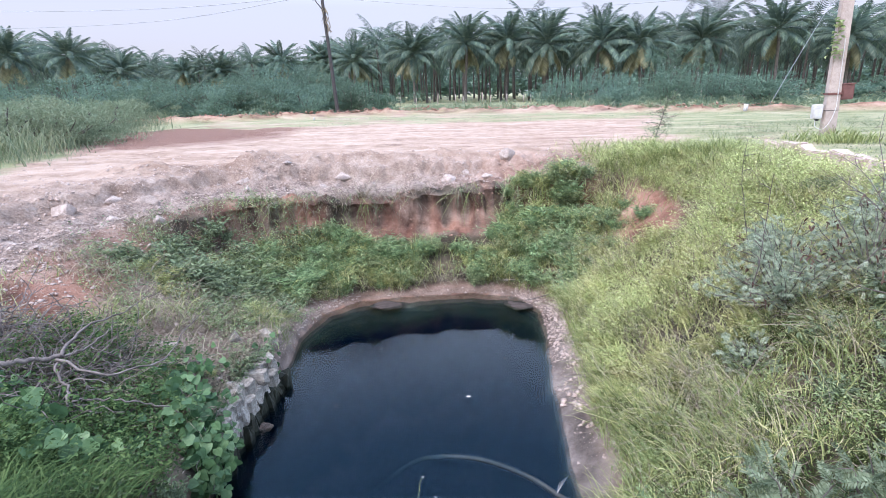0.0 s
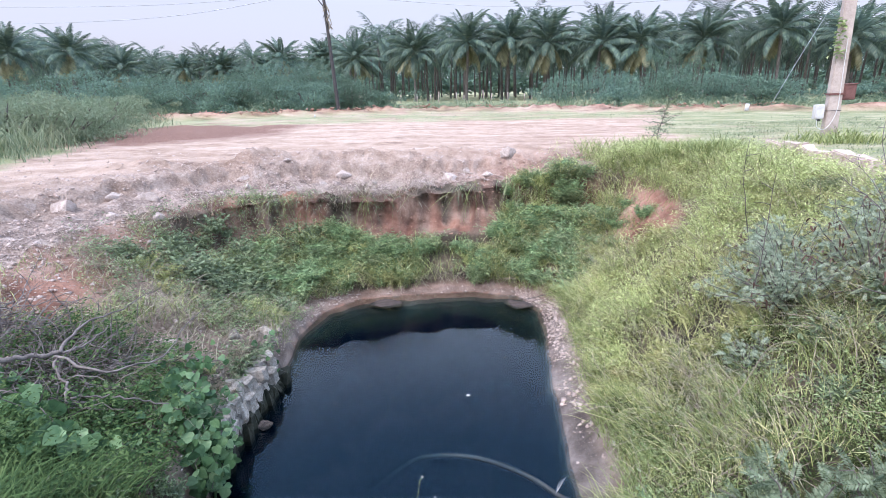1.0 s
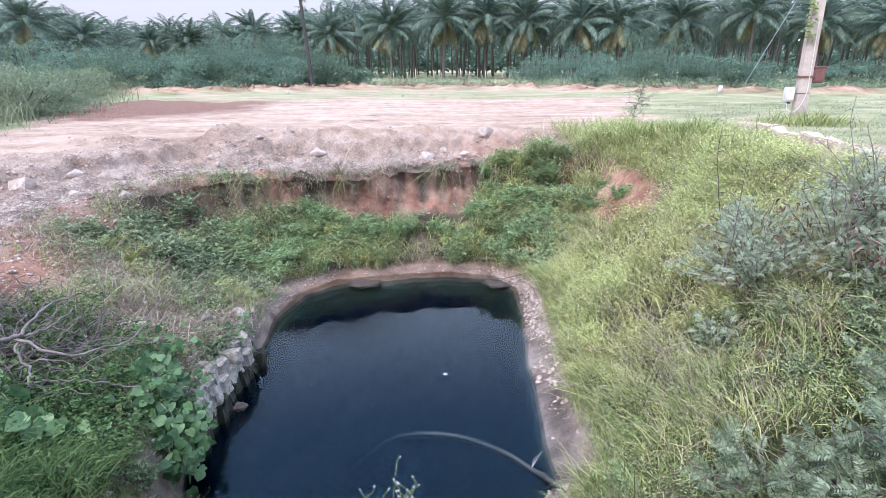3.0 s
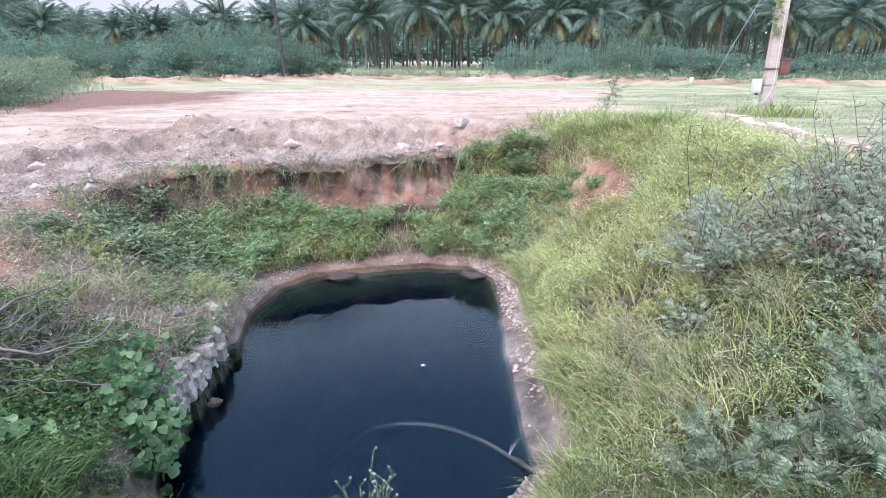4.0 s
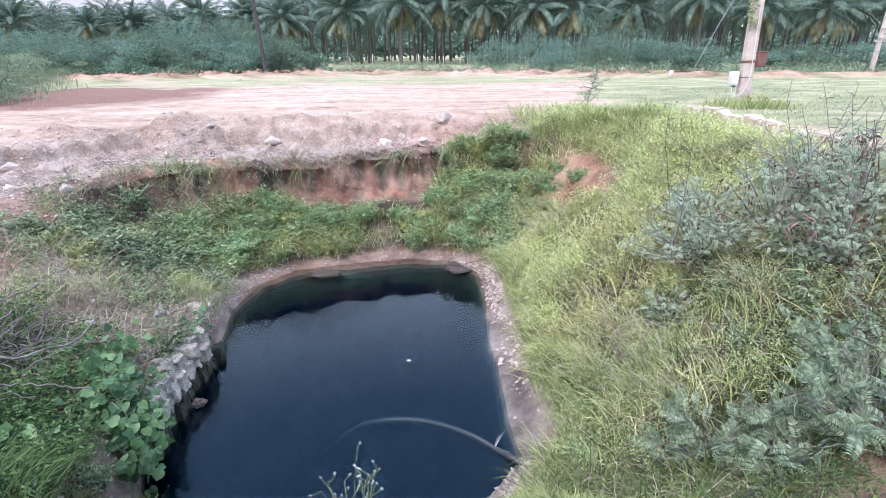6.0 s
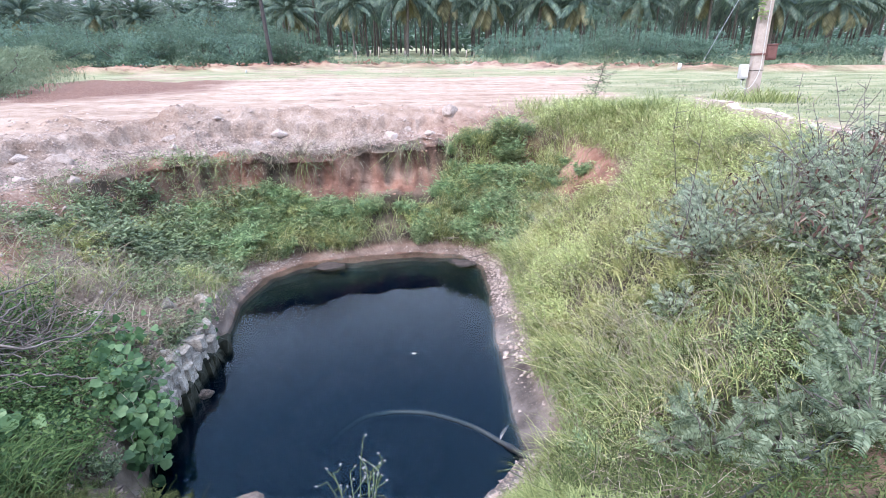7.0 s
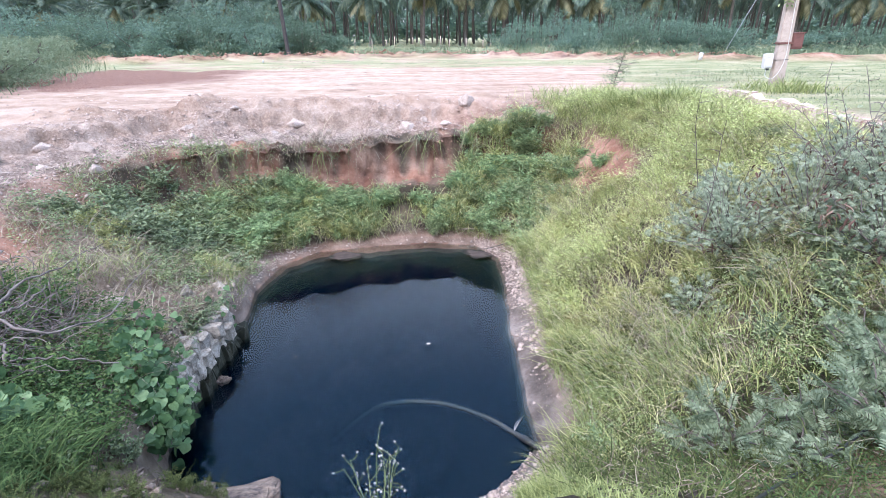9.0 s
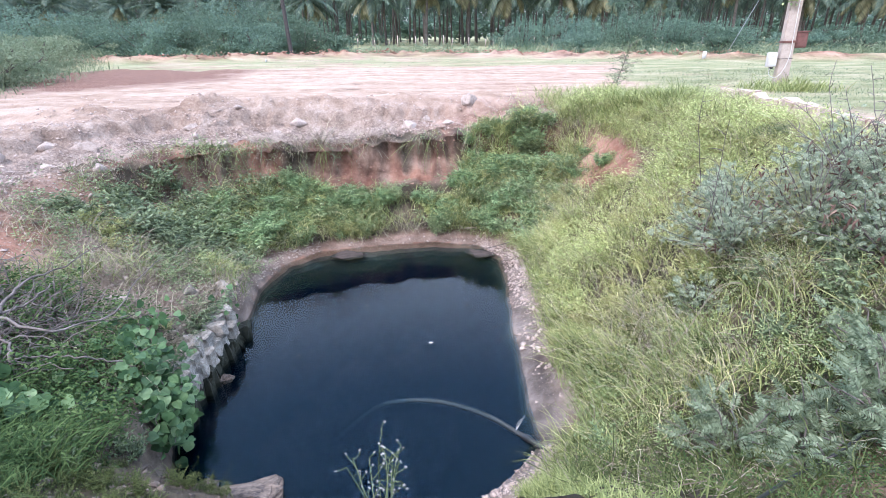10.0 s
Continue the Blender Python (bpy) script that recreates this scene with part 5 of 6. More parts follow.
P = scatter(6500, SLOPE_BOX, lambda x, y, g: on_right(x, y, g) * np.clip(0.35 + 1.3 * fbm(x * 0.9, y * 0.9, 86), 0, 1))
stuff("near_slope_weeds", weeds(P[(P[:, 1] < 4.4) & (RNG.uniform(0, 1, len(P)) < 0.5)], (0.08, 0.32), 20, (0.010, 0.028), 0.09, 0.3), WEED_LEAF, "small green weeds among the near slope's grass", "weeds")
stuff("slope_weeds", weeds(P[P[:, 1] > 4.4], (0.10, 0.40), 16, (0.018, 0.052), 0.10, 0.26), BRIGHT_WEED, "bright small-leaved weeds among the slope's grass", "weeds")
P = scatter(9000, (3.0, 7.8, 6.2, 12.0), lambda x, y, g: np.clip(g["right"] * 1.4, 0, 1) * np.clip(y - 8.2, 0, 1) * np.where(g["pit"], np.clip((g["u"] - 0.75) * 5, 0, 1), np.clip(1.2 - g["d1"] / 1.8, 0, 1)))
grass("crest_grass", P, (0.2, 0.46), (0.006, 0.011), LUSH_GRASS, "tall fresh green grass on the slope's crest", (0.3, 0.8))


# strands and stalks woven through the slope's grass
P = scatter(2600, SLOPE_BOX, lambda x, y, g: on_right(x, y, g) ** 0.7 * np.clip((y - 2.4) * 1.2, 0.05, 1))
stuff("bleached_stalks", ribbons(arching(P, (0.3, 0.85), (0.2, 1.2)), RNG.uniform(0.003, 0.006, len(P))), DRY_GRASS, "bleached stalks tangled through the slope's grass", "grass")
P = scatter(5200, SLOPE_BOX, lambda x, y, g: on_right(x, y, g) ** 0.6 * np.clip((y - 2.2) * 0.9, 0.08, 1))
stuff("green_stalks", ribbons(arching(P, (0.25, 0.6), (0.5, 1.4), 0.4), RNG.uniform(0.004, 0.007, len(P))), BRIGHT_WEED, "thin green stalks tangled through the slope's grass", "grass")
P = scatter(5200, (1.0, 2.6, 3.2, 8.6), lambda x, y, g: np.where(g["pit"] & ~g["pool"], g["right"] * np.clip((g["u"] - 0.085 + 0.03 * fbm(x * 3, y * 3, 112)) * 30, 0, 1) * np.clip((0.24 - g["u"]) * 12, 0, 1) * np.clip(0.6 + 1.3 * fbm(x * 2.4, y * 2.4, 113), 0.05, 1), 0))
grass("shore_fringe", P, (0.14, 0.34), (0.004, 0.009), LUSH_GRASS, "green grass fringe leaning over the pebbly shore", (0.5, 1.2), toward=np.pi)
# the near foot of the slope: olive stalks, small leaves, dead litter
NEAR_BOX = (0.9, 1.25, 3.4, 3.1)


def near_ok(x, y, g):
    return np.where(g["pit"] & ~g["pool"], (g["u"] > 0.14) * np.clip(0.75 + 1.2 * fbm(x * 2.6, y * 2.6, 114), 0.1, 1) * np.clip((y - 1.25 - 0.35 * np.clip(x - 1.9, 0, 1)) * 4, 0.15, 1), 0)


P = scatter(2600, NEAR_BOX, near_ok)
stuff("near_stalks", ribbons(arching(P, (0.12, 0.4), (0.4, 1.4), 0.5), RNG.uniform(0.003, 0.006, len(P))), OLIVE_GRASS, "olive green stalks at the foot of the shrubs", "grass")
P = scatter(1100, NEAR_BOX, near_ok)
stuff("near_litter", ribbons(arching(P, (0.1, 0.35), (0.0, 0.5), 0.3), RNG.uniform(0.003, 0.006, len(P))), DRY_GRASS, "dead straw lying between the shrubs", "grass")
P = scatter(260, NEAR_BOX, near_ok)
stuff("near_herbs", weeds(P, (0.05, 0.22), 18, (0.008, 0.024), 0.07, 0.34), OLIVE_GRASS, "small-leaved olive herbs between the shrubs", "weeds")


def on_far(x, y, g):
    ring = g["pit"] & ~g["pool"]
    tongue = 0.26 * np.clip(fbm(x * 1.1, 3.1 + 0 * y, 95) * 1.6 + 1.1 * np.clip((x - 0.7) / 0.7, 0, 1) - 0.15, -0.45, 1.2)
    return np.where(ring, g["far"] * np.clip((g["u"] - 0.10 + 0.05 * fbm(x * 2.6, y * 2.6, 116)) * 14, 0, 1) * np.clip((0.66 + tongue - g["u"]) * 12, 0, 1) * np.clip(0.55 + 1.6 * fbm(x * 2.2, y * 2.2, 98, 3), 0.1, 1), 0)


FAR_BOX = (-5.2, 7.2, 4.2, 10.6)
P = scatter(700, FAR_BOX, on_far)
stuff("bank_weeds", weeds(P, (0.08, 0.32), 22, (0.03, 0.085), 0.13, 0.24), BANK_WEED, "dense green leafy weeds on the far bank", "weeds")
P = scatter(9000, FAR_BOX, on_far)
grass("bank_grass", P, (0.12, 0.42), (0.004, 0.010), LUSH_GRASS, "green grass among the weeds of the bank", (0.3, 1.1), toward=-np.pi / 2)
P = scatter(3000, FAR_BOX, on_far)
grass("bank_pale_grass", P, (0.2, 0.5), (0.005, 0.010), SLOPE_GRASS, "pale green grass stalks among the bank's weeds", (0.4, 1.2), toward=-np.pi / 2)
P = scatter(2600, FAR_BOX, lambda x, y, g: np.where(g["pit"], g["far"] * (g["u"] > 0.8) * np.clip(0.2 + fbm(x * 1.6, y, 96), 0, 1), 0))
grass("hanging_grass", P, (0.25, 0.6), (0.005, 0.010), DRY_GRASS, "dry grass hanging over the red cut", (0.9, 1.5), toward=-np.pi / 2, lean=0.4)
# long strands hanging down over the cut
hang = []
for x, y, n in ((-1.55, 9.42, 34), (-1.42, 9.36, 18), (0.33, 9.86, 44), (0.50, 9.90, 20), (-3.0, 9.05, 26), (-3.35, 8.95, 34), (-3.7, 8.7, 30), (-2.55, 9.16, 10), (-0.9, 9.62, 10), (1.35, 9.95, 30), (1.8, 10.02, 34), (2.3, 10.05, 30)):
    x0, t = RNG.normal(x, 0.13, n), np.linspace(0, 1, 9)[None]
    L, reach = (0.18 + 0.75 * RNG.uniform(0, 1, n) ** 1.8)[:, None], RNG.uniform(0.05, 0.40, n)[:, None]
    y0 = y + RNG.normal(0.06, 0.09, n)
    z0 = lay(x0, y0)["z"]
    q = np.stack([x0[:, None] + RNG.normal(0, 0.22, n)[:, None] * t**1.5, y0[:, None] - reach * np.sqrt(t) - 0.12 * t, z0[:, None] + RNG.uniform(0.05, 0.6, n)[:, None] * L * np.sin(t * 2.4) - L * t**1.7], -1)
    hang.append(q + np.cumsum(RNG.normal(0, 0.014, q.shape), axis=1))
hang = np.concatenate(hang)
stuff("hanging_strands", ribbons(hang[::3], RNG.uniform(0.005, 0.010, len(hang[::3]))), LUSH_GRASS, "green strands hanging over the red cut", "grass")
stuff("hanging_weed_strands", ribbons(hang[1::3], RNG.uniform(0.005, 0.010, len(hang[1::3]))), DARK_WEED, "dull green strands hanging over the red cut", "grass")
stuff("hanging_dry_strands", ribbons(hang[2::3], RNG.uniform(0.004, 0.008, len(hang[2::3]))), DRY_GRASS, "dead grey strands hanging over the red cut", "grass")
P = scatter(1600, FAR_BOX, lambda x, y, g: np.where(g["pit"] & ~g["pool"], g["far"] * np.clip(1 - np.abs(g["u"] - 0.14) * 10, 0, 1), 0))
grass("shore_straw", P, (0.1, 0.3), (0.004, 0.008), DRY_GRASS, "dead straw along the muddy shore", (0.9, 1.5), lean=0.6)


def on_left(x, y, g):
    shoulder = np.exp(-(((x + 4.35) / 0.5) ** 2 + ((y - 5.05) / 0.55) ** 2))
    return np.clip(1 - 1.3 * shoulder, 0, 1) * np.where(g["pit"] & ~g["pool"], np.clip(g["left"] * 1.2 + 0.5 * g["far"] * (x < -2), 0, 1) * (g["u"] > 0.025) * np.clip((y - 3.3 - 0.5 * (x + 2.6)) * 3, 0, 1), 0)


LEFT_BOX = (-5.6, 1.0, -1.6, 9.2)
P = scatter(800, LEFT_BOX, lambda x, y, g: on_left(x, y, g) * np.clip(0.05 + 0.25 * (y > 5.6) + 1.3 * fbm(x * 0.9, y * 0.9, 101), 0, 1) * np.clip(1.15 - g["u"], 0, 1))
P2 = scatter(800, LEFT_BOX, lambda x, y, g: on_left(x, y, g) * np.clip(0.1 + 1.5 * fbm(x * 1.4 + 3, y * 1.4, 106), 0, 1))
stuff("left_bank_herbs", weeds(P2, (0.06, 0.22), 20, (0.02, 0.05), 0.12, 0.38), BANK_WEED, "bright green herbs dotted over the gentler bank", "weeds")
stuff("left_bank_weeds", weeds(P, (0.08, 0.28), 20, (0.02, 0.05), 0.13), DARK_WEED, "dark green weeds on the gentler bank", "weeds")
P = scatter(220, (-4.4, 6.6, -2.3, 9.0), lambda x, y, g: np.where(g["pit"] & ~g["pool"], np.clip((g["u"] - 0.25) * 6, 0, 1) * np.clip((0.78 - g["u"]) * 8, 0, 1) * np.clip(0.6 + 1.5 * fbm(x * 1.1, y * 1.1, 108), 0, 1), 0))
stuff("corner_weeds", weeds(P, (0.12, 0.34), 26, (0.035, 0.08), 0.16), DARK_WEED, "dense dark green weeds in the pit's corner", "weeds")
P = scatter(5000, LEFT_BOX, lambda x, y, g: on_left(x, y, g) * np.clip(0.45 + fbm(x * 1.2, y * 1.2, 102), 0, 1))
grass("dry_bank_grass", P, (0.08, 0.3), (0.004, 0.009), DRY_GRASS, "grey dead grass on the gentler bank", (0.5, 1.5), lean=0.5)
P = scatter(3200, LEFT_BOX, lambda x, y, g: on_left(x, y, g) * np.clip(0.1 + 1.4 * fbm(x * 0.8 + 7, y * 0.8, 103), 0, 1))
grass("left_bank_grass", P, (0.08, 0.26), (0.005, 0.009), LUSH_GRASS, "patches of green grass on the gentler bank", (0.4, 1.2))
P = scatter(9000, (-3.7, 1.4, -2.0, 3.4), lambda x, y, g: np.where(g["pit"] & ~g["pool"], np.clip((2.98 + 0.3 * fbm(x * 2, y * 2, 104) - y - 0.35 * (x + 2.6)) * 4, 0, 1) * (g["u"] > 0.05) * np.clip((-2.0 - x) * 5, 0, 1), 0))
grass("foreground_grass", P, (0.14, 0.34), (0.005, 0.010), SHADED_GRASS, "long fresh grass on the near bank", (0.5, 1.2))
P = scatter(5000, (5.5, 9.5, 16, 20), lambda x, y, g: np.where(g["pit"], 0, np.clip((x - 0.40 * y) / 2, 0, 1) * np.clip(0.3 + fbm(x * 0.5, y * 0.5, 105), 0, 1)))
grass("field_grass", P, (0.04, 0.10), (0.008, 0.016), REED_LEAF, "short turf of the field beside the pole")
P = scatter(700, (8.2, 11.8, 11.2, 13.4), lambda x, y, g: np.exp(-(((x - 9.6) / 0.9) ** 2 + ((y - 12.4) / 0.5) ** 2)))
grass("pole_grass", P, (0.2, 0.4), (0.01, 0.02), LUSH_GRASS, "taller green grass round the pole's foot")


# ---- leafy weed clumps ----
def herb_meshes(seed, material, stems, height, leaf, aspect, droop):
    """One clump: arching stems from a common foot, set with lance-shaped leaves."""
    r = np.random.default_rng(seed)
    tubes, at, az, pitch, size = [], [], [], [], []
    for k in range(stems):
        a, out, h = r.uniform(0, 2 * np.pi), r.uniform(0.1, 0.75), height * r.uniform(0.45, 1.1)
        s = np.linspace(0, 1, 7)
        foot = r.normal(0, 0.05, 2)
        line = np.stack([foot[0] + np.cos(a) * out * h * s**1.4, foot[1] + np.sin(a) * out * h * s**1.4, h * (s - droop * s**3)], 1)
        tubes.append(tube(line, [0.004, 0.0015], 3))
        n = int(r.integers(9, 17))
        t = r.uniform(0.15, 1.0, n)
        at.append(np.stack([np.interp(t, s, line[:, c]) for c in range(3)], 1) + r.normal(0, 0.008, (n, 3)))
        az.append(a + r.choice([-1, 1], n) * r.uniform(0.3, 1.6, n))
        pitch.append(r.normal(0.15, 0.45, n))
        size.append(leaf * r.uniform(0.5, 1.2, n) * (1.15 - 0.5 * t))
    at, az, pitch, size = (np.concatenate(q) for q in (at, az, pitch, size))
    stem, leaves = join_arrays(*tubes), leaf_soup(at, az, pitch, size, size * aspect)
    return from_arrays("stem", *stem, material, True), from_arrays("foliage", *leaves, material), join_arrays(stem, leaves), material


def herb_clumps(n, box, chance, kinds, size, label, group, seed):
    r = np.random.default_rng(seed)
    for k, (x, y, z) in enumerate(scatter(n, box, chance)):
        stem, leaves = kinds[k % len(kinds)][:2]
        root = tagged(new("weed_clump"), label, "weed", group)
        tagged(attach("stem", stem, root), kind="stuff")
        tagged(attach("foliage", leaves, root), kind="stuff")
        s = r.uniform(*size)
        root.matrix_basis = Matrix.Translation((x, y, z - 0.015)) @ Matrix.Rotation(r.uniform(0, 6.28), 4, "Z") @ Matrix.Diagonal((s * r.uniform(0.9, 1.3), s * r.uniform(0.9, 1.3), s, 1))


def herb_mass(name, n, box, chance, kinds, size, label, seed):
    """Many clumps past counting, joined into one stand."""
    r = np.random.default_rng(seed)
    made = []
    for k, p in enumerate(scatter(n, box, chance)):
        v, f = kinds[k % len(kinds)][2]
        a, sc = r.uniform(0, 6.28), r.uniform(*size)
        c, sn = np.cos(a) * sc * 1.1, np.sin(a) * sc * 1.1
        made.append((np.stack([v[:, 0] * c - v[:, 1] * sn, v[:, 0] * sn + v[:, 1] * c, v[:, 2] * sc], 1) + p - np.array([0, 0, 0.015]), f))
    return stuff(name, join_arrays(*made), kinds[0][3], label, "weeds")


GREEN_HERBS = [herb_meshes(700 + k, BANK_WEED, 30, 0.5, (0.11, 0.085, 0.14)[k % 3], (0.17, 0.27, 0.12)[k % 3], 0.2 + 0.1 * k) for k in range(4)]
BRIGHT_HERBS = [herb_meshes(720 + k, BRIGHT_WEED, 26, 0.42, (0.09, 0.065, 0.12)[k % 3], (0.17, 0.30, 0.11)[k % 3], 0.25 + 0.1 * k) for k in range(4)]
FINE_HERBS = [herb_meshes(780 + k, OLIVE_GRASS if k else WEED_LEAF, 30, 0.34, (0.034, 0.028, 0.045)[k], (0.3, 0.42, 0.2)[k], 0.3) for k in range(3)]
DARK_HERBS = [herb_meshes(740 + k, DARK_WEED, 28, 0.42, (0.085, 0.07)[k % 2], (0.28, 0.4)[k % 2], 0.25 + 0.1 * k) for k in range(3)]
herb_mass("bank_herbs", 90, FAR_BOX, on_far, GREEN_HERBS, (0.5, 1.1), "leafy green herbs crowding the far bank", 44)
herb_clumps(70, FAR_BOX, on_far, GREEN_HERBS, (0.5, 1.1), "leafy green weed clump rooted in the red bank", "weed clumps on the far bank", 31)
herb_clumps(22, (-2.0, 8.1, 3.0, 9.6), lambda x, y, g: on_far(x, y, g) * np.clip(0.4 + 1.5 * fbm(x * 1.5, y * 1.5, 99), 0, 1), BRIGHT_HERBS, (0.6, 1.1), "pale yellow-green weed clump on the bank", "weed clumps on the far bank", 32)
herb_clumps(24, (1.6, 8.4, 2.5, 10.2), lambda x, y, g: np.where(g["pit"] & ~g["pool"], (g["u"] > 0.25) * 1.0, 0), GREEN_HERBS[:2] + BRIGHT_HERBS[:2], (0.85, 1.3), "tall green weed clump in the pit's corner", "weed clumps on the far bank", 33)
herb_mass("slope_herbs", 80, (1.0, 3.9, 6.8, 11.5), on_right, BRIGHT_HERBS, (0.5, 1.05), "yellow-green herbs crowding the grassy slope", 45)
herb_clumps(50, (1.0, 3.9, 6.8, 11.5), on_right, BRIGHT_HERBS, (0.5, 1.05), "yellow-green weed clump growing through the slope's grass", "weed clumps on the grassy slope", 34)
herb_clumps(30, SLOPE_BOX, lambda x, y, g: on_right(x, y, g) * np.clip(0.2 + 1.5 * fbm(x, y, 100), 0, 1), GREEN_HERBS, (0.4, 0.8), "green leafy weed clump growing through the slope's grass", "weed clumps on the grassy slope", 35)
DRY_HERBS = [herb_meshes(760 + k, DRY_GRASS, 24, 0.45, 0.05, 0.2, 0.3 + 0.1 * k) for k in range(2)]
herb_clumps(20, (-2.62, 3.75, -2.30, 5.5), lambda x, y, g: np.where(g["pit"] & ~g["pool"], (g["u"] > 0.005) * (g["u"] < 0.06) * 1.0, 0), DRY_HERBS + DARK_HERBS[:1], (0.6, 0.95), "half-dry brownish weed clump above the stone lining", "weed clumps on the gentler bank", 41)
herb_clumps(18, (-4.2, 3.8, -2.3, 6.4), lambda x, y, g: np.where(g["pit"] & ~g["pool"], (g["u"] > 0.1) * np.clip(0.3 + 1.5 * fbm(x * 1.6, y * 1.6, 115), 0, 1), 0), DRY_HERBS + BRIGHT_HERBS[:1], (0.3, 0.6), "low half-dry weed clump on the gentler bank", "weed clumps on the gentler bank", 42)
herb_clumps(34, (-4.6, 6.3, -2.2, 9.1), lambda x, y, g: np.where(g["pit"] & ~g["pool"], (g["u"] > 0.12) * (g["u"] < 0.8) * np.clip(0.4 + 1.6 * fbm(x * 1.2, y * 1.2, 110), 0, 1), 0), DARK_HERBS, (0.5, 1.15), "dark green weed clump on the gentler bank", "weed clumps on the gentler bank", 36)
herb_clumps(12, (-4.2, 5.8, -2.3, 7.0), lambda x, y, g: np.where(g["pit"] & ~g["pool"], np.exp(-(((x + 3.75) / 0.35) ** 2 + ((y - 6.3) / 0.3) ** 2)) + np.exp(-(((x + 2.75) / 0.25) ** 2 + ((y - 6.65) / 0.25) ** 2)), 0), BRIGHT_HERBS, (0.5, 0.8), "bright green tuft of weeds on the gentler bank", "weed clumps on the gentler bank", 37)
herb_clumps(40, (1.2, 1.6, 3.8, 4.2), on_right, FINE_HERBS, (0.5, 1.0), "fine-leaved green weed clump near the foot of the slope", "weed clumps on the grassy slope", 38)
herb_clumps(13, (-2.75, 2.45, -2.05, 3.3), lambda x, y, g: np.where(g["pit"] & ~g["pool"], (g["u"] > 0.04) * 1.0, 0), DARK_HERBS, (0.35, 0.6), "dark weed clump beside the brown ledge", "weed clumps on the gentler bank", 40)
herb_clumps(16, (2.5, 2.5, 4.2, 3.9), lambda x, y, g: np.where(g["pit"] & ~g["pool"], np.clip((x - 2.2) * 0.7, 0, 1), 0), DARK_HERBS, (0.5, 0.95), "dark green weed clump below the tall shrub", "weed clumps on the grassy slope", 39)


herb_mass("ledge_herbs", 70, (-2.6, 1.9, -1.35, 2.95), lambda x, y, g: np.where(g["pit"] & ~g["pool"], (g["u"] > 0.05) * np.clip(0.55 + 1.3 * fbm(x * 2.4, y * 2.4, 119), 0.1, 1), 0), FINE_HERBS[1:], (0.25, 0.6), "olive weeds and dead stalks on the earth by the ledge", 46)
gravel("ledge_rubble", 700, (-2.6, 1.9, -1.2, 3.1), lambda x, y, g: np.where(g["pit"] & ~g["pool"], 0.8, 0), (0.008, 0.05), BROWN_ROCK, "brown rubble and clods by the rock ledge")


# ---- blue-green shrubs with feathered leaves ----
DEAD_LEAF = foliage("withered_leaf", [(0.25, (0.10, 0.055, 0.045)), (0.55, (0.20, 0.125, 0.10)), (0.8, (0.36, 0.27, 0.21))], 0.8, 0.2, 0.1, 2.0)


def pinnate(length, pairs=9):
    """One feathered leaf along +x: a rachis with paired leaflets."""
    q = np.repeat(np.linspace(0.15, 1, pairs), 2)
    sg = np.tile([1, -1], pairs)
    p = np.stack([q * length, 0 * q, 0.10 * length * np.sin(q * 2.4)], 1)
    L = length * (0.12 + 1.6 / pairs) * np.interp(q, [0, 0.4, 1], [0.8, 1, 0.65])
    v, f = leaf_soup(p, sg * 1.05, np.full(len(q), 0.05), L, L * 0.34, np.zeros(len(q)), 0.1)
    rv, rf = tube(np.stack([np.linspace(0, 1, 5) * length, np.zeros(5), 0.10 * length * np.sin(np.linspace(0, 1, 5) * 2.4)], 1), [0.003, 0.0015], 3)
    return join_arrays((rv, rf), (v, f))


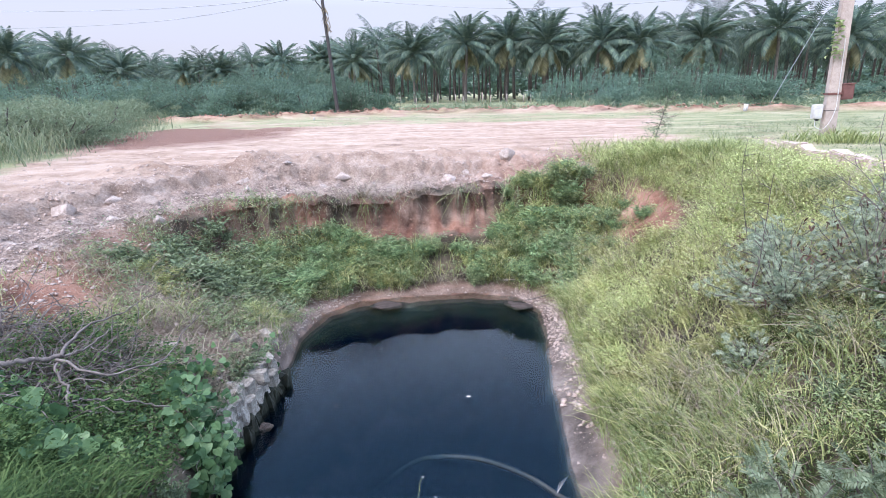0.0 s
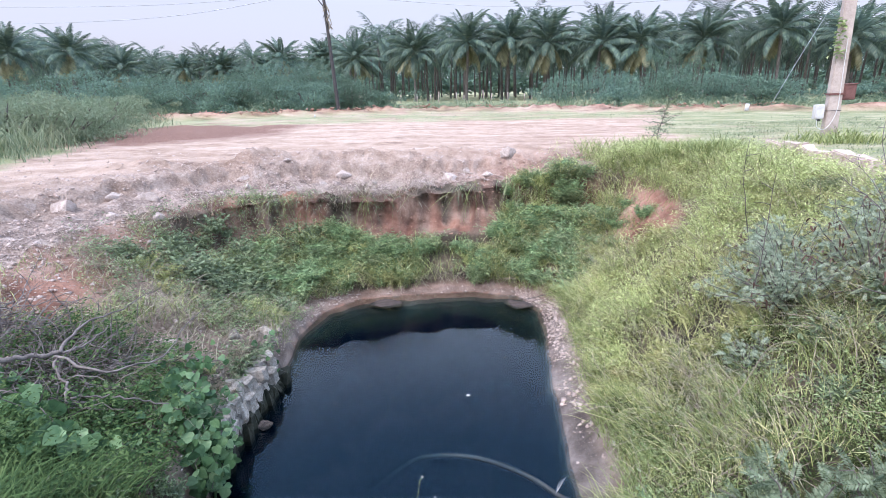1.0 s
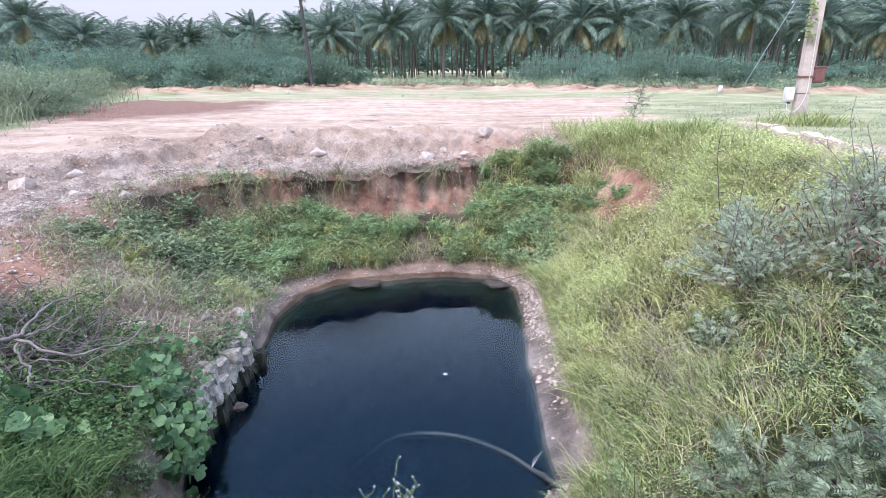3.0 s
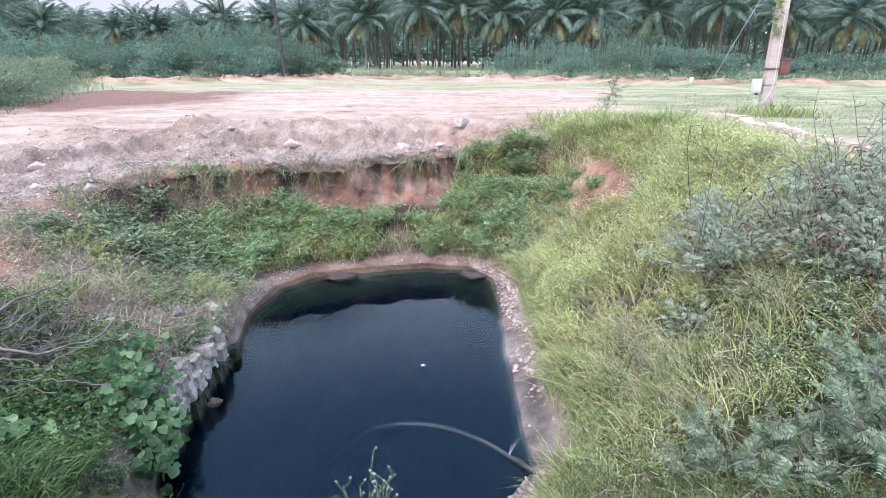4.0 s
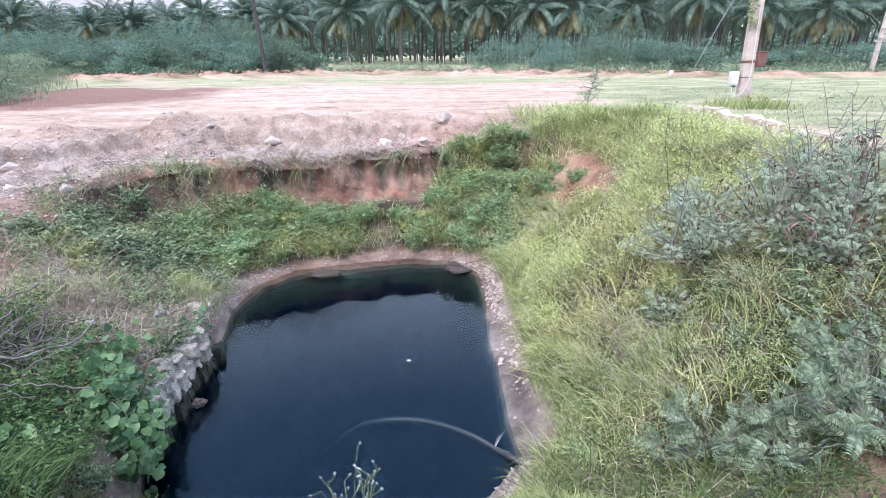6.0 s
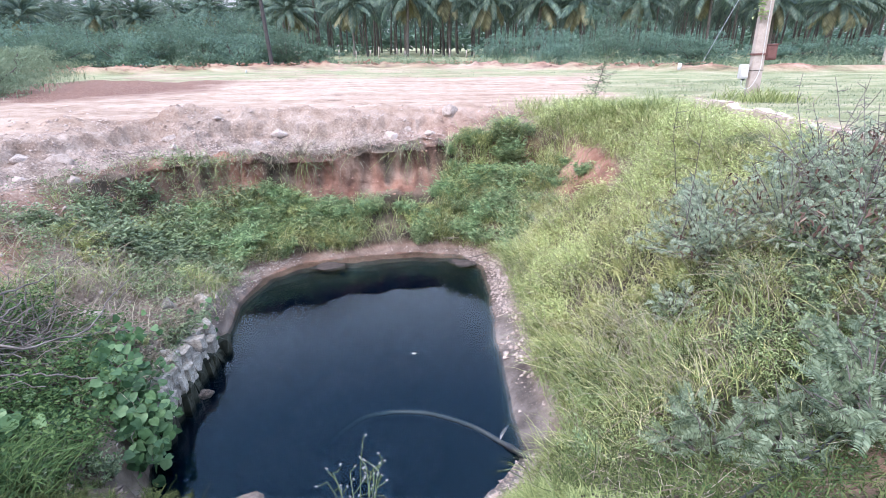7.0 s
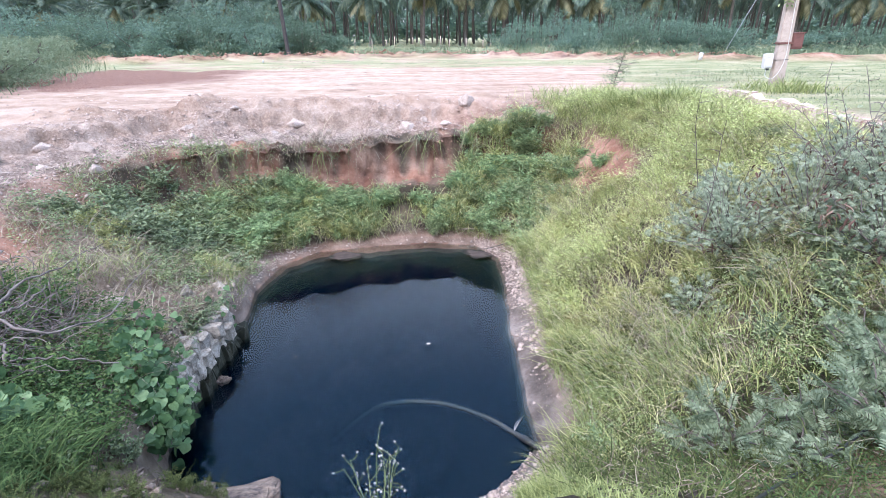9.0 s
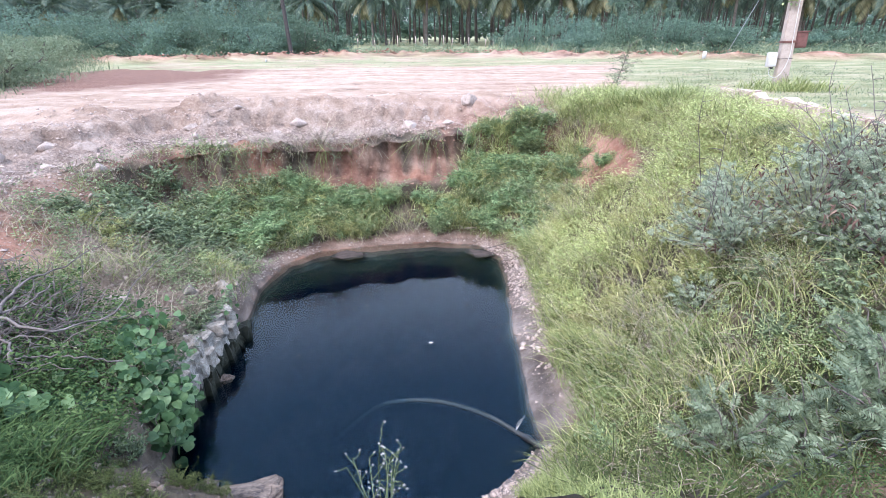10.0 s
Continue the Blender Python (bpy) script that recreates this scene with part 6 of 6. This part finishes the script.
def feather_shrub(x, y, width, height, seed, count, leaf=0.17, label="blue-green shrub with feathered leaves on thin stems", bare=0, material=None, pairs=9):
    r = np.random.default_rng(seed)
    root = tagged(new("shrub"), label, "shrub", "feather-leaved shrubs on the slope")
    stems, soups, tv, tf = [], [], *pinnate(1.0, pairs)
    n_stem = 10 + int(width * 18)
    for k in range(n_stem):
        a, e = r.uniform(0, 2 * np.pi), r.uniform(0.25, 1.3)
        d = np.array([np.cos(a) * np.cos(e) * width / 2, np.sin(a) * np.cos(e) * width / 2, np.sin(e) * height])
        s = np.linspace(0, 1, 7)[:, None]
        line = s * d * np.array([1, 1, 1]) + np.array([0, 0, -0.10 * height]) * s**2 + r.normal(0, 0.02, (7, 3)) * s
        stems.append(tube(line, [0.009, 0.003], 4))
        for _ in range(max(1, count // n_stem)):
            t = r.uniform(0.25, 1.0)
            at = np.array([np.interp(t, s[:, 0], line[:, ax]) for ax in range(3)]) + r.normal(0, 0.03, 3)
            yaw = a + r.normal(0, 0.9)
            m = np.array((Matrix.Rotation(yaw, 3, "Z") @ Matrix.Rotation(r.uniform(-1.0, 0.8), 3, "Y") @ Matrix.Rotation(r.normal(0, 0.8), 3, "X")))
            soups.append((tv @ m.T * leaf * r.uniform(0.7, 1.25) + at, tf))
    attach("stem", from_arrays("stem", *join_arrays(*stems), TWIG, True), root)
    attach("foliage", from_arrays("foliage", *join_arrays(*soups), material or SHRUB_LEAF), root)
    if bare:
        q = r.uniform(0, 1, 26 * bare) ** 0.5
        qa = r.uniform(0, 6.28, len(q))
        dl = np.stack([np.cos(qa) * q * width * 0.42, np.sin(qa) * q * width * 0.42, height * r.uniform(0.35, 1.05, len(q)) * (1 - 0.4 * q)], 1)
        dl = np.repeat(dl[::6], 6, axis=0)[:len(q)] + r.normal(0, 0.035, (len(q), 3))
        tagged(attach("dry_foliage", from_arrays("dry_foliage", *leaf_soup(dl, r.uniform(0, 6.3, len(q)), r.normal(-0.7, 0.5, len(q)), r.uniform(0.04, 0.09, len(q)), r.uniform(0.012, 0.025, len(q))), DEAD_LEAF), root), "withered red-brown leaves", kind="stuff")
    for k in range(bare):
        st = wander((r.normal(0, width * 0.15), r.normal(0, width * 0.12), height * 0.25), (r.normal(0, 0.25), r.normal(0, 0.25), 1), r.uniform(0.7, 1.25), 8, 0.12)
        tw = [tube(st, [0.0048, 0.0022], 5)]
        for j in range(3, 8):
            tw.append(tube(wander(st[j], (r.normal(0, 1), r.normal(0, 1), 0.5), 0.12, 4, 0.3), [0.004, 0.0015], 4))
        attach("bare_twig", from_arrays("bare_twig", *join_arrays(*tw), TWIG, True), root, "bare dry upright twig")
    root.location = (x, y, ground_z(x, y) - 0.02)
    return root


feather_shrub(3.05, 4.15, 1.35, 0.80, 501, 1560, 0.063, bare=2)
feather_shrub(3.6, 3.95, 1.4, 0.95, 502, 1690, 0.063, bare=5)
feather_shrub(4.05, 3.6, 1.4, 0.95, 509, 1430, 0.067, bare=8)
feather_shrub(4.3, 4.4, 1.3, 0.8, 503, 910, 0.063, bare=3)
feather_shrub(3.45, 4.85, 1.2, 0.62, 510, 800, 0.07, bare=1)
feather_shrub(3.55, 3.15, 1.2, 0.75, 511, 1040, 0.067, bare=4)
feather_shrub(2.6, 3.8, 0.5, 0.35, 507, 180, 0.08)
LOW = "low blue-green shrub with long feathered leaves"
feather_shrub(1.88, 2.12, 0.75, 0.36, 504, 170, 0.115, LOW, 0, LOW_SHRUB_LEAF, 9)
feather_shrub(2.15, 1.98, 0.80, 0.40, 505, 180, 0.12, LOW, 0, LOW_SHRUB_LEAF, 9)
feather_shrub(2.35, 1.72, 0.80, 0.40, 506, 190, 0.12, LOW, 0, LOW_SHRUB_LEAF, 9)
feather_shrub(1.98, 1.74, 0.55, 0.30, 508, 110, 0.11, LOW, 0, LOW_SHRUB_LEAF, 9)
feather_shrub(2.6, 2.0, 0.80, 0.46, 512, 170, 0.12, LOW, 0, LOW_SHRUB_LEAF, 9)
feather_shrub(2.85, 2.35, 0.70, 0.48, 513, 150, 0.115, LOW, 0, LOW_SHRUB_LEAF, 9)


# ---- creeper, dead brush, sticks ----
def creeper_leaf_mesh(k):
    """A broad heart-shaped leaf, slightly cupped."""
    out = [(0, 0), (0.30, -0.10), (0.50, 0.12), (0.50, 0.38), (0.34, 0.68), (0.0, 1.0)]
    left = [(-x, y) for x, y in out[1:-1]][::-1]
    ring = out + left
    bm = bmesh.new()
    mid = [bm.verts.new((0, yy, 0)) for yy in (0.0, 0.35, 0.7, 1.0)]
    vs = [bm.verts.new((x, y, 0.12 * abs(x) - 0.10 * y * y + 0.03 * math.sin(9 * y + k))) for x, y in ring[1:5]]
    ws = [bm.verts.new((-x, y, 0.12 * abs(x) - 0.10 * y * y + 0.03 * math.sin(7 * y + k))) for x, y in ring[1:5]]
    for m_ in mid:
        m_.co.z = -0.10 * m_.co.y**2
    for side in (vs, ws):
        for f in ((mid[0], side[0], side[1], mid[1]), (mid[1], side[1], side[2], mid[2]), (mid[2], side[2], side[3], mid[3])):
            bm.faces.new(f if side is vs else f[::-1])
    me = bpy.data.meshes.new("leaf")
    bm.to_mesh(me)
    bm.free()
    me.materials.append(CREEPER_LEAF)
    return me


CREEPER_LEAVES = [creeper_leaf_mesh(k) for k in range(4)]


def vary_by_object(m):
    n, l = m.node_tree.nodes, m.node_tree.links
    geo = [x for x in n if x.bl_idname == "ShaderNodeNewGeometry"][0]
    info = n.new("ShaderNodeObjectInfo")
    for link in list(geo.outputs["Random Per Island"].links):
        l.new(info.outputs["Random"], link.to_socket)


vary_by_object(CREEPER_LEAF)


def creeper(label, runs, count, size, seed, spread):
    """Vines along a few runs with single leaves turned to the light."""
    r = np.random.default_rng(seed)
    root = tagged(new("creeper"), label, "creeper", "creepers on the near bank")
    lines = [smooth_line(run, 20) for run in runs]
    for ln in lines:
        attach("vine", from_arrays("vine", *tube(ln + r.normal(0, 0.012, ln.shape), [0.006, 0.003], 4), TWIG, True), root)
    for k in range(count):
        ln = lines[k % len(lines)]
        c = ln[r.integers(0, len(ln))] + r.normal(0, 1, 3) * np.array(spread)
        ob = attach("leaf", CREEPER_LEAVES[k % 4], root)
        s = size * r.uniform(0.65, 1.2)
        yaw = r.uniform(0, 2 * np.pi)
        ob.matrix_basis = Matrix.Translation(c) @ Euler((r.normal(0.7, 0.6), r.normal(0.25, 0.6), 0)).to_matrix().to_4x4() @ Matrix.Rotation(math.pi + r.normal(0, 0.8), 4, "Z") @ Matrix.Scale(s, 4)
    return root


creeper("bright green broad-leaved creeper hanging over the stones", [[(-2.57, 4.39, -1.15), (-2.39, 4.13, -1.26), (-2.22, 4.00, -1.47), (-2.09, 3.88, -1.72), (-1.99, 3.78, -1.81)], [(-2.49, 3.93, -1.14), (-2.30, 3.89, -1.36), (-2.18, 3.65, -1.50), (-2.03, 3.28, -1.60)],
         [(-2.26, 4.34, -1.47), (-2.11, 4.08, -1.64), (-2.05, 3.71, -1.76), (-1.99, 3.38, -1.79)], [(-2.33, 3.80, -1.22), (-2.14, 3.70, -1.45), (-2.01, 3.56, -1.69)], [(-2.42, 3.75, -1.25), (-2.25, 3.65, -1.45), (-2.12, 3.55, -1.7), (-2.02, 3.42, -1.9)], [(-2.35, 3.95, -1.25), (-2.2, 3.85, -1.5), (-2.08, 3.72, -1.75)]], 470, 0.085, 61, (0.06, 0.08, 0.06))
creeper("dark green creeper leaves scattered through the tangle", [[(-3.53, 4.57, -0.97), (-3.16, 4.38, -1.10), (-2.76, 3.94, -1.20), (-2.80, 3.52, -1.18)], [(-2.58, 3.19, -1.18), (-2.40, 3.28, -1.29), (-2.48, 3.73, -1.40)], [(-2.9, 3.4, -1.05), (-2.7, 3.9, -1.2), (-2.6, 4.4, -1.25)]], 150, 0.075, 64, (0.12, 0.14, 0.05))
creeper("pale green broad-leaved creeper over the dead brush", [[(-3.70, 3.48, -0.69), (-3.52, 3.42, -0.74), (-3.27, 3.36, -0.83), (-2.90, 3.05, -0.80), (-2.70, 2.93, -0.86), (-2.50, 2.95, -0.95)], [(-3.43, 3.40, -0.78), (-3.06, 3.15, -0.83), (-2.76, 2.80, -0.86)]], 110, 0.115, 62, (0.07, 0.06, 0.045))
creeper("small creeper leaves on top of the stone lining", [[(-2.25, 5.5, -1.55), (-2.15, 5.4, -1.6), (-2.08, 5.3, -1.85)], [(-2.9, 4.2, -1.05), (-2.6, 4.4, -1.15), (-2.4, 4.7, -1.35)]], 40, 0.07, 63, (0.07, 0.10, 0.06))


# Dark-coloured leaves paint the shaded hollow below the creeper.
P = scatter(650, (-3.9, 2.5, -2.05, 4.7), lambda x, y, g: np.where(g["pit"] & ~g["pool"], (g["u"] > 0.03) * ((y > 3.35) | (x < -2.12)) * np.clip(0.7 + fbm(x * 2, y * 2, 109), 0, 1), 0))
stuff("tangle_weeds", weeds(P, (0.12, 0.42), 28, (0.016, 0.042), 0.13), SHADED_GRASS, "tangled weeds coloured dark as the shade under the creeper", "weeds")


def dead_brush():
    """A heap of cut thorny branches, thick ones and a mat of twigs."""
    r = np.random.default_rng(77)
    root = tagged(new("dead_brush_pile"), "heap of dry grey-brown cut branches on the bank", "brush pile")
    for run, rad in (([(-3.58, 3.28, -0.50), (-3.42, 3.38, -0.55), (-3.33, 3.51, -0.61), (-3.21, 3.66, -0.66)], [0.021, 0.018]),
                     ([(-3.21, 3.66, -0.66), (-3.29, 3.96, -0.63), (-3.27, 4.13, -0.61), (-3.21, 4.37, -0.63), (-3.15, 4.62, -0.63), (-3.10, 5.07, -0.63)], [0.015, 0.008, 0.003]),
                     ([(-3.21, 3.66, -0.66), (-3.15, 3.85, -0.70), (-3.12, 4.05, -0.68), (-3.12, 4.20, -0.66)], [0.012, 0.004]),
                     ([(-3.21, 3.62, -0.66), (-2.93, 3.55, -0.71), (-2.76, 3.53, -0.77), (-2.65, 3.66, -0.79), (-2.52, 3.88, -0.85), (-2.54, 4.20, -0.83), (-2.57, 4.55, -0.79), (-2.57, 5.05, -0.81)], [0.012, 0.009, 0.006, 0.003]),
                     ([(-3.22, 3.64, -0.68), (-3.09, 3.47, -0.75), (-2.97, 3.38, -0.79), (-2.88, 3.23, -0.84)], [0.011, 0.009]),
                     ([(-2.93, 3.32, -0.85), (-2.66, 3.46, -0.95), (-2.36, 3.60, -1.12)], [0.009, 0.005])):
        attach("branch", from_arrays("branch", *tube(smooth_line(run, 18) + r.normal(0, 0.008, (18, 3)), rad, 7), TWIG, True), root)
    twigs = []
    bx, by2 = r.uniform(-4.3, -3.0, 800), r.uniform(3.2, 4.4, 800)
    bases = np.stack([bx, by2, lay(bx, by2)["z"]], 1)
    for k in range(800):
        x, y, z = bases[k]
        twigs.append(tube(wander((x, y, z + r.uniform(0.0, 0.3)), (r.normal(0, 1), r.normal(0, 1), r.normal(0, 0.35)), r.uniform(0.2, 0.7), 5, 0.35), [0.007, 0.003], 3))
    tagged(attach("twig_mat", from_arrays("twig_mat", *join_arrays(*twigs), TWIG), root), kind="stuff")
    return root


dead_brush()


def stick(run, rad, label, name="stick", material=None):
    return tagged(new(name, from_arrays(name, *tube(smooth_line(run, 20), rad, 6), material or TWIG, True)), label, "stick")


gz = ground_z
stick([(0.95, 8.42, gz(0.95, 8.42) + 0.03), (1.1, 8.38, gz(1.1, 8.38) + 0.06), (1.3, 8.42, gz(1.3, 8.42) + 0.02), (1.45, 8.36, gz(1.45, 8.36) + 0.05)], [0.018, 0.01], "pale crooked twig lying on the mud", material=ROCK)
stick([(1.75, 7.75, -1.9), (1.5, 7.7, -1.95), (1.3, 7.72, -2.0)], [0.01, 0.006], "dark twig reaching into the water")
stick([(2.05, 3.38, gz(2.05, 3.38) + 0.12), (2.3, 3.45, gz(2.3, 3.45) + 0.25), (2.6, 3.62, gz(2.6, 3.62) + 0.32), (2.78, 3.6, gz(2.78, 3.6) + 0.24)], [0.005, 0.004, 0.003], "long bleached straw stalk arching over the grass", "dry_stalk", DRY_GRASS)
stick([(2.5, 1.9, gz(2.5, 1.9) + 0.10), (2.07, 1.71, gz(2.07, 1.71) + 0.12), (1.93, 1.67, gz(1.93, 1.67) + 0.10), (1.73, 1.61, gz(1.73, 1.61) + 0.10), (1.45, 1.42, gz(1.45, 1.42) + 0.10), (1.15, 1.18, gz(1.15, 1.18) + 0.08)], [0.008, 0.008], "black plastic hose running through the shrubs", "hose", BLACK_PLASTIC)


def suction_pipe():
    """Black plastic pipe from the bank, curving under the water."""
    root = tagged(new("suction_pipe"), "black plastic suction pipe dipping into the pond", "pipe")
    run = smooth_line([(1.9, 2.72, -1.55), (1.5, 2.98, -1.84), (1.16, 3.22, -1.97), (1.02, 3.44, -2.035), (0.94, 3.55, -2.062), (0.75, 3.76, -2.072), (0.50, 3.94, -2.078), (0.23, 4.07, -2.095), (-0.11, 4.14, -2.13), (-0.40, 4.13, -2.20), (-0.8, 4.0, -2.45)], 60)
    SILT = surface("silted_plastic", (0.016, 0.017, 0.018), (0.05, 0.05, 0.048), 8, 0.5, 0.3, 40, 0.003)
    attach("hose", from_arrays("hose", *tube(run, [0.025, 0.025], 10), SILT, True), root, "silt-coated black hose")
    k = 18
    attach("joint", from_arrays("joint", *tube(run[k - 1:k + 2], [0.031, 0.033, 0.031], 10), BLACK_PLASTIC, True), root, "black pipe coupling")
    # White strands stand in for water jets leaking near the coupling.
    for j in range(4):
        a = RNG.uniform(-0.4, 0.4)
        run = smooth_line([(0.93, 3.52, -2.01), (0.95 + 0.02 * j, 3.57 + 0.015 * j, -1.97 + 0.02 * a), (0.98 + 0.025 * j, 3.63 + 0.02 * j, -1.99)], 6)
        attach("tie_string", from_arrays("tie_string", *tube(run, [0.0016, 0.001], 4), CABLE_WHITE), root, "thin white strand standing in for a leaking water jet")
    return root


suction_pipe()


def flower_weed(x, y, z, height, seed):
    """A thin branching weed with small white flower heads."""
    r = np.random.default_rng(seed)
    root = tagged(new("flowering_weed"), "slender weed with small white flower heads on the near bank", "weed")
    stems, heads, lv = [], [], []
    for k in range(10):
        st = wander((x + r.normal(0, 0.015), y + r.normal(0, 0.01), z), (r.normal(0, 0.10), r.normal(0, 0.08), 1), height * r.uniform(0.78, 1.0), 8, 0.045)
        stems.append(tube(st, [0.002, 0.001], 4))
        for j in range(4, 9):
            tw = wander(st[j], (r.normal(0, 0.8), r.normal(0, 0.5), 0.8), r.uniform(0.03, 0.09), 4, 0.2)
            stems.append(tube(tw, [0.001, 0.0007], 3))
            heads.append(tw[-1])
    attach("stem", from_arrays("stem", *join_arrays(*stems), WEED_LEAF), root)
    P_ = np.repeat(np.array(heads), 7, axis=0)
    n = len(P_)
    tagged(attach("flower_heads", from_arrays("flower_heads", *leaf_soup(P_, RNG.uniform(0, 6.3, n), RNG.uniform(-0.2, 1.3, n), np.full(n, 0.007), np.full(n, 0.004)), WHITE_PAINT), root, "tiny white flower heads"), kind="stuff")
    return root


flower_weed(-0.15, 1.62, -0.80, 0.57, 91)


def sapling(x, y, h, seed):
    r = np.random.default_rng(seed)
    root = tagged(new("sapling"), "thin half-bare sapling with sparse grey-green leaves", "sapling")
    st = wander((0, 0, -0.03), (0.05, 0, 1), h, 9, 0.10)
    tw, P_ = [tube(st, [0.012, 0.004], 5)], []
    for j in range(3, 10):
        for _ in range(5):
            b = wander(st[j], (r.normal(0, 1), r.normal(0, 1), 0.35), h * r.uniform(0.15, 0.35), 5, 0.2)
            tw.append(tube(b, [0.005, 0.002], 4))
            P_ += [b[q] for q in (1, 2, 3, 4, 5, 5)]
    attach("stem", from_arrays("stem", *join_arrays(*tw), TWIG, True), root)
    P_ = np.repeat(np.array(P_), 3, axis=0) + r.normal(0, 0.035, (len(P_) * 3, 3))
    n = len(P_)
    attach("foliage", from_arrays("foliage", *leaf_soup(P_, r.uniform(0, 6.3, n), r.uniform(-0.6, 0.6, n), r.uniform(0.03, 0.06, n), np.full(n, 0.02)), DARK_WEED), root)
    root.location = (x, y, ground_z(x, y))
    return root


sapling(4.55, 10.9, 1.15, 12)
for x, y, h in ((16.1, 27.6, 0.45), (-7.33, 29.1, 0.2)):
    ob = part("marker_stone", box_bm(0.4 * h, 0.3 * h, h, 0.02), WHITE_PAINT)
    tagged(ob, "whitewashed marker stone at the field's far edge", "marker stone")
    ob.matrix_basis = pose(x, y, ground_z(x, y) - 0.04, 0, 5, 20)
for k, (x, y) in enumerate([(0.2, 5.05), (-0.95, 6.2), (-0.6, 6.0), (0.75, 5.9), (-1.3, 4.9)]):
    s = 0.035 if k == 0 else 0.018
    fv, ff = leaf_soup(np.array([[x, y, WATER_Z + 0.004]]), np.array([0.3 * k]), np.array([0.0]), np.array([s * 1.8]), np.array([s]), np.array([0.0]), 0.05)
    tagged(new("floating_leaf", from_arrays("floating_leaf", fv, ff, WHITE_PAINT)), "small pale leaf floating on the pond", "leaf", "leaves floating on the pond")
